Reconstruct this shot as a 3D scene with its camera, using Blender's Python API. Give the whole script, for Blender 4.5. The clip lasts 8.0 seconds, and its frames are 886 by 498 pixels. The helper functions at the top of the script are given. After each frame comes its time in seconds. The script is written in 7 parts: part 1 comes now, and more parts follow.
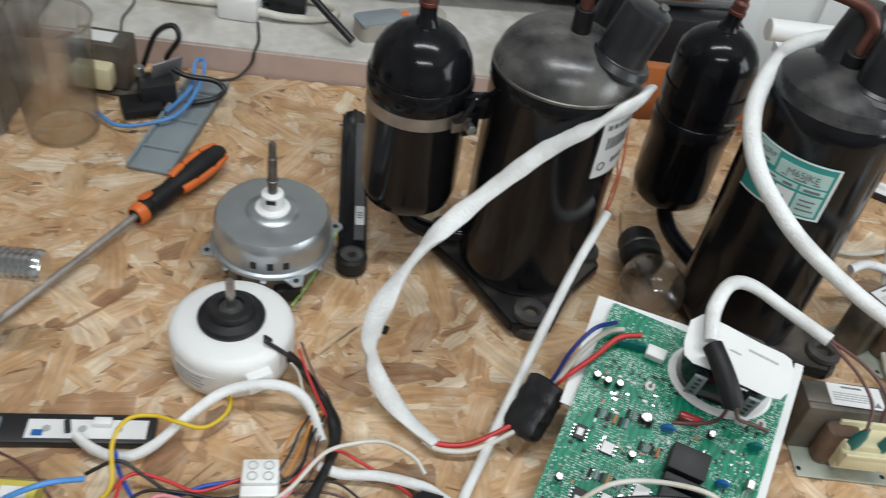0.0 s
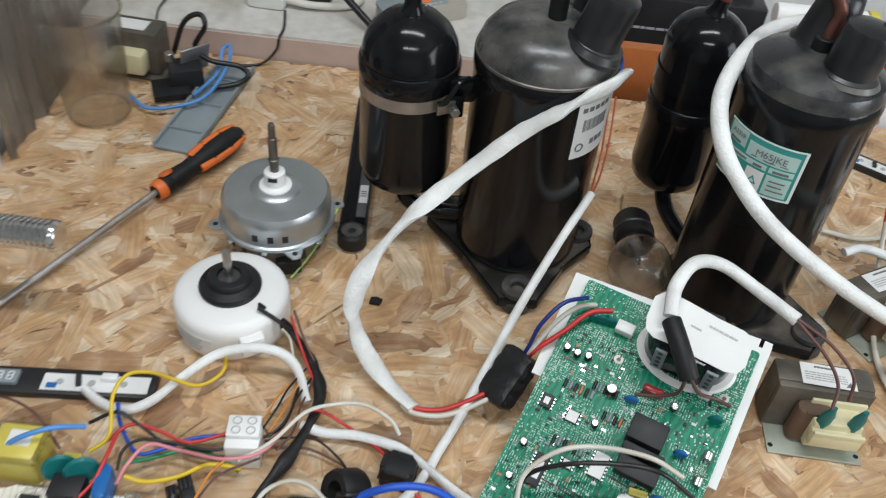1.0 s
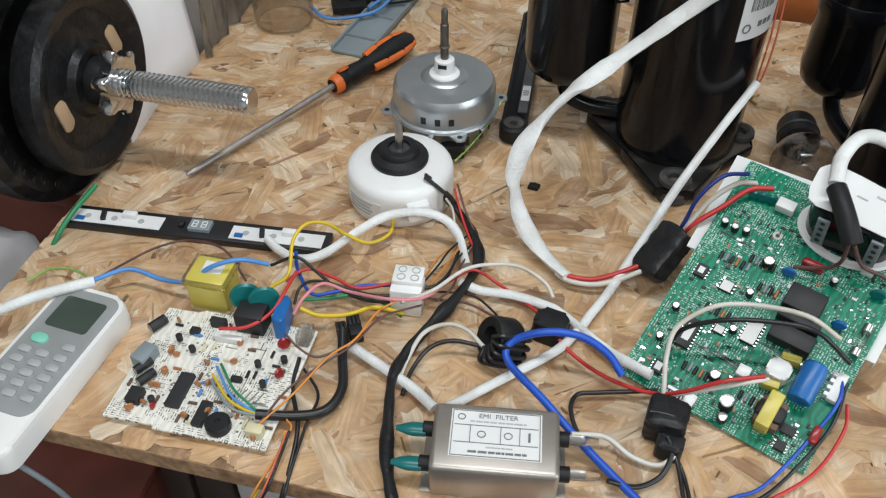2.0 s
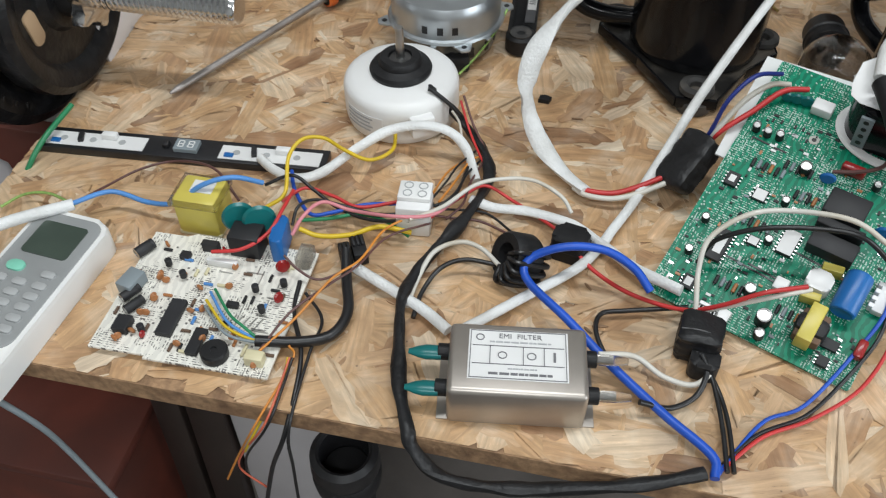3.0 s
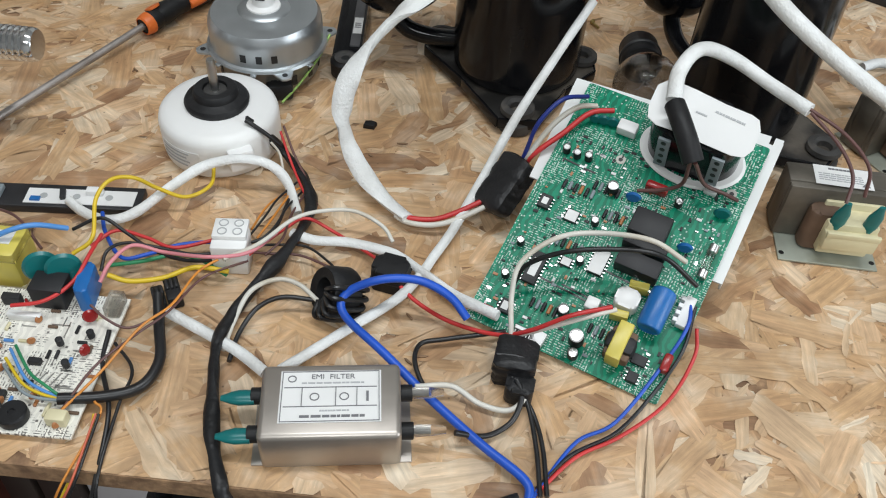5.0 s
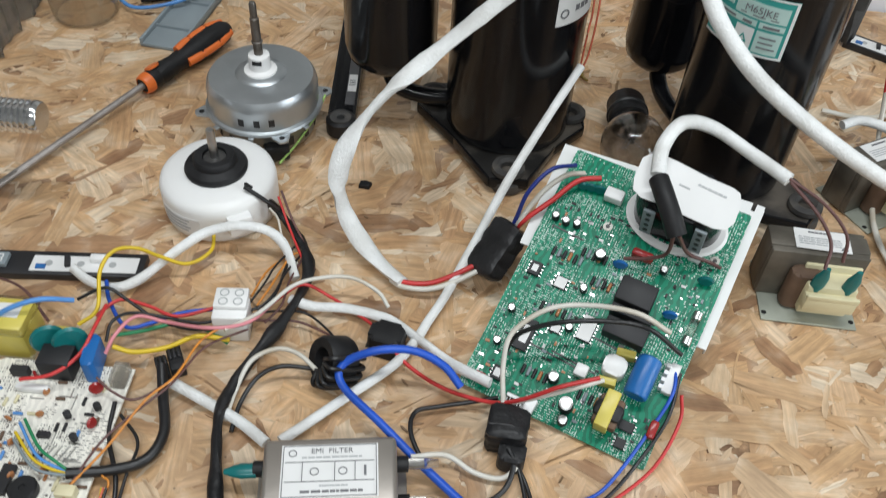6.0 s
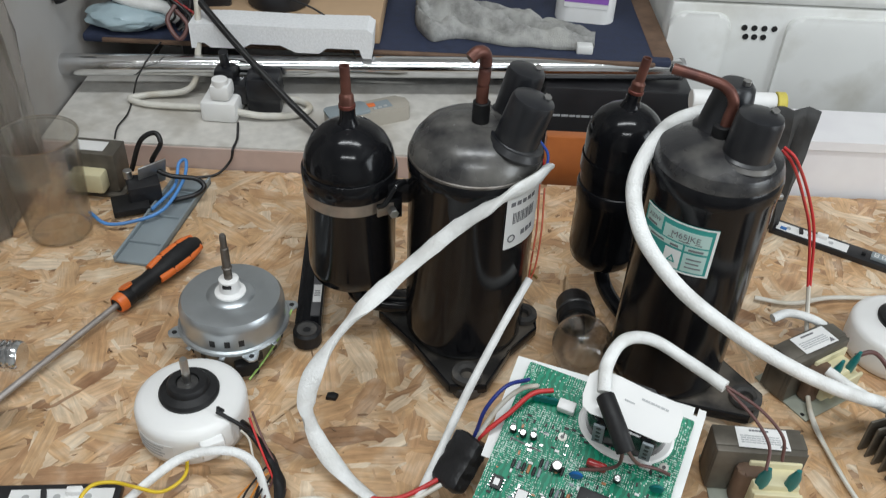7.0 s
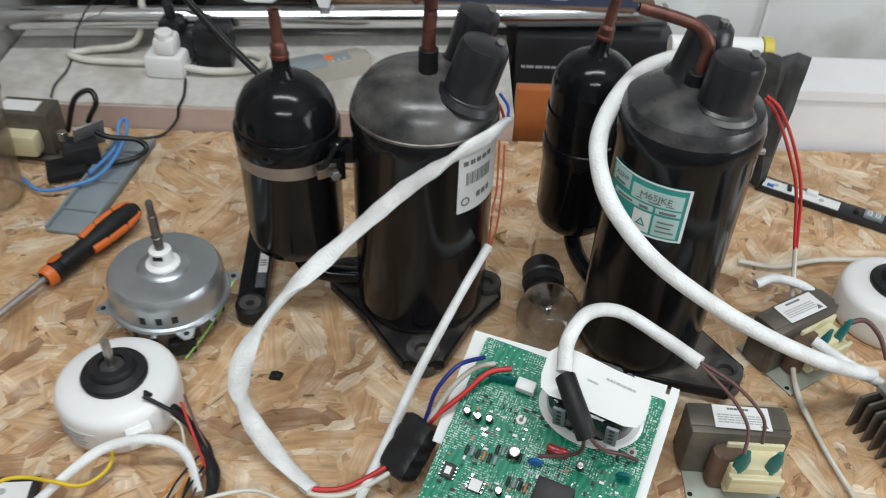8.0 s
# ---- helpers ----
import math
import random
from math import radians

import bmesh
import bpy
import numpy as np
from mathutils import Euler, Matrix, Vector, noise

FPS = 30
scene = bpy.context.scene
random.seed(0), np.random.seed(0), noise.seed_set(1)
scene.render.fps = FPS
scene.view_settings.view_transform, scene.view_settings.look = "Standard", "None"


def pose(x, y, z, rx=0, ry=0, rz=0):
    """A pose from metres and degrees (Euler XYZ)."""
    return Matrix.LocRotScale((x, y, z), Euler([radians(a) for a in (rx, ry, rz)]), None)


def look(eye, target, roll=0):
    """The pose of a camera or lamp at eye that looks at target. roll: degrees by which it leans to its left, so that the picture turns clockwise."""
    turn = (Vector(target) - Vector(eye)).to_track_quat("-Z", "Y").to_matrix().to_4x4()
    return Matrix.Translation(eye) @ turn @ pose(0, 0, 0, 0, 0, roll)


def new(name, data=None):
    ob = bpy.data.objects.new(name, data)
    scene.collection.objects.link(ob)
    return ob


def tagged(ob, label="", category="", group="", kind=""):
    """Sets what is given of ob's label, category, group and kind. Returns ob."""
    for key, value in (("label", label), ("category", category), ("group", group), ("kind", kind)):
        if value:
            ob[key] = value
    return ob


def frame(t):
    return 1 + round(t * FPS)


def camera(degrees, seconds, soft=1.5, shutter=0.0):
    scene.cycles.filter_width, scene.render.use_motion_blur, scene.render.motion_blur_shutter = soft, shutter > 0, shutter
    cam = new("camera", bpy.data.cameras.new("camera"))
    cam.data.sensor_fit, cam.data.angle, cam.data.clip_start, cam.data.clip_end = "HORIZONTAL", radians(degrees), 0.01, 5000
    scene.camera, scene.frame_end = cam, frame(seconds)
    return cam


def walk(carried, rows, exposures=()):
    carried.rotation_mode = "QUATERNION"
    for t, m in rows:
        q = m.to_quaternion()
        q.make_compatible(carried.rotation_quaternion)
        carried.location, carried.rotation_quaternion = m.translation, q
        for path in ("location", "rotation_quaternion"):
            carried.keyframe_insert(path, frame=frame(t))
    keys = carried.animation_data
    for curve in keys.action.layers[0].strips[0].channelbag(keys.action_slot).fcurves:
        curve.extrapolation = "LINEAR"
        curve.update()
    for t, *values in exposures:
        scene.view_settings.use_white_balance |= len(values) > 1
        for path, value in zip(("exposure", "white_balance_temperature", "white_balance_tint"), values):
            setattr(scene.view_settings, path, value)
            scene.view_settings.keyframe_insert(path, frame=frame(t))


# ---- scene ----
cam = camera(54.5, 8.0, soft=1.1, shutter=0.34)
PATH = [
    (0, (0.018, -0.077, 0.527), (0.175, 1.403, -0.809), 9.7),
    (0.3, (0.028, -0.052, 0.522), (0.285, 1.39, -0.84), 12.2),
    (0.5, (0.04, -0.049, 0.526), (0.282, 1.389, -0.843), 11.8),
    (0.7, (0.059, -0.066, 0.529), (0.244, 1.383, -0.836), 10.4),
    (1, (0.09, -0.105, 0.553), (0.072, 1.344, -0.825), 6.0),
    (1.2, (0.108, -0.137, 0.56), (-0.001, 1.312, -0.814), 4.5),
    (1.5, (0.105, -0.182, 0.536), (-0.141, 1.251, -0.838), 2.6),
    (1.7, (0.099, -0.196, 0.515), (-0.221, 1.219, -0.862), 0.8),
    (2, (0.093, -0.199, 0.5), (-0.25, 1.198, -0.89), -0.1),
    (2.2, (0.088, -0.202, 0.486), (-0.259, 1.194, -0.904), -0.2),
    (3.3, (0.072, -0.176, 0.443), (-0.162, 1.141, -1.043), 0.4),
    (3.5, (0.092, -0.168, 0.451), (-0.064, 1.163, -1.034), 2.3),
    (3.7, (0.116, -0.162, 0.456), (0.014, 1.186, -1.018), 3.7),
    (4, (0.125, -0.157, 0.457), (0.078, 1.201, -1.011), 5.4),
    (4.2, (0.131, -0.159, 0.455), (0.08, 1.205, -1.008), 5.0),
    (5.3, (0.12, -0.161, 0.461), (0.063, 1.207, -0.997), 3.8),
    (5.5, (0.122, -0.159, 0.464), (0.065, 1.211, -0.992), 3.8),
    (5.8, (0.121, -0.15, 0.483), (0.074, 1.221, -0.973), 4.0),
    (6, (0.119, -0.141, 0.506), (0.073, 1.228, -0.951), 3.8),
    (6.2, (0.115, -0.134, 0.527), (0.089, 1.27, -0.896), 3.5),
    (6.5, (0.121, -0.13, 0.559), (0.111, 1.373, -0.761), 2.6),
    (6.7, (0.124, -0.134, 0.575), (0.124, 1.411, -0.695), 2.6),
    (7, (0.119, -0.128, 0.588), (0.133, 1.449, -0.643), 2.9),
    (7.2, (0.119, -0.126, 0.592), (0.125, 1.465, -0.62), 2.7),
    (7.5, (0.118, -0.133, 0.584), (0.134, 1.468, -0.616), 3.0),
    (7.8, (0.141, -0.116, 0.56), (0.159, 1.461, -0.671), 2.8),
    (8, (0.157, -0.071, 0.551), (0.181, 1.445, -0.753), 2.4),
]
walk(cam, [(t, look(eye, target, roll)) for t, eye, target, roll in PATH])

# ---- light ----
world = bpy.data.worlds.new("world")
scene.world = world
world.use_nodes = True
world.node_tree.nodes["Background"].inputs[0].default_value = (0.8, 0.88, 1.0, 1)
world.node_tree.nodes["Background"].inputs[1].default_value = 0.10


def area_lamp(name, at, target, sx, sy, watts, colour):
    data = bpy.data.lights.new(name, "AREA")
    data.shape, data.size, data.size_y, data.energy, data.color = "RECTANGLE", sx, sy, watts, colour
    ob = new(name, data)
    ob.matrix_world = look(at, target)
    return ob


# Tube lamp overhead, out of view, assumed from the long dome highlights.
area_lamp("overhead_area_light", (0.15, 0.22, 1.60), (0.15, 0.30, 0.0), 1.2, 0.10, 13.8, (0.93, 0.975, 1.0))
# Added fill behind the camera that brightens the front faces, no lamp known there.
area_lamp("overhead_area_light", (0.15, -1.10, 1.60), (0.15, -0.9, 0.0), 1.2, 0.10, 15.5, (0.93, 0.975, 1.0))
# Unseen side source, assumed from highlights on the right of the shells.
area_lamp("right_side_light", (2.29, -0.55, 0.75), (0.3, -0.55, 0.45), 1.28, 1.08, 29, (0.88, 0.95, 1.0))
scene.view_settings.exposure = 0.0


# ---- materials ----
def mat(name, colour, rough=0.5, metal=0.0, vary=0.12, scale=30.0, bump=0.0, bump_scale=200.0, second=None, second_scale=6.0,
        second_cut=0.55, coat=0.0, per_piece=0.0, spec=0.5):
    """Principled material with grain at two scales, an optional second tone in patches, and fine relief."""
    m = bpy.data.materials.new(name)
    m.use_nodes = True
    nt = m.node_tree
    b = nt.nodes["Principled BSDF"]
    b.inputs["Roughness"].default_value, b.inputs["Metallic"].default_value = rough, metal
    b.inputs["Coat Weight"].default_value = coat
    b.inputs["Specular IOR Level"].default_value = spec
    tc = nt.nodes.new("ShaderNodeTexCoord")
    n1 = nt.nodes.new("ShaderNodeTexNoise")
    n1.inputs["Scale"].default_value, n1.inputs["Detail"].default_value = scale, 6
    nt.links.new(tc.outputs["Object"], n1.inputs["Vector"])
    ramp = nt.nodes.new("ShaderNodeValToRGB")
    lo, hi = [c * (1 - vary) for c in colour], [min(1, c * (1 + vary)) for c in colour]
    ramp.color_ramp.elements[0].color, ramp.color_ramp.elements[1].color = (*lo, 1), (*hi, 1)
    ramp.color_ramp.elements[0].position, ramp.color_ramp.elements[1].position = 0.3, 0.7
    nt.links.new(n1.outputs["Fac"], ramp.inputs["Fac"])
    out = ramp.outputs["Color"]
    rmap = nt.nodes.new("ShaderNodeMapRange")
    rmap.inputs["To Min"].default_value, rmap.inputs["To Max"].default_value = max(0.03, rough - 0.08), min(1, rough + 0.1)
    nt.links.new(n1.outputs["Fac"], rmap.inputs["Value"])
    nt.links.new(rmap.outputs["Result"], b.inputs["Roughness"])
    if second:
        n2 = nt.nodes.new("ShaderNodeTexNoise")
        n2.inputs["Scale"].default_value, n2.inputs["Detail"].default_value = second_scale, 8
        nt.links.new(tc.outputs["Object"], n2.inputs["Vector"])
        cut = nt.nodes.new("ShaderNodeMapRange")
        cut.inputs["From Min"].default_value, cut.inputs["From Max"].default_value = second_cut - 0.08, second_cut + 0.12
        nt.links.new(n2.outputs["Fac"], cut.inputs["Value"])
        mix = nt.nodes.new("ShaderNodeMix")
        mix.data_type = "RGBA"
        mix.inputs[7].default_value = (*second, 1)
        nt.links.new(cut.outputs["Result"], mix.inputs[0])
        nt.links.new(out, mix.inputs[6])
        out = mix.outputs[2]
    if per_piece:
        info = nt.nodes.new("ShaderNodeObjectInfo")
        pr = nt.nodes.new("ShaderNodeMapRange")
        pr.inputs["To Min"].default_value, pr.inputs["To Max"].default_value = 1 - per_piece, 1 + per_piece
        nt.links.new(info.outputs["Random"], pr.inputs["Value"])
        hsv = nt.nodes.new("ShaderNodeHueSaturation")
        nt.links.new(pr.outputs["Result"], hsv.inputs["Value"])
        nt.links.new(out, hsv.inputs["Color"])
        out = hsv.outputs["Color"]
    nt.links.new(out, b.inputs["Base Color"])
    if bump:
        n3 = nt.nodes.new("ShaderNodeTexNoise")
        n3.inputs["Scale"].default_value, n3.inputs["Detail"].default_value = bump_scale, 4
        nt.links.new(tc.outputs["Object"], n3.inputs["Vector"])
        bp = nt.nodes.new("ShaderNodeBump")
        bp.inputs["Strength"].default_value, bp.inputs["Distance"].default_value = bump, 0.001
        nt.links.new(n3.outputs["Fac"], bp.inputs["Height"])
        nt.links.new(bp.outputs["Normal"], b.inputs["Normal"])
    return m


def glass(name, colour, rough, thin=0.0):
    m = bpy.data.materials.new(name)
    m.use_nodes = True
    nt = m.node_tree
    b = nt.nodes["Principled BSDF"]
    b.inputs["Base Color"].default_value = (*colour, 1)
    b.inputs["Roughness"].default_value, b.inputs["Transmission Weight"].default_value, b.inputs["IOR"].default_value = rough, 1.0, 1.45
    if thin:
        clear = nt.nodes.new("ShaderNodeBsdfTransparent")
        clear.inputs[0].default_value = (*colour, 1)
        mix = nt.nodes.new("ShaderNodeMixShader")
        mix.inputs[0].default_value = thin
        nt.links.new(b.outputs[0], mix.inputs[1])
        nt.links.new(clear.outputs[0], mix.inputs[2])
        nt.links.new(mix.outputs[0], nt.nodes["Material Output"].inputs[0])
    return m


def strand_material(name):
    """Wood strands: a tone per strand, grain along its length, dark specks."""
    m = bpy.data.materials.new(name)
    m.use_nodes = True
    nt = m.node_tree
    b = nt.nodes["Principled BSDF"]
    geo = nt.nodes.new("ShaderNodeNewGeometry")
    ramp = nt.nodes.new("ShaderNodeValToRGB")
    e = ramp.color_ramp.elements
    e[0].position, e[0].color = 0.0, (0.24, 0.135, 0.085, 1)
    e[1].position, e[1].color = 1.0, (0.84, 0.73, 0.58, 1)
    for p, c in ((0.03, (0.34, 0.20, 0.125)), (0.08, (0.50, 0.315, 0.19)), (0.20, (0.585, 0.375, 0.22)), (0.38, (0.64, 0.425, 0.25)), (0.54, (0.61, 0.42, 0.26)), (0.70, (0.70, 0.485, 0.315)), (0.86, (0.73, 0.56, 0.39))):
        k = e.new(p)
        k.color = (*c, 1)
    info = nt.nodes.new("ShaderNodeObjectInfo")
    add = nt.nodes.new("ShaderNodeMath")
    add.operation = "ADD"
    wrap = nt.nodes.new("ShaderNodeMath")
    wrap.operation = "FRACT"
    nt.links.new(geo.outputs["Random Per Island"], add.inputs[0])
    nt.links.new(info.outputs["Random"], add.inputs[1])
    nt.links.new(add.outputs[0], wrap.inputs[0])
    nt.links.new(wrap.outputs[0], ramp.inputs["Fac"])
    uv = nt.nodes.new("ShaderNodeUVMap")
    mapping = nt.nodes.new("ShaderNodeMapping")
    mapping.inputs["Scale"].default_value = (22, 260, 1)
    nt.links.new(uv.outputs["UV"], mapping.inputs["Vector"])
    grain = nt.nodes.new("ShaderNodeTexNoise")
    grain.inputs["Scale"].default_value, grain.inputs["Detail"].default_value = 1.0, 5
    nt.links.new(mapping.outputs["Vector"], grain.inputs["Vector"])
    gr = nt.nodes.new("ShaderNodeMapRange")
    gr.inputs["From Min"].default_value, gr.inputs["From Max"].default_value = 0.25, 0.75
    gr.inputs["To Min"].default_value, gr.inputs["To Max"].default_value = 0.70, 1.20
    nt.links.new(grain.outputs["Fac"], gr.inputs["Value"])
    tc = nt.nodes.new("ShaderNodeTexCoord")
    dirt = nt.nodes.new("ShaderNodeTexNoise")
    dirt.inputs["Scale"].default_value, dirt.inputs["Detail"].default_value = 9.0, 7
    nt.links.new(tc.outputs["Object"], dirt.inputs["Vector"])
    dr = nt.nodes.new("ShaderNodeMapRange")
    dr.inputs["From Min"].default_value, dr.inputs["From Max"].default_value = 0.32, 0.6
    dr.inputs["To Min"].default_value, dr.inputs["To Max"].default_value = 0.78, 1.04
    nt.links.new(dirt.outputs["Fac"], dr.inputs["Value"])
    mul = nt.nodes.new("ShaderNodeMath")
    mul.operation = "MULTIPLY"
    nt.links.new(gr.outputs["Result"], mul.inputs[0])
    nt.links.new(dr.outputs["Result"], mul.inputs[1])
    # splinters: long fine flecks, pale and dark, along the strand
    fine_map = nt.nodes.new("ShaderNodeMapping")
    fine_map.inputs["Scale"].default_value = (70, 620, 1)
    nt.links.new(uv.outputs["UV"], fine_map.inputs["Vector"])
    fine = nt.nodes.new("ShaderNodeTexNoise")
    fine.inputs["Scale"].default_value, fine.inputs["Detail"].default_value, fine.inputs["Roughness"].default_value = 1.0, 8, 0.7
    nt.links.new(fine_map.outputs["Vector"], fine.inputs["Vector"])
    flecks = nt.nodes.new("ShaderNodeValToRGB")
    f = flecks.color_ramp.elements
    f[0].position, f[0].color = 0.30, (0.26, 0.26, 0.26, 1)
    f[1].position, f[1].color = 0.72, (1.32, 1.32, 1.32, 1)
    for p, c in ((0.36, 0.90), (0.60, 1.02)):
        k = f.new(p)
        k.color = (c, c, c, 1)
    nt.links.new(fine.outputs["Fac"], flecks.inputs["Fac"])
    mul2 = nt.nodes.new("ShaderNodeMath")
    mul2.operation = "MULTIPLY"
    nt.links.new(mul.outputs[0], mul2.inputs[0])
    nt.links.new(flecks.outputs["Color"], mul2.inputs[1])
    # scattered dark specks
    spots = nt.nodes.new("ShaderNodeTexVoronoi")
    spots.inputs["Scale"].default_value, spots.inputs["Randomness"].default_value = 70.0, 1.0
    nt.links.new(tc.outputs["Object"], spots.inputs["Vector"])
    dot = nt.nodes.new("ShaderNodeMapRange")
    dot.inputs["From Min"].default_value, dot.inputs["From Max"].default_value = 0.03, 0.075
    dot.inputs["To Min"].default_value, dot.inputs["To Max"].default_value = 0.45, 1.0
    nt.links.new(spots.outputs["Distance"], dot.inputs["Value"])
    mul3 = nt.nodes.new("ShaderNodeMath")
    mul3.operation = "MULTIPLY"
    nt.links.new(mul2.outputs[0], mul3.inputs[0])
    nt.links.new(dot.outputs["Result"], mul3.inputs[1])
    # patches where the surface tone drifts
    drift = nt.nodes.new("ShaderNodeTexNoise")
    drift.inputs["Scale"].default_value, drift.inputs["Detail"].default_value = 38.0, 9
    nt.links.new(tc.outputs["Object"], drift.inputs["Vector"])
    blend = nt.nodes.new("ShaderNodeMix")
    blend.data_type = "RGBA"
    dcol = nt.nodes.new("ShaderNodeValToRGB")
    d = dcol.color_ramp.elements
    d[0].position, d[0].color = 0.34, (0.30, 0.165, 0.085, 1)
    d[1].position, d[1].color = 0.66, (0.84, 0.74, 0.60, 1)
    k = d.new(0.5)
    k.color = (0.57, 0.38, 0.225, 1)
    nt.links.new(drift.outputs["Fac"], dcol.inputs["Fac"])
    blend.inputs[0].default_value = 0.30
    nt.links.new(ramp.outputs["Color"], blend.inputs[6])
    nt.links.new(dcol.outputs["Color"], blend.inputs[7])
    hsv = nt.nodes.new("ShaderNodeHueSaturation")
    nt.links.new(blend.outputs[2], hsv.inputs["Color"])
    nt.links.new(mul3.outputs[0], hsv.inputs["Value"])
    hsv.inputs["Saturation"].default_value = 1.10
    nt.links.new(hsv.outputs["Color"], b.inputs["Base Color"])
    b.inputs["Roughness"].default_value = 0.44
    bp = nt.nodes.new("ShaderNodeBump")
    bp.inputs["Strength"].default_value, bp.inputs["Distance"].default_value = 0.6, 0.0006
    nt.links.new(grain.outputs["Fac"], bp.inputs["Height"])
    nt.links.new(bp.outputs["Normal"], b.inputs["Normal"])
    return m


def board_material(name, base, print_colour, cover, scale, track_dark=0.72):
    """A printed circuit board: solder mask with blocks of fine printed marks and darker copper tracks."""
    m = bpy.data.materials.new(name)
    m.use_nodes = True
    nt = m.node_tree
    b = nt.nodes["Principled BSDF"]
    tc = nt.nodes.new("ShaderNodeTexCoord")
    # rows of short printed marks: stripes across, broken up along their length
    sep = nt.nodes.new("ShaderNodeSeparateXYZ")
    nt.links.new(tc.outputs["Object"], sep.inputs[0])

    def stretched(sx, sy, detail, seed):
        place = nt.nodes.new("ShaderNodeMapping")
        place.inputs["Scale"].default_value, place.inputs["Location"].default_value = (sx, sy, 1), (seed, seed * 0.7, 0)
        nt.links.new(tc.outputs["Object"], place.inputs["Vector"])
        tex = nt.nodes.new("ShaderNodeTexNoise")
        tex.noise_dimensions = "2D"
        tex.inputs["Scale"].default_value, tex.inputs["Detail"].default_value = 1.0, detail
        nt.links.new(place.outputs["Vector"], tex.inputs["Vector"])
        return tex.outputs["Fac"]

    def above(value, low, high):
        cut = nt.nodes.new("ShaderNodeMapRange")
        cut.inputs["From Min"].default_value, cut.inputs["From Max"].default_value = low, high
        nt.links.new(value, cut.inputs["Value"])
        return cut.outputs["Result"]

    def math_node(kind, x, y):
        node = nt.nodes.new("ShaderNodeMath")
        node.operation = kind
        for k, v in enumerate((x, y)):
            if isinstance(v, float):
                node.inputs[k].default_value = v
            else:
                nt.links.new(v, node.inputs[k])
        return node.outputs[0]

    def rows(axis, pitch, seed):
        wave = math_node("SINE", math_node("MULTIPLY", sep.outputs[axis], 6.2832 / pitch), 0.0)
        along = (scale, 300.0) if axis else (300.0, scale)
        return math_node("MULTIPLY", above(wave, 0.25, 0.5), above(stretched(*along, 2, seed), 0.50, 0.54))

    marks = math_node("MAXIMUM", math_node("MULTIPLY", rows(1, 0.0017, 3.0), above(stretched(34, 34, 4, 9.0), 1 - cover, 1 - cover + 0.04)),
                      math_node("MULTIPLY", rows(0, 0.0019, 21.0), above(stretched(30, 38, 4, 31.0), 1 - cover, 1 - cover + 0.04)))
    pads = nt.nodes.new("ShaderNodeTexVoronoi")
    pads.distance, pads.inputs["Scale"].default_value = "CHEBYCHEV", scale * 0.55
    nt.links.new(tc.outputs["Object"], pads.inputs["Vector"])
    pad = math_node("MULTIPLY", above(math_node("SUBTRACT", 0.2, pads.outputs["Distance"]), 0.0, 0.03), above(stretched(22, 26, 3, 51.0), 0.53, 0.56))
    mul_out = math_node("MAXIMUM", marks, pad)
    track = nt.nodes.new("ShaderNodeTexWave")
    track.inputs["Scale"].default_value, track.inputs["Distortion"].default_value, track.inputs["Detail"].default_value = 60.0, 9.0, 3.0
    nt.links.new(tc.outputs["Object"], track.inputs["Vector"])
    ramp = nt.nodes.new("ShaderNodeValToRGB")
    ramp.color_ramp.elements[0].color, ramp.color_ramp.elements[1].color = (*[c * track_dark for c in base], 1), (*[c * 1.12 for c in base], 1)
    ramp.color_ramp.elements[0].position, ramp.color_ramp.elements[1].position = 0.45, 0.55
    nt.links.new(track.outputs["Fac"], ramp.inputs["Fac"])
    mix = nt.nodes.new("ShaderNodeMix")
    mix.data_type = "RGBA"
    nt.links.new(mul_out, mix.inputs[0])
    nt.links.new(ramp.outputs["Color"], mix.inputs[6])
    mix.inputs[7].default_value = (*print_colour, 1)
    nt.links.new(mix.outputs[2], b.inputs["Base Color"])
    b.inputs["Roughness"].default_value = 0.38
    b.inputs["Specular IOR Level"].default_value = 0.22
    return m


M_STRAND = strand_material("wood_strands")
M_BOARDCORE = mat("board_core", (0.36, 0.22, 0.12), 0.8, vary=0.35, scale=160, bump=0.8, bump_scale=300, second=(0.18, 0.10, 0.055), second_scale=60)
M_BLACKPAINT = mat("black_enamel", (0.0075, 0.0078, 0.0092), 0.14, vary=0.3, scale=14, second=(0.018, 0.017, 0.016), second_scale=9, second_cut=0.66, spec=0.23)
M_DUSTY = mat("dusty_black", (0.022, 0.022, 0.024), 0.26, vary=0.3, scale=20, second=(0.135, 0.13, 0.12), second_scale=17, second_cut=0.54, bump=0.15)
M_BASEDUST = mat("dusty_base_paint", (0.016, 0.015, 0.014), 0.35, vary=0.3, scale=25, second=(0.11, 0.095, 0.078), second_scale=28, second_cut=0.52, bump=0.2)
M_CAPBLACK = mat("black_plastic_cap", (0.012, 0.013, 0.016), 0.32, vary=0.2, scale=40, second=(0.034, 0.034, 0.035), second_scale=25, bump=0.1)
M_RUBBER = mat("black_rubber", (0.013, 0.013, 0.014), 0.5, vary=0.3, scale=60, bump=0.3, spec=0.3)
M_GREYRUBBER = mat("worn_grey_rubber", (0.045, 0.043, 0.041), 0.75, vary=0.3, scale=60, second=(0.085, 0.075, 0.065), second_scale=60, bump=0.4)
M_COPPER = mat("oxidised_copper", (0.15, 0.060, 0.044), 0.42, metal=0.5, vary=0.3, scale=60, second=(0.09, 0.035, 0.03), second_scale=45, bump=0.2)
M_DULLSTEEL = mat("dull_steel", (0.20, 0.185, 0.17), 0.42, metal=0.8, vary=0.2, scale=50, second=(0.10, 0.085, 0.07), second_scale=40)
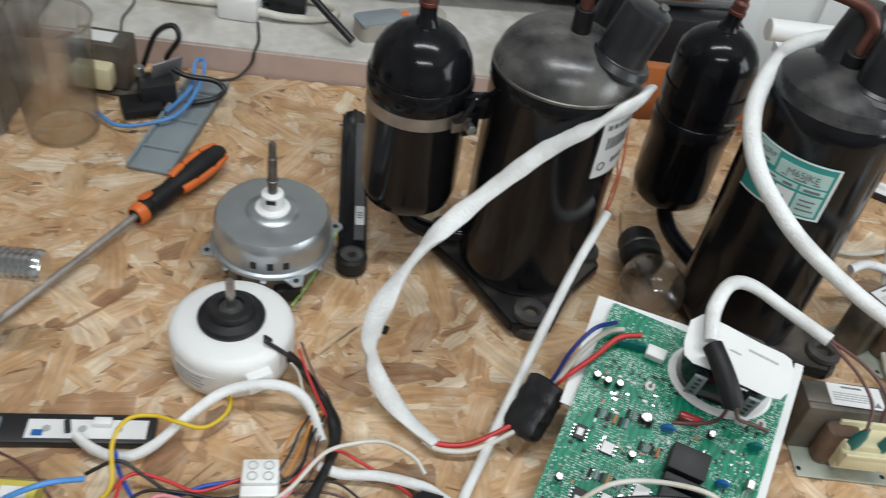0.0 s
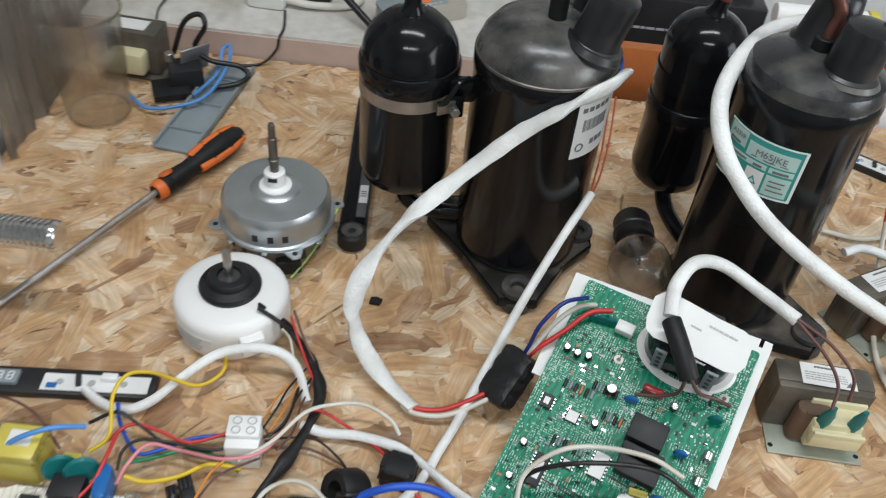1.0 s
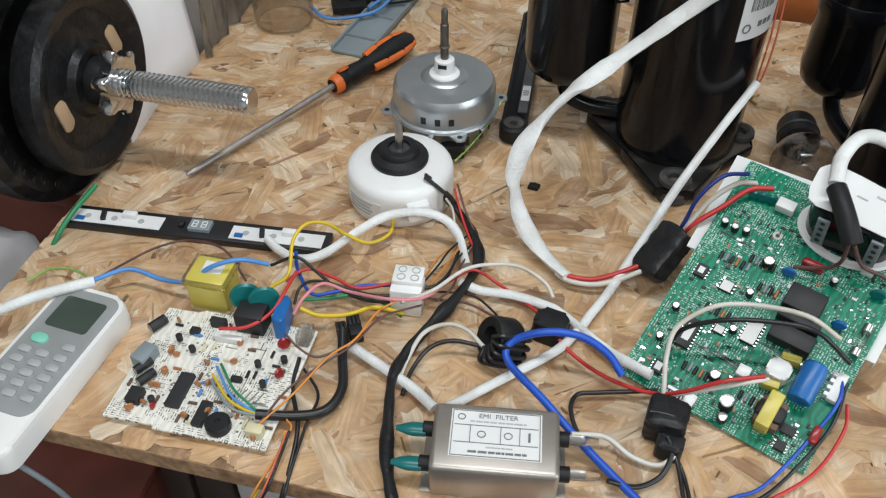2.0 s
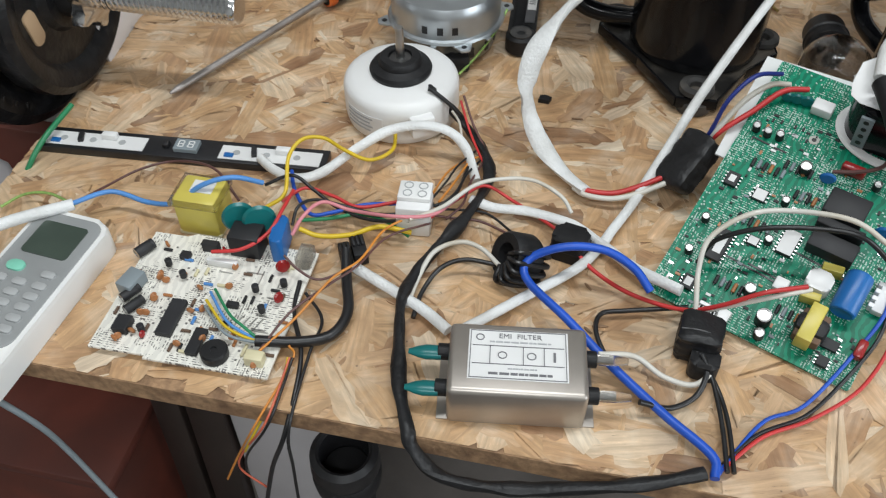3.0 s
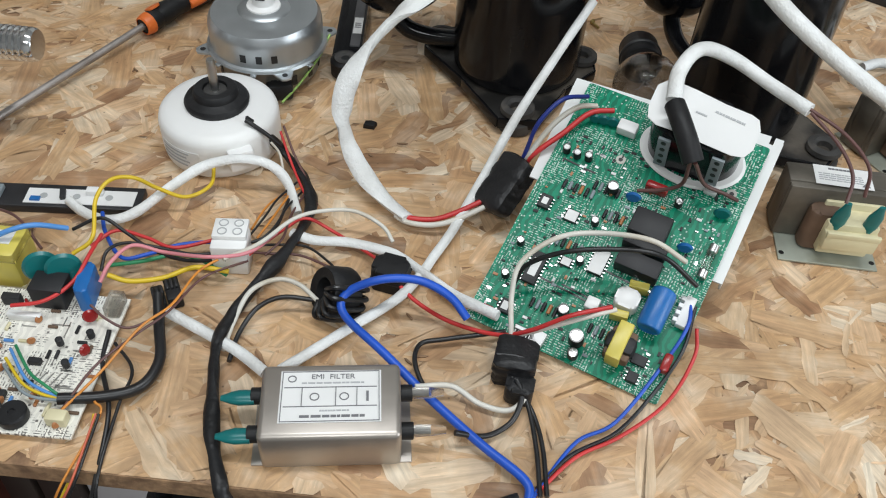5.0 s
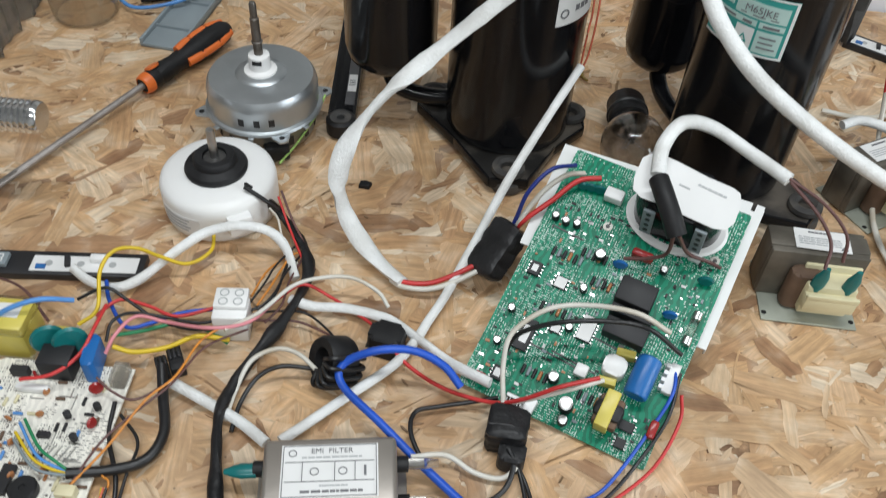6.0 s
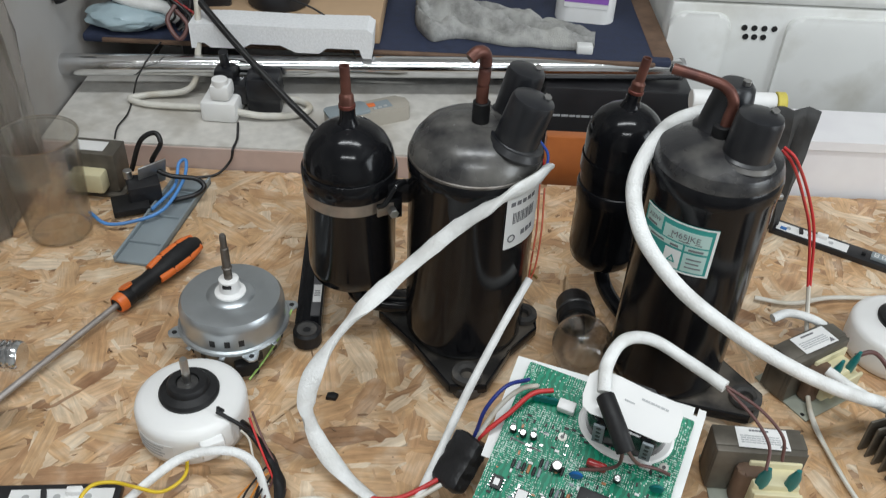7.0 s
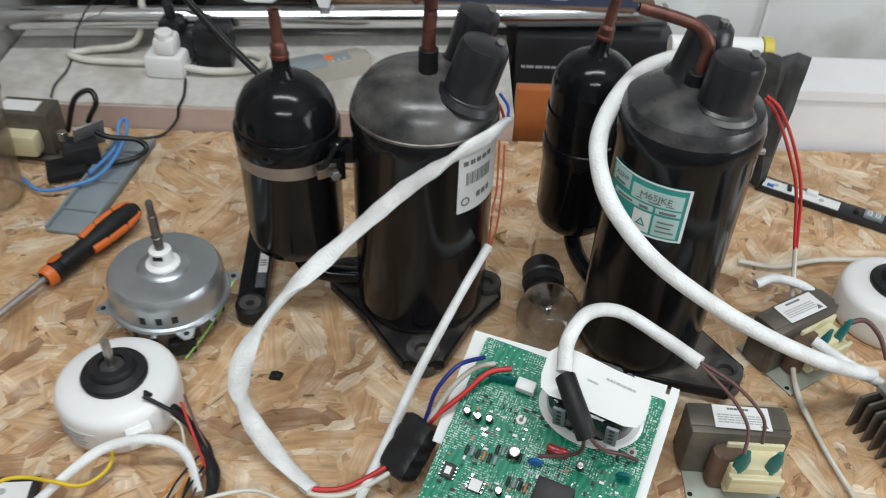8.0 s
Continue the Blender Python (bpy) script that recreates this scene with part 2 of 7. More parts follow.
M_STEEL = mat("bright_steel", (0.52, 0.52, 0.51), 0.3, metal=1.0, vary=0.12, scale=50)
M_ZINC = mat("zinc_plated_steel", (0.47, 0.50, 0.52), 0.34, metal=0.85, vary=0.12, scale=25, second=(0.36, 0.39, 0.40), second_scale=12)
M_CHROME = mat("chrome", (0.72, 0.73, 0.74), 0.13, metal=1.0, vary=0.06, scale=20)
M_CLAMP = mat("clamp_band", (0.40, 0.35, 0.30), 0.36, metal=0.8, vary=0.2, scale=60)
M_WHITEPLASTIC = mat("white_plastic", (0.81, 0.81, 0.80), 0.38, vary=0.04, scale=15, second=(0.75, 0.745, 0.72), second_scale=10)
M_SLEEVE = mat("white_braided_sleeve", (0.78, 0.79, 0.78), 0.55, vary=0.06, scale=60, second=(0.64, 0.64, 0.62), second_scale=35, bump=0.8, bump_scale=500)
M_WHITEWIRE = mat("white_wire", (0.66, 0.64, 0.58), 0.5, vary=0.08, scale=60, second=(0.52, 0.47, 0.38), second_scale=30)
M_BRAZE = mat("scorched_braze", (0.13, 0.035, 0.025), 0.5, metal=0.4, vary=0.3, scale=200, bump=0.5)
M_DULLZINC = mat("dull_zinc", (0.34, 0.34, 0.31), 0.42, metal=0.7, vary=0.15, scale=40, second=(0.25, 0.24, 0.20), second_scale=20)
M_BLADE = mat("worn_blade_steel", (0.34, 0.31, 0.29), 0.45, metal=0.6, vary=0.15, scale=50, second=(0.24, 0.21, 0.19), second_scale=30)
M_BRASS = mat("dull_brass", (0.42, 0.32, 0.12), 0.4, metal=0.8, vary=0.15, scale=80)
M_SPLINTER = mat("wood_splinter", (0.34, 0.21, 0.12), 0.7, vary=0.3, scale=90, per_piece=0.5)
M_RED = mat("red_wire", (0.56, 0.035, 0.035), 0.4, vary=0.12)
M_ORANGERED = mat("orange_red_wire", (0.60, 0.13, 0.07), 0.4, vary=0.12)
M_PINK = mat("pink_wire", (0.66, 0.24, 0.27), 0.45, vary=0.12)
M_BLUE = mat("blue_wire", (0.012, 0.085, 0.50), 0.4, vary=0.15)
M_SKY = mat("light_blue_wire", (0.09, 0.27, 0.62), 0.4, vary=0.15)
M_YELLOW = mat("yellow_wire", (0.66, 0.46, 0.02), 0.4, vary=0.12)
M_GREEN = mat("green_wire", (0.02, 0.22, 0.09), 0.4, vary=0.15)
M_YG = mat("yellow_green_wire", (0.28, 0.45, 0.12), 0.4, vary=0.3, scale=300)
M_BROWN = mat("brown_wire", (0.12, 0.055, 0.05), 0.4, vary=0.2)
M_ORANGE = mat("orange_wire", (0.66, 0.25, 0.04), 0.4, vary=0.15)
M_BLACKWIRE = mat("black_wire", (0.012, 0.012, 0.013), 0.35, vary=0.25, scale=80)
M_NAVYWIRE = mat("dark_blue_wire", (0.012, 0.028, 0.20), 0.4, vary=0.1, scale=60)
M_TAPE = mat("black_insulating_tape", (0.013, 0.013, 0.014), 0.42, vary=0.3, scale=50, bump=1.0, bump_scale=150, spec=0.35)
M_FILTER = mat("brushed_filter_steel", (0.46, 0.42, 0.38), 0.36, metal=0.8, vary=0.06, scale=10, second=(0.40, 0.365, 0.33), second_scale=30)
M_PAPER = mat("white_paper_label", (0.76, 0.76, 0.75), 0.6, vary=0.03)
M_INK = mat("grey_print", (0.16, 0.16, 0.17), 0.6, vary=0.05)
M_INKLIGHT = mat("pale_print", (0.42, 0.43, 0.44), 0.6, vary=0.05)
M_TEALLABEL = mat("teal_label", (0.03, 0.30, 0.27), 0.45, vary=0.06)
M_PALETEAL = mat("pale_teal_print", (0.45, 0.62, 0.58), 0.5, vary=0.05)
M_GREENPCB = board_material("green_circuit_board", (0.0, 0.205, 0.112), (0.46, 0.60, 0.53), 0.49, 640, 0.72)
M_WHITEPCB = board_material("cream_circuit_board", (0.76, 0.74, 0.67), (0.16, 0.15, 0.14), 0.47, 420, 0.985)
M_PLATE = mat("white_painted_plate", (0.74, 0.75, 0.74), 0.4, vary=0.04, scale=20)
M_ALU = mat("dull_aluminium", (0.42, 0.42, 0.42), 0.45, metal=0.9, vary=0.12, scale=60)
M_ALUDULL = mat("dull_grey_strip", (0.11, 0.11, 0.115), 0.4, metal=0.3, vary=0.15, scale=40)
M_TEAL = mat("teal_insulator", (0.005, 0.15, 0.15), 0.3, vary=0.15)
M_CHIP = mat("black_epoxy", (0.014, 0.014, 0.016), 0.55, vary=0.2, scale=100, per_piece=0.3)
M_BLUECAP = mat("blue_film", (0.010, 0.13, 0.40), 0.36, vary=0.1)
M_DARKRED = mat("red_epoxy", (0.32, 0.02, 0.02), 0.25, vary=0.15)
M_TAN = mat("tan_ceramic", (0.42, 0.17, 0.06), 0.4, vary=0.2)
M_YELLOWTAPE = mat("yellow_core_tape", (0.62, 0.52, 0.10), 0.35, vary=0.12)
M_CREAM = mat("cream_bobbin", (0.68, 0.62, 0.40), 0.45, vary=0.1)
M_LAMINATE = mat("laminated_core", (0.125, 0.112, 0.092), 0.5, metal=0.3, vary=0.25, scale=60, second=(0.085, 0.075, 0.06), second_scale=20)
M_ZINCGREEN = mat("passivated_base", (0.36, 0.38, 0.32), 0.45, metal=0.5, vary=0.15, scale=40)
M_GREYPLASTIC = mat("grey_plastic", (0.23, 0.27, 0.29), 0.5, vary=0.1, scale=20)
M_REMOTEGREY = mat("grey_remote_face", (0.30, 0.31, 0.31), 0.45, vary=0.06, scale=20)
M_KEY = mat("pale_grey_key", (0.40, 0.41, 0.41), 0.5, vary=0.05)
M_METER = mat("beige_grey_plastic", (0.36, 0.33, 0.28), 0.45, vary=0.08, scale=20)
M_LCD = mat("dark_display", (0.055, 0.075, 0.06), 0.15, vary=0.1)
M_MINT = mat("mint_key", (0.22, 0.60, 0.45), 0.45, vary=0.05)
M_ORANGEGRIP = mat("orange_grip", (0.72, 0.16, 0.03), 0.42, vary=0.08, scale=40)
M_GLASS = glass("bulb_glass", (0.97, 0.97, 0.97), 0.03, 0.25)
M_CUP = glass("clear_plastic", (0.93, 0.92, 0.90), 0.12, 0.72)
M_FOIL = glass("plastic_sheet", (0.88, 0.86, 0.83), 0.25, 0.35)
M_IRON = mat("black_cast_iron", (0.008, 0.008, 0.009), 0.34, vary=0.4, scale=120, second=(0.030, 0.027, 0.023), second_scale=60, second_cut=0.62, bump=0.5, bump_scale=260, spec=0.3)
M_SILL = mat("speckled_sill", (0.60, 0.58, 0.54), 0.55, vary=0.12, scale=60, second=(0.40, 0.37, 0.32), second_scale=14, second_cut=0.57, bump=0.1)
M_PINKBOARD = mat("raw_board_edge", (0.55, 0.42, 0.37), 0.7, vary=0.1, scale=30, second=(0.47, 0.34, 0.29), second_scale=15)
M_WALL = mat("painted_wall", (0.68, 0.67, 0.65), 0.8, vary=0.04, scale=4, second=(0.60, 0.58, 0.55), second_scale=3, bump=0.1)
M_CEILING = mat("ceiling_paint", (0.76, 0.76, 0.75), 0.9, vary=0.03, scale=4)
M_SHEETWALL = mat("stained_beige_panel", (0.33, 0.30, 0.27), 0.7, vary=0.12, scale=9, second=(0.40, 0.39, 0.38), second_scale=7, second_cut=0.5)
M_WHITEFAB = mat("white_panel", (0.83, 0.82, 0.83), 0.6, vary=0.04, scale=6, second=(0.76, 0.74, 0.76), second_scale=8)
M_CERAMIC = mat("dirty_glazed_ceramic", (0.77, 0.78, 0.76), 0.35, vary=0.06, scale=4, second=(0.57, 0.56, 0.51), second_scale=9, second_cut=0.6)
M_NAVY = mat("navy_cover", (0.02, 0.028, 0.06), 0.7, vary=0.2, scale=90, bump=0.3, bump_scale=700)
M_BROWNEDGE = mat("worn_brown_board", (0.14, 0.085, 0.055), 0.7, vary=0.3, scale=40)
M_CARD = mat("cardboard", (0.44, 0.30, 0.18), 0.75, vary=0.08, scale=20, bump=0.1)
M_FOAM = mat("white_polystyrene", (0.78, 0.79, 0.80), 0.8, vary=0.06, scale=300, bump=0.5, bump_scale=400)
M_CLOTH = mat("grey_knitted_cloth", (0.30, 0.30, 0.29), 0.9, vary=0.25, scale=120, second=(0.40, 0.40, 0.38), second_scale=25, bump=1.0, bump_scale=500)
M_DARKCLOTH = mat("dark_grey_rag", (0.05, 0.05, 0.05), 0.85, vary=0.3, scale=50, bump=0.5)
M_ORANGEWOOD = mat("orange_varnished_wood", (0.42, 0.13, 0.035), 0.4, vary=0.2, scale=18, second=(0.30, 0.085, 0.025), second_scale=8)
M_BLACKBOX = mat("black_case", (0.016, 0.016, 0.018), 0.4, vary=0.2, scale=20)
M_BAG = mat("pale_blue_bag", (0.34, 0.44, 0.48), 0.4, vary=0.12, scale=20, bump=0.6, bump_scale=60)
M_PURPLE = mat("purple_label", (0.30, 0.12, 0.50), 0.4, vary=0.05)
M_REDFLOOR = mat("red_brown_panel", (0.13, 0.032, 0.02), 0.5, vary=0.3, scale=14, second=(0.09, 0.028, 0.02), second_scale=5)
M_FLOOR = mat("dusty_concrete_floor", (0.20, 0.18, 0.165), 0.8, vary=0.2, scale=9, second=(0.12, 0.105, 0.095), second_scale=4, bump=0.3)
M_DARKWOOD = mat("dark_stained_slat", (0.035, 0.024, 0.02), 0.5, vary=0.3, scale=20)
M_PALEPANEL = mat("pale_grey_panel", (0.50, 0.48, 0.49), 0.6, vary=0.06, scale=8)


# ---- mesh tools ----
def part(name, bm, material, parent=None, label="", at=None, smooth=True):
    me = bpy.data.meshes.new(name)
    bmesh.ops.recalc_face_normals(bm, faces=bm.faces[:])
    bm.to_mesh(me)
    bm.free()
    me.materials.append(material)
    if smooth:
        me.polygons.foreach_set("use_smooth", [True] * len(me.polygons))
        me.set_sharp_from_angle(angle=radians(38))
    ob = new(name, me)
    if parent:
        ob.parent = parent
    if at is not None:
        ob.matrix_basis = at
    return tagged(ob, label)


def empty(name, at, label, category, group="", kind=""):
    ob = new(name)
    ob.empty_display_size = 0.02
    ob.matrix_basis = at
    return tagged(ob, label, category, group, kind)


def box(sx, sy, sz, bevel=0.0, base=True, bm=None, m=None, seg=2):
    """A box centred in x and y, standing on z = 0 (base) or centred."""
    bm = bm or bmesh.new()
    mm = pose(0, 0, sz / 2 if base else 0) @ Matrix.Diagonal((sx, sy, sz, 1))
    made = bmesh.ops.create_cube(bm, size=1, matrix=(m or Matrix()) @ mm)
    if bevel:
        edges = {e for v in made["verts"] for e in v.link_edges}
        bmesh.ops.bevel(bm, geom=list(edges), offset=bevel, segments=seg, affect="EDGES", profile=0.5)
    return bm


def lathe(profile, seg=40, bm=None, m=None):
    """A turned body from (radius, z) pairs, closed where the radius is 0."""
    bm = bm or bmesh.new()
    m = m or Matrix()
    rings = []
    for r, z in profile:
        if r < 1e-6:
            rings.append([bm.verts.new(m @ Vector((0, 0, z)))])
        else:
            rings.append([bm.verts.new(m @ Vector((r * math.cos(6.283185 * k / seg), r * math.sin(6.283185 * k / seg), z))) for k in range(seg)])
    for a, b in zip(rings, rings[1:]):
        for k in range(seg):
            j = (k + 1) % seg
            if len(a) == 1 and len(b) == 1:
                continue
            if len(a) == 1:
                bm.faces.new((a[0], b[k], b[j]))
            elif len(b) == 1:
                bm.faces.new((a[k], a[j], b[0]))
            else:
                bm.faces.new((a[k], a[j], b[j], b[k]))
    return bm


def rod(r, h, seg=20, bevel=0.0, bm=None, m=None):
    b = bevel or min(r, h) * 0.08
    return lathe([(0, 0), (r - b, 0), (r, b), (r, h - b), (r - b, h), (0, h)], seg, bm, m)


def spline(points, steps=7):
    """Catmull-Rom through the points."""
    p = [Vector(q) for q in points]
    p = [2 * p[0] - p[1]] + p + [2 * p[-1] - p[-2]]
    out = []
    for i in range(1, len(p) - 2):
        a, b, c, d = p[i - 1], p[i], p[i + 1], p[i + 2]
        for k in range(steps):
            t = k / steps
            out.append(0.5 * (2 * b + (c - a) * t + (2 * a - 5 * b + 4 * c - d) * t * t + (3 * b - a - 3 * c + d) * t ** 3))
    out.append(p[-2])
    return out


def sweep(points, radius, seg=10, steps=7, wobble=0.0, flat=1.0, bm=None):
    """A tube along a smooth path; wobble: relative unevenness, flat: height of the section over its width."""
    bm = bm or bmesh.new()
    path = spline(points, steps) if len(points) > 2 else [Vector(q) for q in points]
    up, rings = Vector((0, 0, 1)), []
    for i, c in enumerate(path):
        d = (path[min(i + 1, len(path) - 1)] - path[max(i - 1, 0)]).normalized()
        side = d.cross(up)
        side = side.normalized() if side.length > 0.05 else Vector((1, 0, 0))
        top = side.cross(d).normalized()
        if flat < 0.85:
            roll = 2.6 * noise.noise(c * 16 + Vector((3, radius * 500, 0)))
            side, top = side * math.cos(roll) + top * math.sin(roll), top * math.cos(roll) - side * math.sin(roll)
        r = radius * (1 + wobble * noise.noise(c * 70 + Vector((radius * 900, 0, 0))))
        rings.append([bm.verts.new(c + side * r * math.cos(6.283185 * k / seg) + top * r * flat * math.sin(6.283185 * k / seg)) for k in range(seg)])
    for a, b in zip(rings, rings[1:]):
        for k in range(seg):
            j = (k + 1) % seg
            bm.faces.new((a[k], a[j], b[j], b[k]))
    bm.faces.new(rings[0][::-1])
    bm.faces.new(rings[-1])
    return bm


def outline(points, height, bevel=0.0, bm=None, m=None):
    """A flat slab of that outline, standing on z = 0."""
    bm = bm or bmesh.new()
    m = m or Matrix()
    lo = [bm.verts.new(m @ Vector((x, y, 0))) for x, y in points]
    hi = [bm.verts.new(m @ Vector((x, y, height))) for x, y in points]
    n = len(points)
    bm.faces.new(lo[::-1])
    top = bm.faces.new(hi)
    for k in range(n):
        bm.faces.new((lo[k], lo[(k + 1) % n], hi[(k + 1) % n], hi[k]))
    if bevel:
        bmesh.ops.bevel(bm, geom=list(top.edges), offset=bevel, segments=2, affect="EDGES", profile=0.5)
    return bm


def rounded(sx, sy, r, n=5):
    pts = []
    for cx, cy, a in ((sx / 2 - r, sy / 2 - r, 0), (-sx / 2 + r, sy / 2 - r, 90), (-sx / 2 + r, -sy / 2 + r, 180), (sx / 2 - r, -sy / 2 + r, 270)):
        pts += [(cx + r * math.cos(radians(a + 90 * k / n)), cy + r * math.sin(radians(a + 90 * k / n))) for k in range(n + 1)]
    return pts


def bars(w, h, rows, seed, bm=None, m=None, lift=0.0003):
    """Rows of short bars in place of writing, on a w by h field in the plane z = 0."""
    rng = random.Random(seed)
    bm = bm or bmesh.new()
    for i in range(rows):
        y, x = h / 2 - (i + 0.5) * h / rows, -w / 2
        while x < w / 2 - 0.001:
            L = rng.uniform(0.06, 0.2) * w
            L = min(L, w / 2 - x)
            box(L * 0.85, h / rows * 0.42, lift, bm=bm, m=(m or Matrix()) @ pose(x + L / 2, y, 0))
            x += L
    return bm


def lettering(name, text, size, material, parent, at):
    cu = bpy.data.curves.new(name, "FONT")
    cu.body, cu.size, cu.align_x, cu.align_y, cu.extrude = text, size, "CENTER", "CENTER", 0.0001
    tmp = bpy.data.objects.new(name, cu)
    scene.collection.objects.link(tmp)
    me = bpy.data.meshes.new_from_object(tmp.evaluated_get(bpy.context.evaluated_depsgraph_get()))
    bpy.data.objects.remove(tmp)
    me.materials.clear()
    me.materials.append(material)
    ob = new(name, me)
    ob.parent, ob.matrix_basis = parent, at
    return ob


def curved_patch(r, a0, a1, z0, z1, n=14, out=0.0005):
    """A thin sheet on a cylinder between two angles (degrees) and heights."""
    bm = bmesh.new()
    cols = []
    for k in range(n + 1):
        a = radians(a0 + (a1 - a0) * k / n)
        cols.append([bm.verts.new((q * math.cos(a), q * math.sin(a), z)) for q, z in ((r, z0), (r, z1), (r + out, z1), (r + out, z0))])
    for a, b in zip(cols, cols[1:]):
        for k in range(4):
            j = (k + 1) % 4
            bm.faces.new((a[k], b[k], b[j], a[j]))
    bm.faces.new(cols[0])
    bm.faces.new(cols[-1][::-1])
    return bm


# ---- room ----
def slab(name, lo, hi, material, label, category="wall"):
    c, d = [(a + b) / 2 for a, b in zip(lo, hi)], [b - a for a, b in zip(lo, hi)]
    ob = part(name, box(*d, base=False), material, at=pose(*c), smooth=False)
    return tagged(ob, label, category, kind="structure")


slab("floor", (-2.0, -2.6, -0.95), (2.4, 1.9, -0.88), M_FLOOR, "dusty grey concrete workshop floor", "floor")
# Ceiling and outer walls are out of view, added to bounce soft fill.
slab("ceiling", (-2.0, -2.6, 1.70), (2.4, 1.9, 1.76), M_CEILING, "unseen plain white ceiling closing the room", "ceiling")
slab("wall_north", (-2.0, 1.80, -0.88), (2.4, 1.9, 1.70), M_WALL, "unseen painted white back wall closing the room")
slab("wall_south", (-2.0, -2.6, -0.88), (2.4, -2.5, 1.70), M_WALL, "unseen painted white wall facing the bench, bounces fill")
wx = ((-2.5, -1.21, -0.88, 1.70), (0.11, 1.8, -0.88, 1.70), (-1.21, 0.11, -0.88, 0.18), (-1.21, 0.11, 1.32, 1.70))
for k, (y0, y1, z0, z1) in enumerate(wx):
    slab("wall_east_%d" % (k + 1), (2.3, y0, z0), (2.4, y1, z1), M_WALL, "unseen painted white side wall around the added window")
# Window out of view, added around the side light to house it.
win = empty("unseen_window_1", pose(2.35, -0.55, 0.18), "unseen white framed window added around the side light", "window")
tagged(win, "unseen white framed window added around the side light", "window", kind="structure")
for y, z, sy, sz in ((0, 0, 1.32, 0.05), (0, 1.09, 1.32, 0.05), (-0.635, 0.05, 0.05, 1.04), (0.635, 0.05, 0.05, 1.04), (0, 0.05, 0.05, 1.04)):
    part("window_frame", box(0.06, sy, sz, 0.004), M_WHITEPLASTIC, win, "", pose(0, y, z))
for y in (-0.3175, 0.3175):
    part("pane", box(0.005, 0.582, 1.036), M_CUP, win, "", pose(0.012, y, 0.052)).visible_shadow = False
part("window_sill", box(0.16, 1.40, 0.025, 0.004), M_WHITEPLASTIC, win, "", pose(-0.11, 0, -0.026))
# Unseen housings; the one at y = -1.10 dresses the added fill light.
for y in (0.22, -1.10):
    tl = empty("unseen_batten", pose(0.15, y, 1.70), "unseen white batten housing above an overhead light", "ceiling lamp", "ceiling lamps")
    part("housing", box(1.26, 0.14, 0.055, 0.006), M_WHITEPLASTIC, tl, "", pose(0, 0, -0.055))
    for x in (-0.615, 0.615):
        part("end_cap", box(0.025, 0.12, 0.05, 0.004), M_WHITEPLASTIC, tl, "", pose(x, 0, -0.105))
slab("wall_west", (-2.0, -2.5, -0.88), (-1.9, 1.8, 1.70), M_WALL, "unseen painted white side wall closing the room")
slab("wall_1", (-0.47, 0.375, -0.88), (-0.375, 1.80, 0.75), M_SHEETWALL, "stained beige partition beside the workbench")
curl = bmesh.new()
cols = []
for i in range(19):
    u = i / 18
    y = 0.375 + 0.150 * u
    bow = 0.030 * math.sin(math.pi * u) ** 2
    cols.append([curl.verts.new((-0.356 - 0.085 * v ** 1.2 - bow * (0.4 + v) * 0.5, y + 0.045 * v, -0.018 + 0.62 * v)) for v in [k / 14 for k in range(15)]])
for a, b in zip(cols, cols[1:]):
    for k in range(14):
        curl.faces.new((a[k], b[k], b[k + 1], a[k + 1]))
board = part("white_board", curl, M_WHITEFAB)
board.modifiers.new("thickness", "SOLIDIFY").thickness = 0.003
tagged(board, "white bowed plastic board leaning against the partition", "board")


# ---- workbench ----
bench = empty("workbench", pose(0, 0, 0), "workbench with a raw oriented strand board top", "workbench")
X0, X1, Y0, Y1 = -0.362, 1.0, 0.066, 0.766
part("board", box(X1 - X0, Y1 - Y0, 0.0165, 0.0006), M_BOARDCORE, bench, "chipped board core with visible strand layers",
     pose((X0 + X1) / 2, (Y0 + Y1) / 2, -0.0177), smooth=False)
for lx, ly in ((-0.30, 0.72), (0.95, 0.72), (0.95, 0.12)):
    part("leg", box(0.05, 0.05, 0.862, 0.003), M_DARKWOOD, bench, "", pose(lx, ly, -0.88))


def strand_points(rng, L, Wd):
    """An irregular splintered outline with ragged ends, length along x."""
    n, pts = 7, []
    s1, s2 = rng.uniform(-0.35, 0.35), rng.uniform(-0.35, 0.35)
    for k in range(n + 1):
        u = k / n - 0.5
        pts.append((u * L * rng.uniform(0.92, 1.0), (-0.5 + rng.uniform(-0.10, 0.16) + (0.35 * rng.random() if k in (0, n) else 0)) * Wd))
    for v in (-0.15, 0.15):
        pts.append((0.5 * L + (s2 * v + rng.uniform(-0.10, 0.06)) * L * 0.6, v * Wd * 1.6))
    for k in range(n, -1, -1):
        u = k / n - 0.5
        pts.append((u * L * rng.uniform(0.92, 1.0), (0.5 + rng.uniform(-0.16, 0.10) - (0.35 * rng.random() if k in (0, n) else 0)) * Wd))
    for v in (0.15, -0.15):
        pts.append((-0.5 * L + (s1 * v + rng.uniform(-0.06, 0.10)) * L * 0.6, v * Wd * 1.6))
    return pts


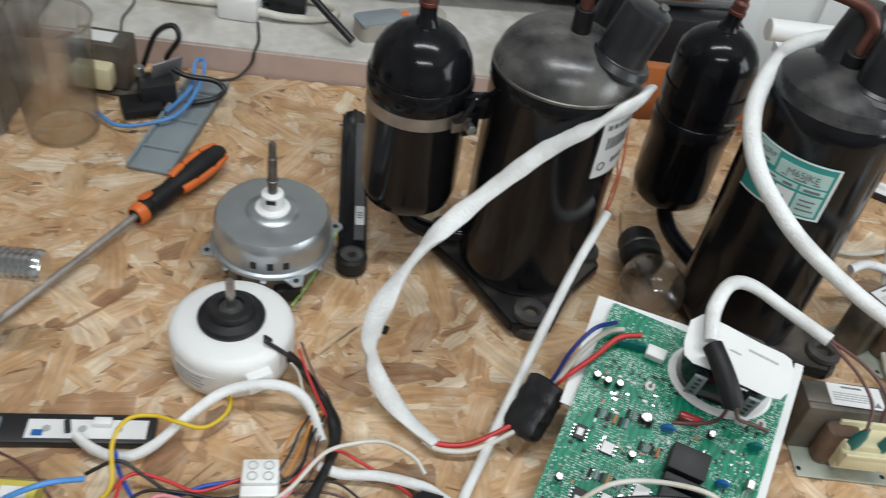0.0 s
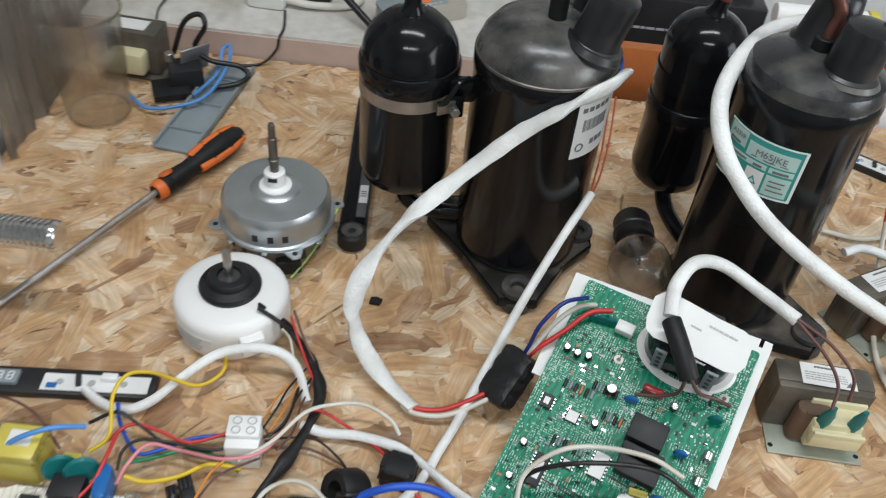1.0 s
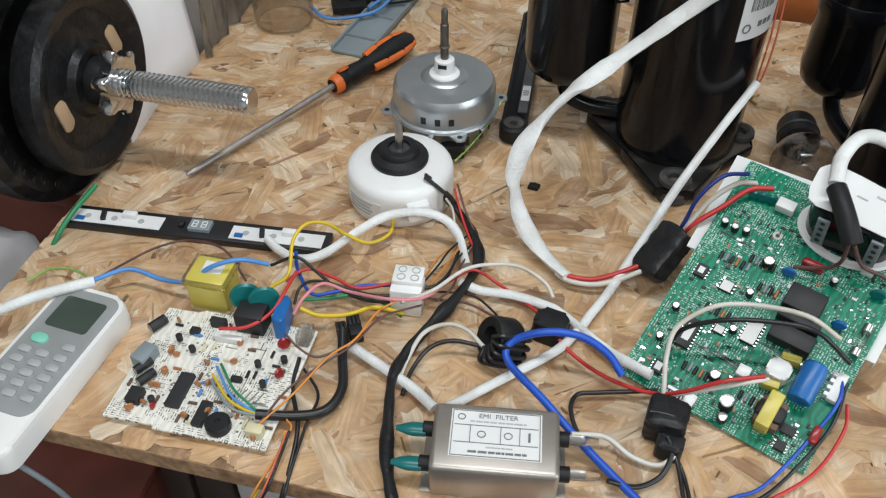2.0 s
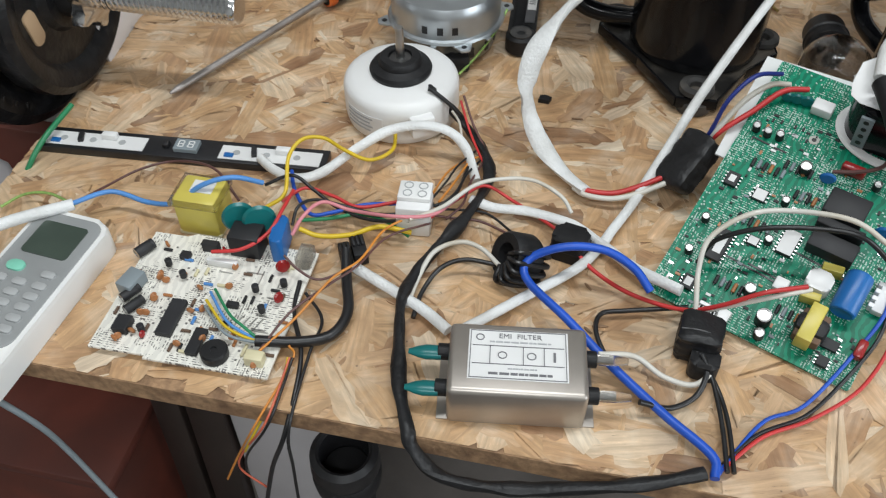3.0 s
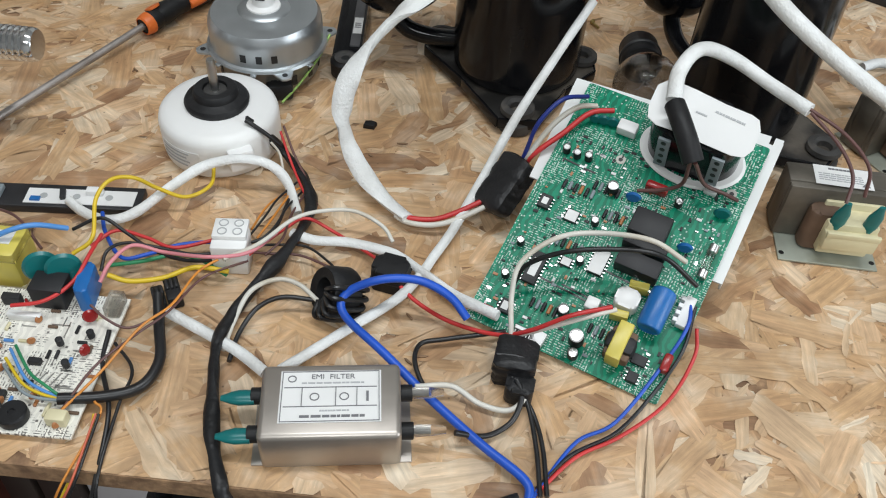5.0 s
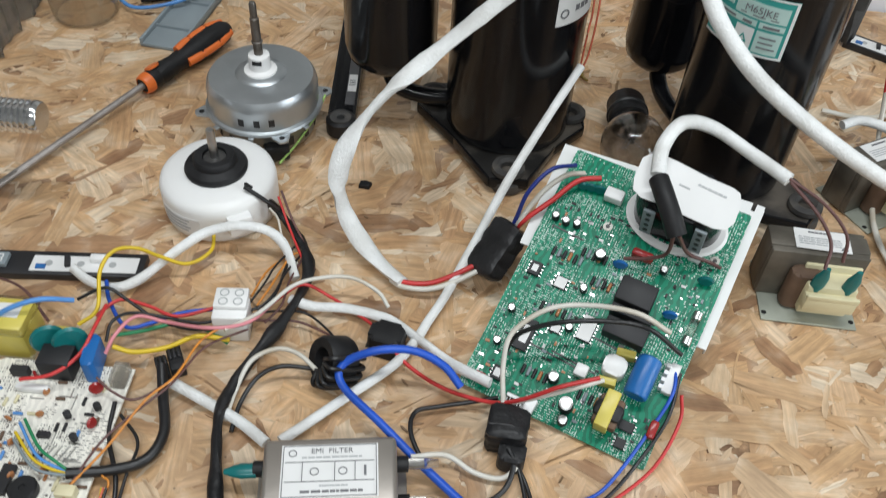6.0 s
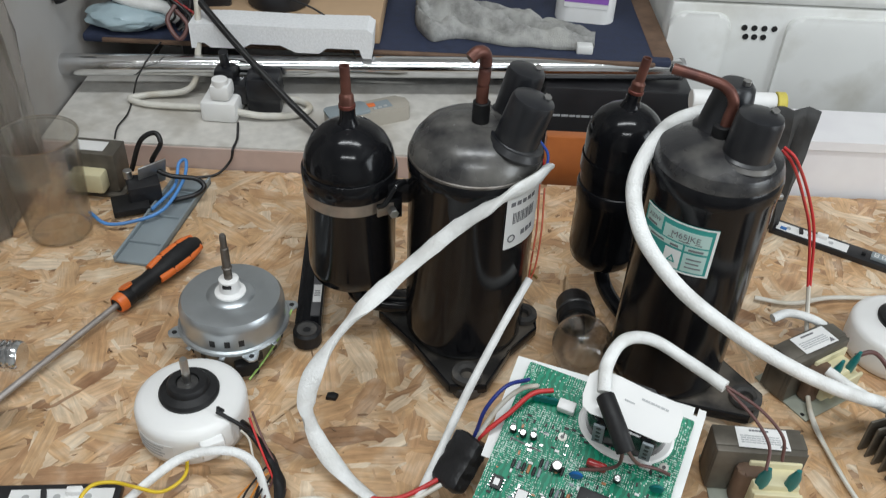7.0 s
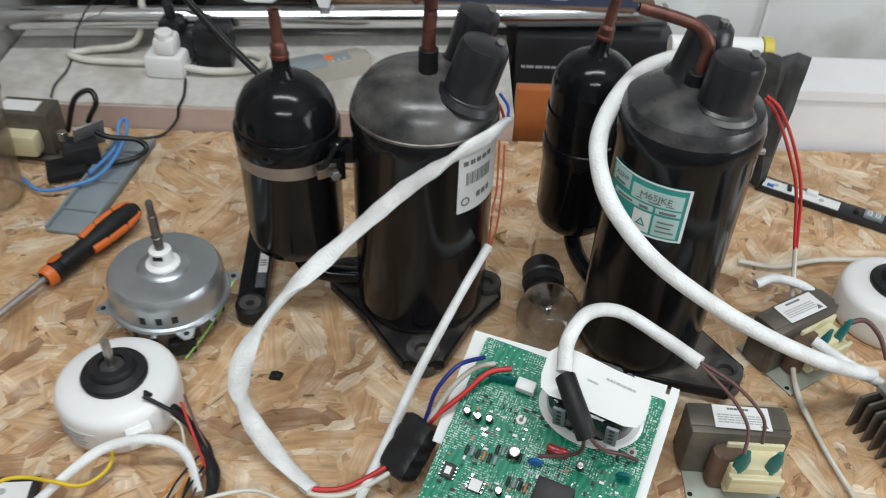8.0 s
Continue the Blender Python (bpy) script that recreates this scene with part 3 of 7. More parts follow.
def strand_mesh(name, parts):
    """Joins strands (outline, place, turn, height, tilts) into one mesh with the grain along each one's length."""
    verts, faces, uvs = [], [], []
    for pts, cx, cy, a, z, tilt, tilt2, ox, oy in parts:
        ca, sa, n0 = math.cos(a), math.sin(a), len(verts)
        for px, py in pts:
            x = min(max(cx + px * ca - py * sa, X0 + 0.0005), X1 - 0.0005)
            y = min(max(cy + px * sa + py * ca, Y0 + 0.0005), Y1 - 0.0005)
            verts.append((x, y, z + px * tilt + py * tilt2))
            uvs.append((px + ox, py + oy))
        faces.append(tuple(range(n0, n0 + len(pts))))
    me = bpy.data.meshes.new(name)
    me.from_pydata(verts, [], faces)
    layer = me.uv_layers.new(name="UVMap")
    loop_verts = np.empty(len(me.loops), dtype=np.int32)
    me.loops.foreach_get("vertex_index", loop_verts)
    layer.data.foreach_set("uv", np.array(uvs, dtype=np.float32)[loop_verts].ravel())
    me.materials.append(M_STRAND)
    ob = new(name, me)
    ob.parent = bench
    return ob


def strands(count, seed):
    rng = random.Random(seed)
    made = []
    for i in range(count):
        cx, cy, big = rng.uniform(X0 + 0.01, X1 - 0.01), rng.uniform(Y0 + 0.006, Y1 - 0.006), rng.random()
        if big < 0.45:
            L, Wd = rng.uniform(0.032, 0.085), rng.uniform(0.008, 0.024)
        elif big < 0.75:
            L, Wd = rng.uniform(0.018, 0.05), rng.uniform(0.004, 0.012)
        else:
            L, Wd = rng.uniform(0.008, 0.03), rng.uniform(0.0012, 0.004)
        a = rng.gauss(0.45, 0.85) if rng.random() < 0.7 else rng.uniform(0, 3.14)
        made.append((strand_points(rng, L, Wd), cx, cy, a, -0.0011 + 0.0011 * i / count, rng.uniform(-0.002, 0.002), rng.uniform(-0.006, 0.006), rng.uniform(0, 40), rng.uniform(0, 40)))
    # the uppermost strands over the middle of the bench are pieces of their own
    top = [k for k in range(count) if -0.25 < made[k][1] < 0.45 and made[k][2] < 0.60][-300:]
    single = set(top)
    tagged(strand_mesh("strand_layer", [m for k, m in enumerate(made) if k not in single]), "overlapping pale and brown pressed wood strands", kind="stuff")
    for k in top:
        strand_mesh("strand", [made[k]])


strands(10000, 5)


# ---- cables ----
def cable(name, points, radius, material, label, wobble=0.0, flat=1.0, seg=10, category="cable"):
    ob = part(name, sweep(points, radius, seg, 7, wobble, flat), material)
    return tagged(ob, label, category)


# ---- compressors ----
def compressor_feet(parent, m, arms, plate):
    """Pressed base plate with three eyes and rubber grommets."""
    bm = bmesh.new()
    pts = []
    for k, (a, d) in enumerate(arms):
        a2, d2 = arms[(k + 1) % 3]
        for off in (-14, 14):
            pts.append((d * math.cos(radians(a)) + 0.019 * math.cos(radians(a + off * 4.2)), d * math.sin(radians(a)) + 0.019 * math.sin(radians(a + off * 4.2))))
        mid = (a + ((a2 - a) % 360) / 2)
        pts.append((plate * math.cos(radians(mid)), plate * math.sin(radians(mid))))
    part("base_plate", outline(pts, 0.004, 0.001), M_BASEDUST, parent, "pressed base plate with brown dust", m @ pose(0, 0, 0.012))
    rim = bmesh.new()
    n = len(pts)
    for k in range(n):
        (x0, y0), (x1, y1) = pts[k], pts[(k + 1) % n]
        box(math.hypot(x1 - x0, y1 - y0), 0.003, 0.010, 0.001, bm=rim, m=pose((x0 + x1) / 2, (y0 + y1) / 2, 0.006, 0, 0, math.degrees(math.atan2(y1 - y0, x1 - x0))))
    part("base_rim", rim, M_BLACKPAINT, parent, "", m)
    for a, d in arms:
        at = m @ pose(d * math.cos(radians(a)), d * math.sin(radians(a)), 0)
        part("rubber_foot", lathe([(0.0065, 0), (0.014, 0), (0.0155, 0.003), (0.0145, 0.010), (0.011, 0.012), (0.011, 0.016), (0.0145, 0.018), (0.014, 0.022), (0.009, 0.0235), (0.0065, 0.021), (0.0065, 0)], 28),
             M_GREYRUBBER, parent, "worn grey rubber grommet", at)


def terminal_cap(parent, m, r, h, name="terminal_cover"):
    part(name, lathe([(0, 0), (r * 1.16, 0), (r * 1.16, 0.003), (r * 1.03, 0.005), (r, h - r * 0.35), (r * 0.93, h - r * 0.14), (r * 0.7, h - 0.001), (r * 0.3, h), (0, h)], 32), M_CAPBLACK, parent,
         "matt black plastic terminal cover", m)
    part("nut", rod(0.0035, 0.004, 6), M_STEEL, parent, "", m @ pose(r * 0.55, r * 0.2, h - 0.002, 20))


def accumulator(parent, m, r, z0, zs, z1, pipe, lean, seam):
    """A slim suction vessel with a domed top, a seam ring and a copper stub; z0 bottom, zs shoulder, z1 top."""
    h = z1 - zs
    part("accumulator", lathe([(0, z0 - 0.006), (r * 0.35, z0 - 0.005), (r * 0.72, z0), (r * 0.93, z0 + 0.008), (r, z0 + 0.02), (r, seam - 0.020), (r * 1.035, seam - 0.017), (r * 1.05, seam - 0.003), (r * 1.03, seam - 0.0005), (r * 0.995, seam), (r, zs),
                                (r * 0.985, zs + h * 0.12), (r * 0.93, zs + h * 0.35), (r * 0.80, zs + h * 0.60), (r * 0.58, zs + h * 0.82), (r * 0.30, zs + h * 0.96), (0, z1)], 48),
         M_BLACKPAINT, parent, "glossy black suction accumulator", m)
    stub = m @ pose(0, 0, z1 - 0.003, 0, lean, 0)
    L = pipe - z1
    part("neck", lathe([(0.0105, 0), (0.0085, 0.004), (0.0068, 0.008), (0.0068, 0.016), (0, 0.016)], 24), M_BLACKPAINT, parent, "", stub)
    part("pipe_stub", lathe([(0, 0.012), (0.0074, 0.012), (0.0076, 0.016), (0.0076, L * 0.50), (0.0064, L * 0.53), (0.0054, L * 0.55), (0.0052, L * 0.97), (0.0052, L), (0.0039, L), (0.0037, L * 0.97), (0.0037, L - 0.014), (0, L - 0.014)], 24), M_COPPER, parent,
         "oxidised brazed copper pipe stub", stub @ Matrix.Diagonal((0.82, 0.82, 1, 1)))
    part("braze_ring", lathe([(0.0066, L * 0.30), (0.0072, L * 0.31), (0.0072, L * 0.36), (0.0066, L * 0.37)], 24), M_BRAZE, parent, "red-brown braze joint", stub)


def compressor_one():
    c = pose(0.1476, 0.4926, 0)
    ob = empty("compressor", c, "glossy black rotary compressor with dusty domed top and side accumulator", "compressor")
    R = 0.056
    up = 0.0225
    part("body", lathe([(0, 0.012), (R * 0.9, 0.013), (R * 0.985, 0.019), (R, 0.028), (R, 0.194), (R * 1.02, 0.196), (R * 1.02, 0.206), (R * 1.0, 0.2085), (R * 0.97, 0.2095)], 64), M_BLACKPAINT, ob, "scratched glossy black shell")
    part("dome", lathe([(R * 1.0, 0.185), (R * 0.985, 0.191), (R * 0.93, 0.199), (R * 0.80, 0.208), (R * 0.60, 0.214), (R * 0.35, 0.2175), (0, 0.219)], 64), M_DUSTY, ob, "dusty domed top", pose(0, 0, up))
    part("seam", lathe([(R * 1.0, 0.1850), (R * 1.018, 0.1856), (R * 1.012, 0.1872), (R * 0.985, 0.1880)], 64), M_DULLSTEEL, ob, "bare weld seam", pose(0, 0, up))
    compressor_feet(ob, Matrix(), ((-87, 0.075), (9, 0.059), (162, 0.071)), 0.057)
    # discharge pipe with a bent end
    part("pipe_collar", rod(0.0072, 0.022, 24), M_RUBBER, ob, "", pose(0.002, -0.004, 0.214 + up))
    part("discharge_pipe", sweep([(0.002, -0.004, 0.23), (0.002, -0.004, 0.25), (0.003, -0.004, 0.268), (0.0015, -0.006, 0.278), (-0.004, -0.010, 0.281), (-0.010, -0.014, 0.277)], 0.0050, 14), M_COPPER, ob, "bent copper discharge pipe", pose(0, 0, up))
    part("pipe_mouth", rod(0.0036, 0.0012, 16), M_BLACKWIRE, ob, "", pose(-0.0102, -0.0142, 0.2768 + up, -62, 0, -55))
    # two terminal covers
    part("cover_seat", lathe([(0, 0), (0.024, 0), (0.025, 0.003), (0.0225, 0.008), (0, 0.008)], 32), M_CAPBLACK, ob, "", pose(0.030, -0.020, 0.203 + up, 0, 18, 0))
    terminal_cap(ob, pose(0.030, -0.020, 0.207 + up, 0, 16, 0), 0.0180, 0.046)
    terminal_cap(ob, pose(0.029, 0.022, 0.209 + up, 0, 12, 0), 0.016, 0.047, "overload_cover")
    # label with bars
    lab = part("label", curved_patch(R + 0.0004, -62, -16, 0.144, 0.196), M_PAPER, ob, "white printed rating label")
    for k in range(16):
        part("bar_mark", curved_patch(R + 0.0010, -55 + k * 1.7, -55 + k * 1.7 + (0.6 if k % 3 else 1.1), 0.169, 0.180, 1, 0.0002), M_INK, lab)
    for k in range(5):
        part("print_bar", curved_patch(R + 0.0010, -58 + k * 6.2, -53.6 + k * 6.2, 0.187, 0.191, 2, 0.0002), M_INK, lab)
    for k in range(3):
        part("print_bar", curved_patch(R + 0.0010, -44 + k * 6, -39.6 + k * 6, 0.154, 0.159, 2, 0.0002), M_INK, lab)
    part("seal_mark", lathe([(0.0028, 0), (0.0040, 0), (0.0040, 0.0003), (0.0028, 0.0003), (0.0028, 0)], 20), M_INK, lab, "", pose(0.0, 0, 0.1545, 0, 0, -55) @ pose(R + 0.0012, 0, 0, 0, 90, 0))
    # accumulator, band clamp, lower elbow
    a = pose(-0.1076, 0.0103, 0)
    accumulator(ob, a, 0.0402, 0.062, 0.188, 0.2265, 0.280, -2, 0.186)
    part("clamp_band", lathe([(0.0404, 0.156), (0.0413, 0.156), (0.0413, 0.167), (0.0404, 0.167), (0.0404, 0.156)], 48), M_CLAMP, ob, "steel band clamp", a)
    part("bracket", box(0.034, 0.010, 0.020, 0.002), M_BLACKPAINT, ob, "black welded bracket", pose(-0.058, -0.006, 0.160, 0, 0, 6))
    part("bracket_arm", sweep([(-0.080, -0.026, 0.166), (-0.074, -0.027, 0.170), (-0.066, -0.020, 0.182), (-0.058, -0.012, 0.184)], 0.0024, 8), M_BLACKPAINT, ob, "")
    part("clamp_lug", box(0.016, 0.0025, 0.012, 0.0008), M_CLAMP, ob, "", pose(-0.074, -0.0225, 0.1555, 0, 0, 30))
    part("clamp_screw", rod(0.0042, 0.008, 6), M_STEEL, ob, "", pose(-0.0690, -0.0235, 0.1620, 90, 0, 24))
    part("screw_plate", box(0.013, 0.003, 0.020, 0.0008), M_BLACKPAINT, ob, "", pose(-0.0665, -0.0180, 0.150, 0, 0, 24))
    part("suction_elbow", sweep([(-0.1076, 0.0103, 0.064), (-0.1076, 0.009, 0.048), (-0.100, 0.006, 0.036), (-0.080, 0.003, 0.031), (-0.050, 0.001, 0.031)], 0.0078, 16), M_BLACKPAINT, ob, "black suction elbow")
    return ob


def compressor_two():
    c = pose(0.336, 0.450, 0)
    ob = empty("compressor", c, "tall dusty black rotary compressor with teal rating label", "compressor")
    R = 0.0508
    up = 0.0145
    part("body", lathe([(0, 0.012), (R * 0.9, 0.013), (R * 0.985, 0.02), (R, 0.03), (R, 0.2185), (R * 1.015, 0.2215), (R * 1.018, 0.2330), (R * 0.99, 0.236), (R * 0.96, 0.2365)], 64), M_BLACKPAINT, ob, "glossy black shell")
    part("dome", lathe([(R * 0.99, 0.2205), (R * 0.985, 0.226), (R * 0.93, 0.232), (R * 0.86, 0.2335), (R * 0.70, 0.238), (R * 0.45, 0.2415), (0, 0.243)], 64), M_DUSTY, ob, "dusty domed top", pose(0, 0, up))
    compressor_feet(ob, Matrix(), ((-35, 0.080), (68, 0.092), (151, 0.041)), 0.052)
    part("cover_seat", lathe([(0, 0), (0.0225, 0), (0.0235, 0.002), (0.021, 0.005), (0, 0.005)], 32), M_DUSTY, ob, "", pose(0.013, -0.018, 0.2335 + up, 0, 4, 0))
    terminal_cap(ob, pose(0.013, -0.018, 0.236 + up, 0, 4, 0), 0.0178, 0.040)
    part("overload_cover", lathe([(0, 0), (0.0235, 0), (0.0235, 0.003), (0.0205, 0.006), (0.0165, 0.030), (0.0150, 0.040), (0.0120, 0.043), (0, 0.0435)], 32), M_CAPBLACK, ob, "conical black plastic cover", pose(0.004, 0.022, 0.236 + up, 0, 3, 0))
    part("nut", rod(0.0035, 0.004, 6), M_STEEL, ob, "", pose(0.012, 0.018, 0.279 + up))
    part("discharge_pipe", sweep([(-0.002, 0.004, 0.240), (0.000, 0.004, 0.258), (0.001, 0.005, 0.271), (-0.006, 0.008, 0.281), (-0.020, 0.013, 0.285), (-0.045, 0.022, 0.288)], 0.0044, 14), M_COPPER, ob, "bent copper discharge pipe", pose(0, 0, up))
    part("pipe_mouth", rod(0.0033, 0.0012, 16), M_BLACKWIRE, ob, "", pose(-0.0455, 0.0222, 0.2881 + up, 0, -90, -23))
    part("pipe_collar", rod(0.0075, 0.016, 24), M_RUBBER, ob, "", pose(-0.002, 0.004, 0.236 + up))
    part("side_stud", rod(0.0025, 0.010, 10), M_STEEL, ob, "", pose(0.051, 0.004, 0.203, 0, 90, 0))
    def turn(angle):
        """Angles laid out over the width of the label."""
        return -166 + (angle + 159) * 73 / 57

    lab = part("label", curved_patch(R + 0.0004, turn(-159), turn(-102), 0.1595, 0.2055), M_TEALLABEL, ob, "teal and white rating label")
    part("label_field", curved_patch(R + 0.0010, turn(-139), turn(-106), 0.1875, 0.1995, 8, 0.0002), M_PALETEAL, lab)
    part("label_field", curved_patch(R + 0.0010, turn(-157), turn(-141), 0.1905, 0.2035, 5, 0.0002), M_PALETEAL, lab)
    part("label_field", curved_patch(R + 0.0010, turn(-153), turn(-123), 0.1815, 0.1860, 5, 0.0002), M_PALETEAL, lab)
    part("label_field", curved_patch(R + 0.0010, turn(-121.5), turn(-106), 0.1815, 0.1860, 5, 0.0002), M_PALETEAL, lab)
    part("label_field", curved_patch(R + 0.0010, turn(-135), turn(-123), 0.1625, 0.1795, 5, 0.0002), M_PAPER, lab)
    part("label_field", curved_patch(R + 0.0010, turn(-121.5), turn(-106), 0.1625, 0.1795, 5, 0.0002), M_PALETEAL, lab)
    part("label_border", curved_patch(R + 0.0010, turn(-104), turn(-102.2), 0.1595, 0.2055, 2, 0.0002), M_PAPER, lab)
    part("label_border", curved_patch(R + 0.0010, turn(-159), turn(-102.2), 0.1595, 0.1610, 8, 0.0002), M_PAPER, lab)
    part("label_border", curved_patch(R + 0.0010, turn(-159), turn(-102.2), 0.2042, 0.2055, 8, 0.0002), M_PAPER, lab)
    for k, (a, w, z, h) in enumerate(((-104, 24, 0.2050, 0.0008),
                                       (-123, 9, 0.2075, 0.002), (-101, 6, 0.1985, 0.002), (-88, 10, 0.1985, 0.002), (-118, 12, 0.1990, 0.0015), (-88, 10, 0.1905, 0.0012), (-88, 9, 0.1865, 0.0012), (-88, 11, 0.1825, 0.0012))):
        part("print_bar", curved_patch(R + 0.0014, turn(a - 31), turn(a - 31 + w), z - 0.016, z - 0.016 + h, 2, 0.0002), M_INK, lab)
    for text, size, angle, z in (("M65JKE", 0.0075, -122.5, 0.1940), ("A23VP", 0.0050, -148, 0.1987)):
        lettering("printed_line", text, size, M_INK, lab, pose(0, 0, z, 0, 0, turn(angle)) @ pose(R + 0.0017, 0, 0, 90, 0, 90))
    part("warning_mark", lathe([(0.0026, 0), (0.0044, 0), (0.0044, 0.0003), (0.0026, 0.0003), (0.0026, 0)], 3), M_TEALLABEL, lab, "", pose(0, 0, 0.1700, 0, 0, turn(-129)) @ pose(R + 0.0013, 0, 0, 0, 90, 0) @ pose(0, 0, 0, 0, 0, 60))
    a = pose(-0.0476, 0.120, 0)
    accumulator(ob, a, 0.0352, 0.041, 0.188, 0.2187, 0.268, 8, 0.136)
    part("clamp_band", lathe([(0.0356, 0.150), (0.0366, 0.150), (0.0366, 0.166), (0.0356, 0.166), (0.0356, 0.150)], 48), M_BLACKPAINT, ob, "black band clamp", a)
    part("clamp_wire", sweep([(-0.034, 0.085, 0.146), (-0.026, 0.083, 0.150), (-0.018, 0.080, 0.160)], 0.0012, 8), M_STEEL, ob, "")
    part("suction_elbow", sweep([(-0.0476, 0.113, 0.044), (-0.047, 0.106, 0.030), (-0.042, 0.088, 0.022), (-0.032, 0.060, 0.021), (-0.020, 0.036, 0.021)], 0.0078, 16), M_BLACKPAINT, ob, "black suction elbow")
    return ob


compressor_one()
compressor_two()


# ---- motors ----
def silver_motor(at):
    ob = empty("fan_motor", at, "zinc-plated fan motor with a long steel shaft", "motor")
    R = 0.048
    part("can", lathe([(0, 0.066), (0.012, 0.066), (0.020, 0.065), (0.022, 0.0632), (0.030, 0.0630), (0.036, 0.0634), (0.0445, 0.0620), (R - 0.0010, 0.0580), (R, 0.053), (R, 0.0355), (R + 0.0025, 0.0345), (R + 0.0035, 0.0325), (R - 0.001, 0.0325), (0, 0.0325)], 64), M_ZINC, ob, "pressed zinc-plated can")
    part("lower_can", lathe([(0, 0.001), (0.026, 0.001), (0.038, 0.003), (0.0425, 0.008), (0.0440, 0.029), (0.0465, 0.0322), (0, 0.0322)], 56), M_DULLZINC, ob, "dull lower can")
    for a in range(0, 360, 24):
        part("lower_slot", curved_patch(0.0432, a - 3.2, a + 3.2, 0.012, 0.021, 3, 0.0008), M_BLACKWIRE, ob)
    for a in (-62, 24, 118, 204):
        ear = part("mounting_ear", outline([(0.046, -0.010), (0.054, -0.007), (0.060, -0.004), (0.061, 0.0), (0.060, 0.004), (0.054, 0.007), (0.046, 0.010)], 0.0018, 0.0004), M_ZINC, ob, "", pose(0, 0, 0.0308, 0, 0, a))
        part("ear_hole", rod(0.0024, 0.0004, 14), M_BLACKWIRE, ear, "", pose(0.0550, 0, 0.0017))
    for a in (-128, -90, -35, 60, 160):
        part("crimp_tab", box(0.006, 0.005, 0.0016, 0.0004), M_ZINC, ob, "", pose(0, 0, 0.0308, 0, 0, a) @ pose(0.0515, 0, 0))
    for a in (-100, -84, -69):
        part("vent_slot", curved_patch(R - 0.0006, a - 3.0, a + 3.0, 0.0405, 0.0475, 3, 0.0009), M_BLACKWIRE, ob)
    part("lead_outlet", box(0.022, 0.012, 0.016, 0.003), M_RUBBER, ob, "black lead outlet", pose(0.018, -0.042, 0.004, 0, 0, 20))
    part("hub", lathe([(0, 0.064), (0.0145, 0.064), (0.0140, 0.067), (0.0105, 0.068), (0.0095, 0.069), (0.0090, 0.081), (0.0075, 0.082), (0, 0.082)], 32), M_WHITEPLASTIC, ob, "white plastic hub")
    part("hub_key", box(0.008, 0.004, 0.004, 0.0004), M_BLACKWIRE, ob, "", pose(0, -0.0075, 0.0755))
    part("shaft", lathe([(0, 0.08), (0.0038, 0.08), (0.0038, 0.093), (0.0048, 0.0935), (0.0048, 0.0945), (0.0038, 0.095), (0.0038, 0.116), (0.0030, 0.117), (0.0030, 0.129), (0.0022, 0.131), (0, 0.131)], 20), M_DULLSTEEL, ob, "steel shaft")
    return ob


def white_motor(at, lead=True):
    ob = empty("fan_motor", at, "white resin fan motor with a black rubber ring", "motor")
    R = 0.0465
    part("housing", lathe([(0, 0.0), (R - 0.004, 0.0), (R - 0.001, 0.003), (R, 0.010), (R, 0.031), (R - 0.001, 0.0345), (R - 0.0035, 0.0372), (R - 0.008, 0.0386), (0.026, 0.0412), (0, 0.0412)], 64), M_WHITEPLASTIC, ob, "white moulded housing")
    part("rubber_ring", lathe([(0.0245, 0.041), (0.0250, 0.044), (0.0235, 0.0465), (0.0195, 0.0480), (0.0175, 0.0490), (0.0170, 0.0530), (0.0155, 0.0545), (0.0095, 0.0545), (0.0090, 0.051), (0, 0.051)], 48), M_RUBBER, ob, "black rubber mounting ring")
    part("bearing", lathe([(0.0088, 0.0500), (0.0088, 0.0525), (0.0055, 0.053), (0, 0.053)], 32), M_DUSTY, ob)
    part("shaft", lathe([(0, 0.050), (0.0034, 0.050), (0.0034, 0.078), (0.0028, 0.080), (0, 0.080)], 16), M_STEEL, ob, "steel shaft")
    part("cable_outlet", box(0.020, 0.012, 0.018, 0.003), M_WHITEPLASTIC, ob, "", pose(0.026, -0.040, 0.012, 0, 0, 33))
    lab = part("print_label", curved_patch(R + 0.0002, -140, -95, 0.010, 0.026, 10, 0.0003), M_PAPER, ob, "pale printed label")
    for k in range(4):
        part("print_bar", curved_patch(R + 0.0007, -138, -108 + 3 * (k % 2), 0.0115 + k * 0.0037, 0.0130 + k * 0.0037, 6, 0.0002), M_INKLIGHT, lab)
    return ob


silver_motor(pose(-0.068, 0.464, 0))
white_motor(pose(-0.083, 0.3625, 0))
white_motor(pose(0.572, 0.492, 0, 0, 0, 70))


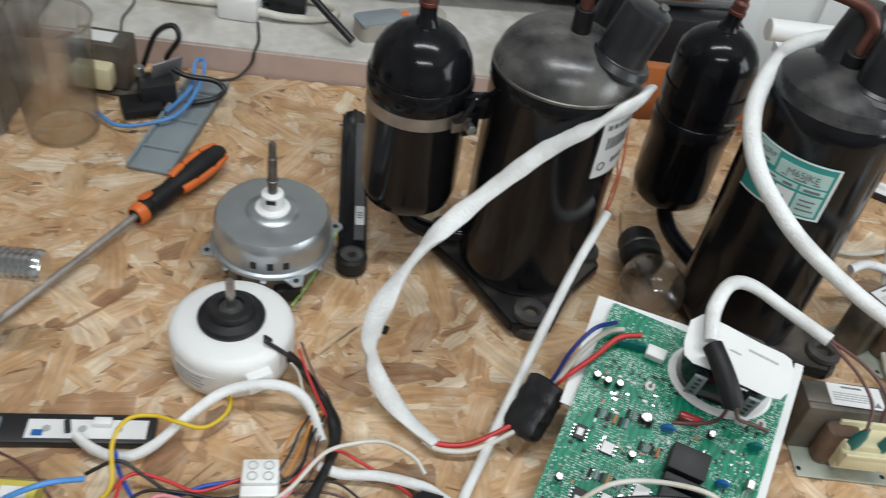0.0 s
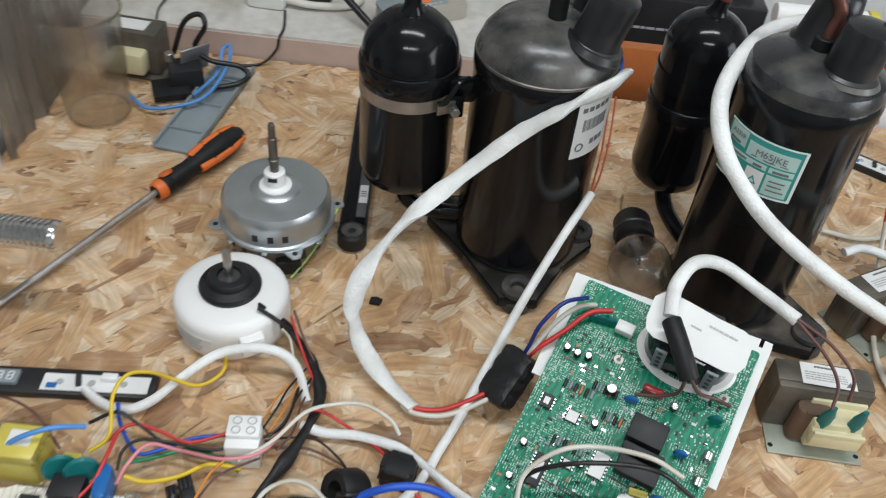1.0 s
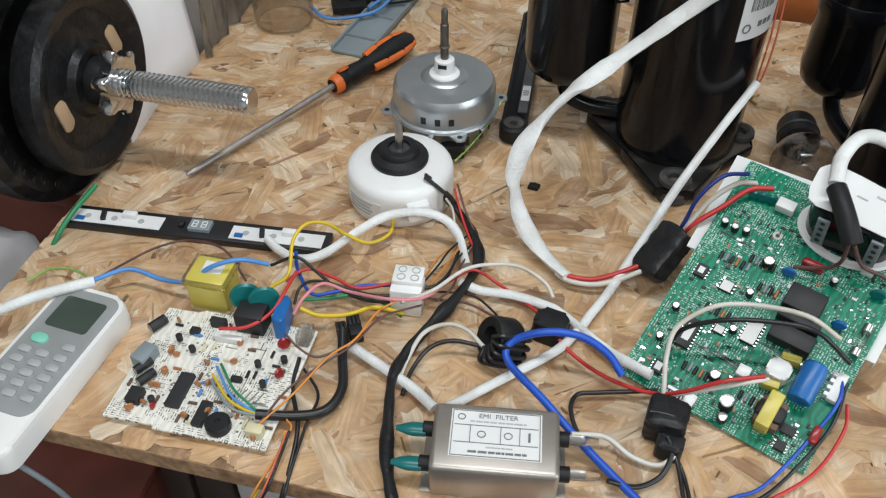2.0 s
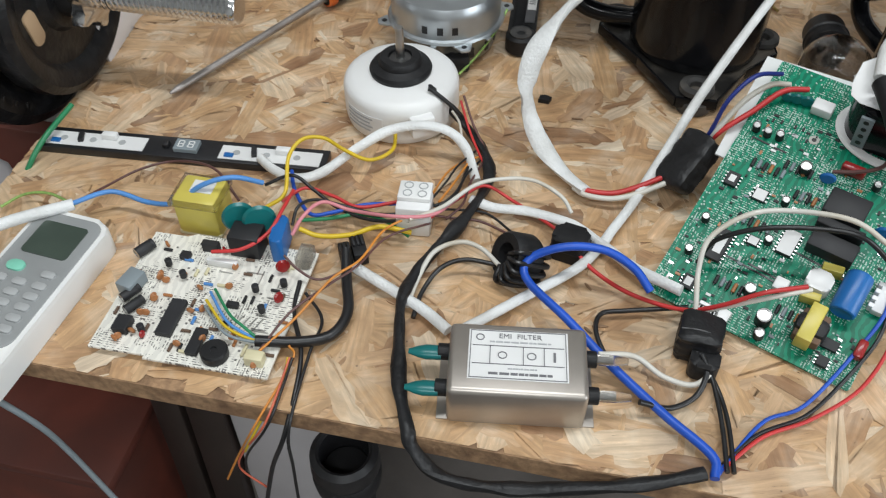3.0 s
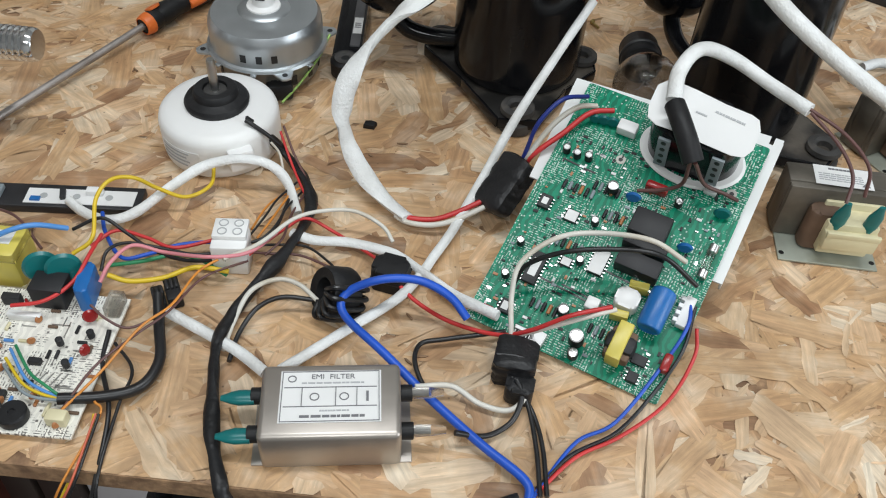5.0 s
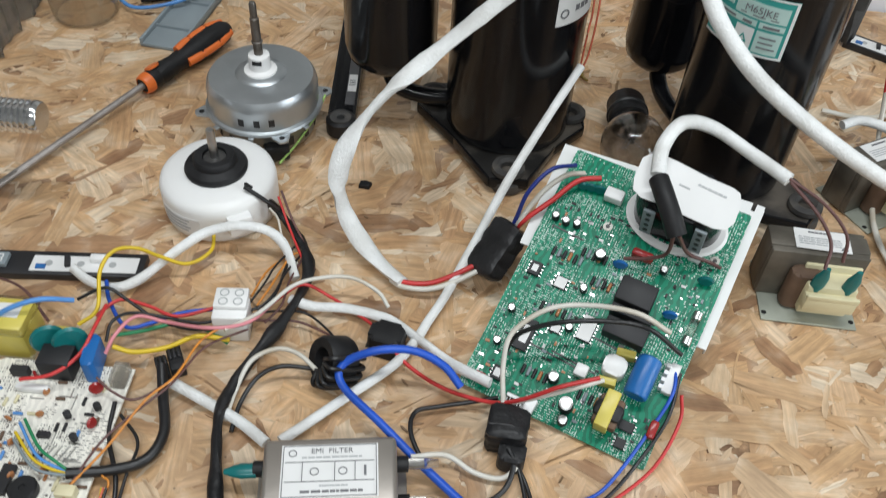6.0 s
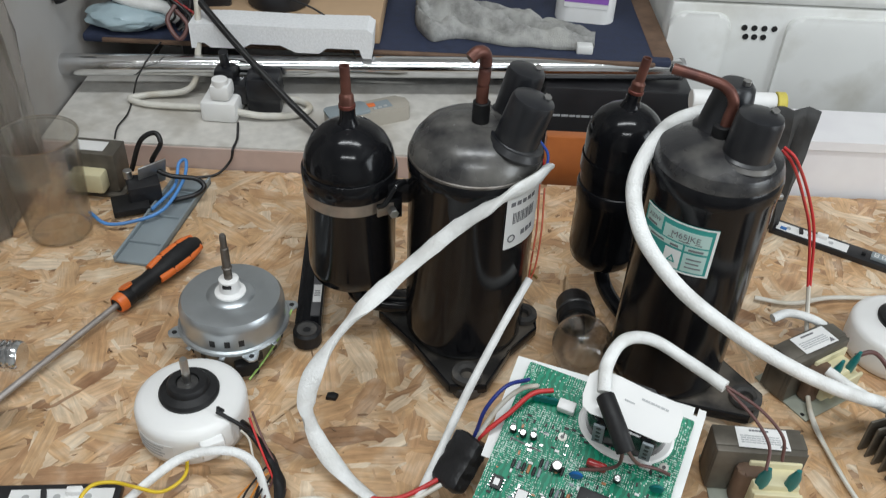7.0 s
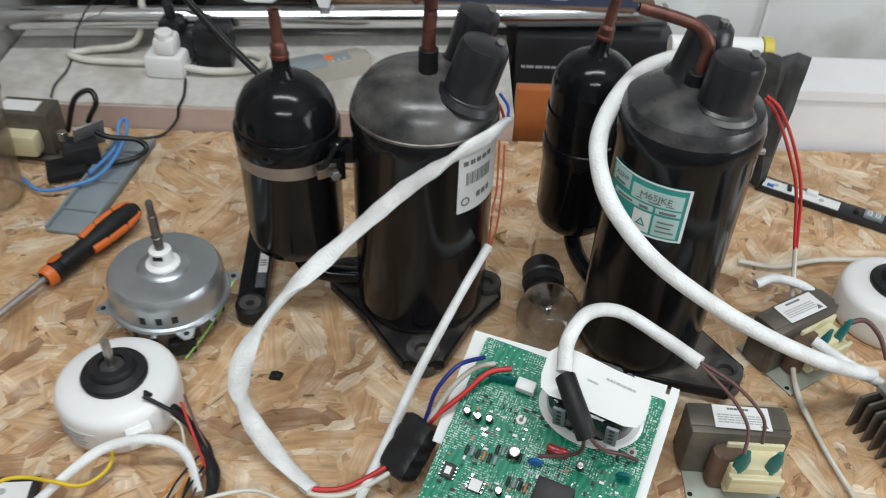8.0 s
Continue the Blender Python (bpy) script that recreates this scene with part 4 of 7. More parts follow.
# ---- screwdriver ----
def screwdriver():
    a, b = Vector((-0.278, 0.337, 0.006)), Vector((-0.136, 0.600, 0.017))
    d = (b - a).normalized()
    ob = empty("screwdriver", Matrix.Translation(a) @ d.to_track_quat("Z", "Y").to_matrix().to_4x4(), "long slotted screwdriver with black and orange handle", "screwdriver")
    L = (b - a).length
    part("blade", lathe([(0, 0), (0.0012, 0), (0.0028, 0.008), (0.0032, 0.02), (0.0032, L - 0.115), (0, L - 0.115)], 14), M_BLADE, ob, "dull brownish steel blade")
    h0 = L - 0.118
    part("collar", lathe([(0, h0), (0.007, h0), (0.0095, h0 + 0.006), (0.0098, h0 + 0.016), (0.0085, h0 + 0.019), (0, h0 + 0.019)], 28), M_RUBBER, ob, "black collar")
    part("collar_ring", lathe([(0.0072, h0 - 0.001), (0.0088, h0), (0.0098, h0 + 0.004), (0.0100, h0 + 0.008), (0.0090, h0 + 0.009)], 28), M_ORANGEGRIP, ob, "orange ring")
    part("handle", lathe([(0, h0 + 0.016), (0.0092, h0 + 0.018), (0.0105, h0 + 0.026), (0.0090, h0 + 0.040), (0.0105, h0 + 0.055), (0.0130, h0 + 0.072), (0.0135, h0 + 0.090), (0.0115, h0 + 0.107), (0.006, h0 + 0.115), (0, h0 + 0.1165)], 12), M_RUBBER, ob, "black rubber handle")
    for a in range(0, 360, 120):
        part("grip_inlay", sweep([(0.0090, 0, h0 + 0.050), (0.0105, 0, h0 + 0.062), (0.0112, 0, h0 + 0.080), (0.0105, 0, h0 + 0.096), (0.0072, 0, h0 + 0.110)], 0.0042, 10), M_ORANGEGRIP, ob, "orange grip inlay", pose(0, 0, 0, 0, 0, a + 60))
    part("collar_dot", rod(0.0072, 0.0022, 24), M_ORANGEGRIP, ob, "", pose(0, 0, h0 + 0.018, 0, 0, 60) @ pose(0.0086, 0, 0, 0, 90, 0))
    return ob


screwdriver()


# ---- filter box ----
def filter_box():
    ob = empty("line_filter", pose(0.0515, 0.1095, 0, 0, 0, 8.3), "brushed steel line filter box with a printed white label", "filter")
    part("case", box(0.0815, 0.0505, 0.034, 0.0035, seg=3), M_FILTER, ob, "brushed steel case")
    part("flange", box(0.094, 0.046, 0.0012, 0.0004), M_FILTER, ob, "")
    lab = part("label", box(0.0480, 0.0310, 0.0003), M_PAPER, ob, "white printed label", pose(0.000, 0.002, 0.0341) @ Matrix.Diagonal((1.22, 1.14, 1, 1)), smooth=False)
    lettering("printed_line", "EMI  FILTER", 0.0042, M_INK, lab, pose(0.001, 0.0115, 0.0006))
    part("print_bar", bars(0.030, 0.002, 1, 3), M_INKLIGHT, lab, "", pose(0.001, 0.0078, 0.0004), False)
    part("print_bar", bars(0.014, 0.0018, 1, 4), M_INKLIGHT, lab, "", pose(0.002, -0.0088, 0.0004), False)
    part("print_bar", bars(0.031, 0.0032, 1, 6), M_INK, lab, "", pose(0.001, -0.0120, 0.0004), False)
    for x, y, w, h in ((0, 0.0052, 0.044, 0.0004), (0, -0.0062, 0.044, 0.0004), (-0.0135, -0.0005, 0.0004, 0.0115), (0.0025, -0.0005, 0.0004, 0.0115), (0.0125, -0.0005, 0.0004, 0.0115), (0.0175, -0.0005, 0.0012, 0.006),
                       (0, 0.0148, 0.046, 0.0004), (0, -0.0148, 0.046, 0.0004), (-0.0230, 0, 0.0004, 0.030), (0.0230, 0, 0.0004, 0.030)):
        part("printed_rule", box(w, h, 0.0003), M_INK, lab, "", pose(x, y, 0.0004), False)
    for x, y, r in ((-0.0075, -0.0005, 0.0023), (0.0065, -0.0005, 0.0023), (-0.0185, 0.0105, 0.0021)):
        part("printed_ring", lathe([(r - 0.0005, 0), (r, 0), (r, 0.0003), (r - 0.0005, 0.0003), (r - 0.0005, 0)], 20), M_INK, lab, "", pose(x, y, 0.0004), False)
    for side in (-1, 1):
        for y in (-0.013, 0.013):
            part("terminal_boot", rod(0.0052, 0.009, 20), M_RUBBER, ob, "", pose(side * 0.0390, y, 0.019, 0, side * 90, 0))
    for y in (-0.013, 0.013):
        part("spade_insulator", lathe([(0.0018, 0), (0.0024, 0.002), (0.0040, 0.006), (0.0052, 0.011), (0.0050, 0.020), (0, 0.020)], 16), M_TEAL, ob, "teal plastic insulator", pose(-0.0660, y - 0.001, 0.019, 0, 90, 0) @ Matrix.Diagonal((0.65, 1, 1, 1)))
        part("spade_sleeve", lathe([(0, 0), (0.0030, 0), (0.0036, 0.003), (0.0034, 0.012), (0.0022, 0.020), (0, 0.020)], 16), M_FOIL, ob, "clear sleeve", pose(0.0470, y, 0.019, 0, 90, 0))
        part("spade", box(0.010, 0.005, 0.001), M_STEEL, ob, "", pose(0.053, y, 0.0185))
    return ob


filter_box()


# ---- green inverter board ----
PCB = Matrix(((0.9185, 0.3753, -0.1244, 0.1328), (-0.3946, 0.8503, -0.3482, 0.2015), (-0.0249, 0.3689, 0.9291, 0.0058), (0, 0, 0, 1)))


def elco(parent, name, m, r, h, sleeve, top):
    can = part(name, lathe([(0, 0), (r * 0.96, 0), (r, h * 0.05), (r, h * 0.12), (r * 0.93, h * 0.16), (r, h * 0.20), (r, h * 0.96), (r * 0.93, h)], 20), sleeve, parent, "", m)
    part("can_top", lathe([(r * 0.93, h), (r * 0.72, h + 0.0002), (r * 0.70, h - 0.0003), (0, h - 0.0003)], 20), top, can)


def green_board():
    ob = empty("circuit_board", PCB, "green inverter circuit board crowded with components, tilted on its heat sink", "circuit board")
    part("board", outline([(x + 0.0595, y + 0.1005) for x, y in rounded(0.137, 0.203, 0.002, 2)], 0.0016), M_GREENPCB, ob, "green solder-masked board with white print", pose(0, 0, -0.0016), False)
    plate = bmesh.new()
    outline([(-0.017, 0.115), (-0.003, 0.115), (-0.003, 0.190), (0.117, 0.1995), (0.117, 0.095), (0.1345, 0.095), (0.1345, 0.2155), (0.1285, 0.2155), (0.1285, 0.209), (0.1255, 0.209), (0.1255, 0.2155), (-0.021, 0.2055)], 0.0016, bm=plate)
    part("carrier_plate", plate, M_PLATE, ob, "white painted carrier plate", pose(0, 0, -0.0075), False)
    part("carrier_flange", box(0.0016, 0.118, 0.010, 0.0004), M_PLATE, ob, "", pose(0.1342, 0.154, -0.016))
    for x in (0.02, 0.06, 0.10):
        part("spacer", rod(0.003, 0.006, 12), M_PLATE, ob, "", pose(x, 0.19, -0.0075))
    sink = bmesh.new()
    box(0.092, 0.052, 0.006, bm=sink, m=pose(0.058, 0.150, -0.0137))
    for k in range(9):
        box(0.0018, 0.052, 0.024, bm=sink, m=pose(0.018 + k * 0.010, 0.150, -0.0365))
    part("heat_sink", sink, M_ALU, ob, "finned aluminium heat sink under the board", smooth=False)
    for x, y in ((0.0, 0.1416), (0.0085, 0.1408), (0.0168, 0.142), (0.0019, 0.0626), (0.0416, 0.0976), (0.0031, 0.0365), (0.0444, 0.0666), (0.0872, 0.1343)):
        elco(ob, "electrolytic_capacitor", pose(x, y, 0), 0.0028, 0.0075, M_CHIP, M_STEEL)
    for x, y, r, h in ((0.0422, 0.1259, 0.0040, 0.009), (0.0496, 0.0291, 0.0038, 0.009), (0.0653, 0.0148, 0.0050, 0.013), (0.0674, 0.0008 + 0.004, 0.0034, 0.009)):
        elco(ob, "electrolytic_capacitor", pose(x, y, 0), r, h, M_CHIP, M_STEEL)
    for x, y, w, d, h, lab in ((0.0037, 0.0978, 0.0085, 0.0105, 0.0035, 0.5), (0.025, 0.0957, 0.0095, 0.0095, 0.0018, 0.85), (0.0189, 0.0494, 0.010, 0.024, 0.0038, 0.55), (0.056, 0.0716, 0.0105, 0.019, 0.0035, 0.95),
                               (0.0134, 0.0160, 0.008, 0.010, 0.004, 0.6), (0.0359, 0.0629, 0.008, 0.007, 0.0015, 0.8), (0.1069, 0.0204, 0.010, 0.007, 0.003, 0), (0.1072, 0.0080, 0.007, 0.007, 0.004, 0)):
        chip = part("chip", box(w, d, h, 0.0004), M_CHIP, ob, "", pose(x, y, 0.0004), False)
        if lab:
            part("chip_label", box(w * lab, d * lab, 0.0002), M_PAPER, chip, "small white sticker", pose(0, 0, h), False)
        pins = bmesh.new()
        for k in range(max(3, int(d / 0.0025))):
            yy = -d / 2 + (k + 0.5) * d / max(3, int(d / 0.0025))
            for sx in (-1, 1):
                box(0.0018, 0.0008, 0.0012, bm=pins, m=pose(sx * (w / 2 + 0.0006), yy, 0))
        part("pin_row", pins, M_STEEL, chip, "", None, False)
    part("relay", box(0.026, 0.019, 0.017, 0.0012), M_CHIP, ob, "black relay", pose(0.0773, 0.106, 0))
    part("relay", box(0.030, 0.013, 0.013, 0.0012), M_CHIP, ob, "black relay", pose(0.081, 0.0785, 0))
    part("power_module", box(0.030, 0.006, 0.015, 0.0008), M_CHIP, ob, "", pose(0.080, 0.0910, 0))
    tr = part("switching_transformer", box(0.017, 0.021, 0.012, 0.002), M_BROWNEDGE, ob, "small transformer with yellow core tape", pose(0.0925, 0.0225, 0.001))
    part("core_tape", box(0.0095, 0.026, 0.019, 0.001), M_YELLOWTAPE, tr, "", pose(-0.001, 0, -0.0005))
    part("winding", box(0.020, 0.013, 0.015, 0.004), M_CHIP, tr, "", pose(0.0, 0, 0.0005))
    part("film_capacitor", lathe([(0, -0.0148), (0.0066, -0.0148), (0.0080, -0.0138), (0.0083, -0.012), (0.0083, 0.0125), (0.0078, 0.0140), (0.0066, 0.0146), (0.0060, 0.0142), (0, 0.0142)], 28), M_BLUECAP, ob, "blue film capacitor", pose(0.1038, 0.0535, 0.0105, 90))
    part("choke", outline(rounded(0.016, 0.014, 0.004), 0.011, 0.002), M_WHITEPLASTIC, ob, "white glued choke", pose(0.084, 0.0535, 0))
    part("core_tape", box(0.013, 0.005, 0.012, 0.0006), M_YELLOWTAPE, ob, "", pose(0.0875, 0.0645, 0, 0, 0, 10))
    part("core_tape", box(0.012, 0.005, 0.011, 0.0006), M_YELLOWTAPE, ob, "", pose(0.0835, 0.0415, 0, 0, 0, 10))
    part("plug_socket", box(0.014, 0.009, 0.009, 0.001), M_WHITEPLASTIC, ob, "white plug socket", pose(0.0326, 0.174, 0))
    part("plug_socket", box(0.007, 0.022, 0.007, 0.001), M_WHITEPLASTIC, ob, "white plug socket", pose(0.1210, 0.0625, 0))
    part("plug_socket", box(0.009, 0.013, 0.006, 0.001), M_WHITEPLASTIC, ob, "white plug socket", pose(0.0425, 0.0035, 0, 0, 0, -6))
    part("plug_socket", box(0.009, 0.009, 0.006, 0.001), M_WHITEPLASTIC, ob, "white plug socket", pose(0.0646, 0.042, 0))
    part("plug_socket", box(0.009, 0.006, 0.005, 0.001), M_WHITEPLASTIC, ob, "white plug socket", pose(0.103, 0.153, 0))
    part("plug_socket", box(0.008, 0.006, 0.005, 0.001), M_DARKRED, ob, "red plug socket", pose(0.0035, 0.0085, 0))
    for x, y, r in ((0.1031, 0.1043, 0.0055), (0.014, 0.1735, 0.0050), (0.0205, 0.1745, 0.0050), (0.008, 0.1725, 0.0045), (0.0575, 0.125, 0.0055), (0.116, 0.138, 0.0060)):
        part("varistor", lathe([(0, 0), (r * 0.8, 0.0003), (r, 0.0015), (r * 0.8, 0.0028), (0, 0.0031)], 20), M_TEAL if r != 0.0055 else M_BLUECAP, ob, "", pose(x, y + 0.0015, r * 0.95, 82, 0, 12))
    part("ceramic_capacitor", box(0.016, 0.006, 0.010, 0.002), M_DARKRED, ob, "dark red capacitor", pose(0.0696, 0.1378, 0))
    part("ceramic_capacitor", box(0.006, 0.013, 0.009, 0.002), M_DARKRED, ob, "red capacitor", pose(0.1229, 0.0250, 0))
    fuse = part("fuse", rod(0.0030, 0.026, 16), M_FOIL, ob, "glass fuse", pose(0.1204, 0.0885, 0.0045, -90, 0, 0))
    for z in (0.0, 0.020):
        part("fuse_cap", rod(0.0034, 0.006, 16), M_STEEL, fuse, "", pose(0, 0, z))
    for x, y, n in ((0.030, 0.128, 5), (0.010, 0.120, 6), (0.020, 0.078, 6), (0.045, 0.110, 4), (0.028, 0.030, 5), (0.070, 0.030, 4)):
        for k in range(n):
            res = part("resistor", rod(0.0013, 0.0065, 10), (M_CHIP, M_GREYPLASTIC, M_CHIP, M_TAN)[k % 4], ob, "", pose(x + k * 0.0042, y, 0.0014, 90, 0, 0))
            part("lead", sweep([(0, 0, -0.0015), (0, 0, 0.008)], 0.0003, 5), M_STEEL, res)
    # Flat black strips painted on the board as shade between its parts.
    for x, y, w in ((0.010, 0.1345, 0.026), (0.066, 0.068, 0.030), (0.050, 0.046, 0.034), (0.030, 0.0445, 0.040)):
        part("shadow_slot", box(w, 0.0012, 0.0004), M_BLACKWIRE, ob, "", pose(x + w / 2 - 0.010, y, 0.0002, 0, 0, -4), False)
    part("heat_tab", box(0.013, 0.003, 0.014, 0.0005), M_ALU, ob, "finned tab of a regulator", pose(0.0335, 0.0035, 0), False)
    for k in range(6):
        part("fin", box(0.0008, 0.004, 0.012, 0.0002), M_ALU, ob, "", pose(0.0285 + k * 0.002, 0.0005, 0.001), False)
    for k in range(4):
        part("plug_pin", box(0.0032, 0.003, 0.0075, 0.0004), M_WHITEPLASTIC, ob, "", pose(0.1165, 0.0545 + k * 0.0052, 0), False)
    rng = random.Random(12)
    for k in range(260):
        x, y = rng.uniform(-0.004, 0.122), rng.uniform(0.004, 0.160)
        w, d = rng.choice(((0.0018, 0.001), (0.001, 0.0018), (0.0026, 0.0014), (0.0035, 0.0018), (0.0016, 0.003)))
        part("chip_part", box(w, d, 0.0008), rng.choice((M_CHIP, M_CHIP, M_CHIP, M_TAN, M_STEEL, M_PAPER, M_GREYPLASTIC)), ob, "", pose(x, y, 0.0001), False)
    for x, y in ((0.0375, 0.1511), (0.0987, 0.1545 + 0.002), (0.1166, 0.1555 + 0.002)):
        part("screw_hole", lathe([(0.0016, 0.0002), (0.0036, 0.0002), (0.0036, 0.0004), (0.0016, 0.0004), (0.0016, 0.0002)], 20), M_DULLZINC, ob, "", pose(x, y, 0))
        part("hole", rod(0.0016, 0.0003, 14), M_BLACKWIRE, ob, "", pose(x, y, 0.0001))
    part("foam_ring", lathe([(0.027, 0), (0.035, 0), (0.036, 0.002), (0.034, 0.0035), (0.028, 0.003), (0.027, 0)], 40), M_WHITEPLASTIC, ob, "white glue ring", pose(0.0810, 0.1745, 0) @ Matrix.Diagonal((1.05, 0.72, 1, 1)))
    return ob


green_board()


def capacitor_block():
    ob = empty("capacitor_block", PCB @ pose(0.0805, 0.1770, 0.0022), "black capacitor block with torn white paper taped on top", "capacitor")
    part("body", outline(rounded(0.064, 0.040, 0.0195, 9), 0.041, 0.003), M_BLACKPAINT, ob, "glossy black body")
    for x in (-0.017, 0.020):
        strip = part("side_strip", box(0.0085, 0.0022, 0.034, 0.0005), M_GREYPLASTIC, ob, "grey strip with holes", pose(x, -0.0208, 0.003))
        for z in (0.006, 0.014, 0.022, 0.030):
            part("strip_hole", rod(0.0019, 0.0006, 12), M_BLACKWIRE, strip, "", pose(0, -0.0009, z, 90))
    sheet = bmesh.new()
    edge = [(-0.036, -0.004), (-0.033, -0.013), (-0.026, -0.0165), (-0.010, -0.016), (0.008, -0.0175), (0.026, -0.0185), (0.034, -0.0165), (0.0375, -0.009), (0.0370, 0.006), (0.0335, 0.0135), (0.028, 0.0155), (0.010, 0.0165), (-0.012, 0.0195), (-0.030, 0.0210), (-0.0365, 0.013)]
    vs = [sheet.verts.new((x, y, 0.0425)) for x, y in edge]
    sheet.faces.new(vs)
    lo = bmesh.ops.extrude_face_region(sheet, geom=sheet.faces[:])
    bmesh.ops.translate(sheet, verts=[v for v in lo["geom"] if isinstance(v, bmesh.types.BMVert)], vec=(0, 0, 0.0005))
    pap = part("paper", sheet, M_PAPER, ob, "torn white paper", smooth=False)
    part("pen_mark", bars(0.021, 0.0036, 1, 9), M_INKLIGHT, pap, "", pose(0.016, 0.0075, 0.0431, 0, 0, -5), False)
    part("pen_mark", bars(0.008, 0.0030, 1, 2), M_INKLIGHT, pap, "", pose(-0.002, 0.003, 0.0431, 0, 0, -5), False)
    return ob


capacitor_block()
shrink = [Vector(q) for q in ((0.247, 0.304, 0.1205), (0.250, 0.292, 0.1180), (0.2545, 0.280, 0.1120), (0.2600, 0.270, 0.1020))]
hsl = part("cable_sleeve", sweep(shrink, 0.0070, 18), M_RUBBER)
tagged(hsl, "black heat-shrink sleeve lying over the capacitor paper", "sleeve")


# ---- cream control board ----
def cream_board():
    ob = empty("circuit_board", pose(-0.1585, 0.135, 0.0, 0, 0, 0.5), "cream control circuit board with mixed components", "circuit board")
    part("board", outline([(-0.0600, -0.0525), (-0.022, -0.0520), (-0.022, -0.0545), (0.0600, -0.0535), (0.0600, 0.0530), (0.022, 0.0535), (-0.030, 0.0535), (-0.0360, 0.0500), (-0.0600, 0.0500)], 0.0016), M_WHITEPCB, ob, "cream board with black print", pose(0, 0, 0.0045), False)
    for x, y in ((-0.054, -0.046), (0.054, -0.046), (0.054, 0.046), (-0.05, 0.043)):
        part("standoff", rod(0.0025, 0.0045, 10), M_STEEL, ob, "", pose(x, y, 0))
    b = 0.0061
    tr = part("coil_transformer", box(0.032, 0.028, 0.034, 0.003), M_YELLOWTAPE, ob, "transformer wrapped in yellow tape", pose(-0.030, 0.071, 0.0))
    part("bobbin", box(0.036, 0.032, 0.0045, 0.001), M_FOIL, tr, "clear bobbin flange", pose(0, 0, 0.0285))
    part("coil_label", box(0.016, 0.012, 0.0006), M_PAPER, tr, "", pose(0.002, 0.002, 0.0342), False)
    part("bobbin", box(0.032, 0.028, 0.004, 0.001), M_CREAM, tr, "", pose(0, 0, 0.0))
    part("relay", box(0.022, 0.017, 0.019, 0.001), M_CHIP, ob, "black relay", pose(0.0115, 0.047, b))
    for dx in (-0.008, 0.007):
        part("varistor", lathe([(0, 0), (0.0100, 0.0004), (0.0118, 0.0024), (0.0100, 0.0046), (0, 0.0050)], 28), M_TEAL, ob, "teal disc varistor", pose(0.009 + dx, 0.061, b + 0.018, 78, 0, 28))
    part("film_capacitor", outline(rounded(0.009, 0.026, 0.003), 0.020, 0.002), M_BLUECAP, ob, "blue film capacitor", pose(0.0335, 0.0525, b, 0, 0, 6))
    part("film_capacitor", box(0.013, 0.010, 0.016, 0.0015), M_YELLOWTAPE, ob, "yellow film capacitor", pose(0.003, 0.072, 0.001))
    part("varistor", lathe([(0, 0), (0.0038, 0.0004), (0.005, 0.002), (0.0038, 0.0038), (0, 0.0042)], 20), M_DARKRED, ob, "red disc capacitor", pose(0.041, 0.033, b + 0.006, 75, 0, 30))
    part("varistor", lathe([(0, 0), (0.0030, 0.0004), (0.004, 0.002), (0.0030, 0.0034), (0, 0.0038)], 20), M_DARKRED, ob, "red disc capacitor", pose(0.046, 0.006, b + 0.005, 75, 0, 70))
    part("plug_socket", box(0.010, 0.016, 0.010, 0.001), M_FOIL, ob, "clear plug socket", pose(0.0535, 0.044, b))
    part("plug_socket", box(0.012, 0.008, 0.008, 0.001), M_CREAM, ob, "white plug socket", pose(0.049, -0.043, b))
    part("plug_socket", box(0.022, 0.0045, 0.006, 0.001), M_WHITEPLASTIC, ob, "white plug socket", pose(-0.001, 0.029, b))
    for x, y, a in ((-0.055, 0.036, 60), (-0.047, -0.003, 60), (-0.040, -0.012, 60)):
        elco(ob, "electrolytic_capacitor", pose(x, y, b + 0.004) @ pose(0, 0, 0, 90, 0, a - 90), 0.0040 if y > 0 else 0.0034, 0.014, M_CHIP, M_STEEL)
    part("plug_socket", box(0.012, 0.017, 0.010, 0.001), M_GREYPLASTIC, ob, "blue-grey plug socket", pose(-0.053, -0.001, b, 0, 0, -14))
    for x, y, w, d, h in ((-0.016, -0.022, 0.0105, 0.029, 0.004), (0.0075, -0.037, 0.008, 0.020, 0.004), (-0.044, -0.034, 0.010, 0.012, 0.006), (-0.029, 0.031, 0.007, 0.006, 0.004), (-0.014, 0.041, 0.012, 0.005, 0.008), (0.019, -0.004, 0.008, 0.004, 0.004)):
        part("chip", box(w, d, h, 0.0005), M_CHIP, ob, "", pose(x, y, b), False)
    part("buzzer", lathe([(0, 0), (0.0085, 0), (0.0088, 0.001), (0.0088, 0.006), (0.0078, 0.0072), (0.0022, 0.0072), (0.0018, 0.0062), (0, 0.0062)], 32), M_RUBBER, ob, "round black buzzer", pose(0.0225, -0.0435, b))
    for x, y in ((-0.030, -0.036), (-0.036, 0.020), (0.040, -0.006), (0.047, 0.018), (-0.022, 0.012), (0.030, 0.010)):
        part("transistor", lathe([(0, 0), (0.0024, 0), (0.0024, 0.005), (0.0018, 0.0056), (0, 0.0056)], 14), M_CHIP, ob, "", pose(x, y, b + 0.003))
        for dx in (-0.0012, 0.0, 0.0012):
            part("lead", sweep([(x + dx, y, b), (x + dx, y, b + 0.0035)], 0.0003, 5), M_STEEL, ob)
    rng = random.Random(4)
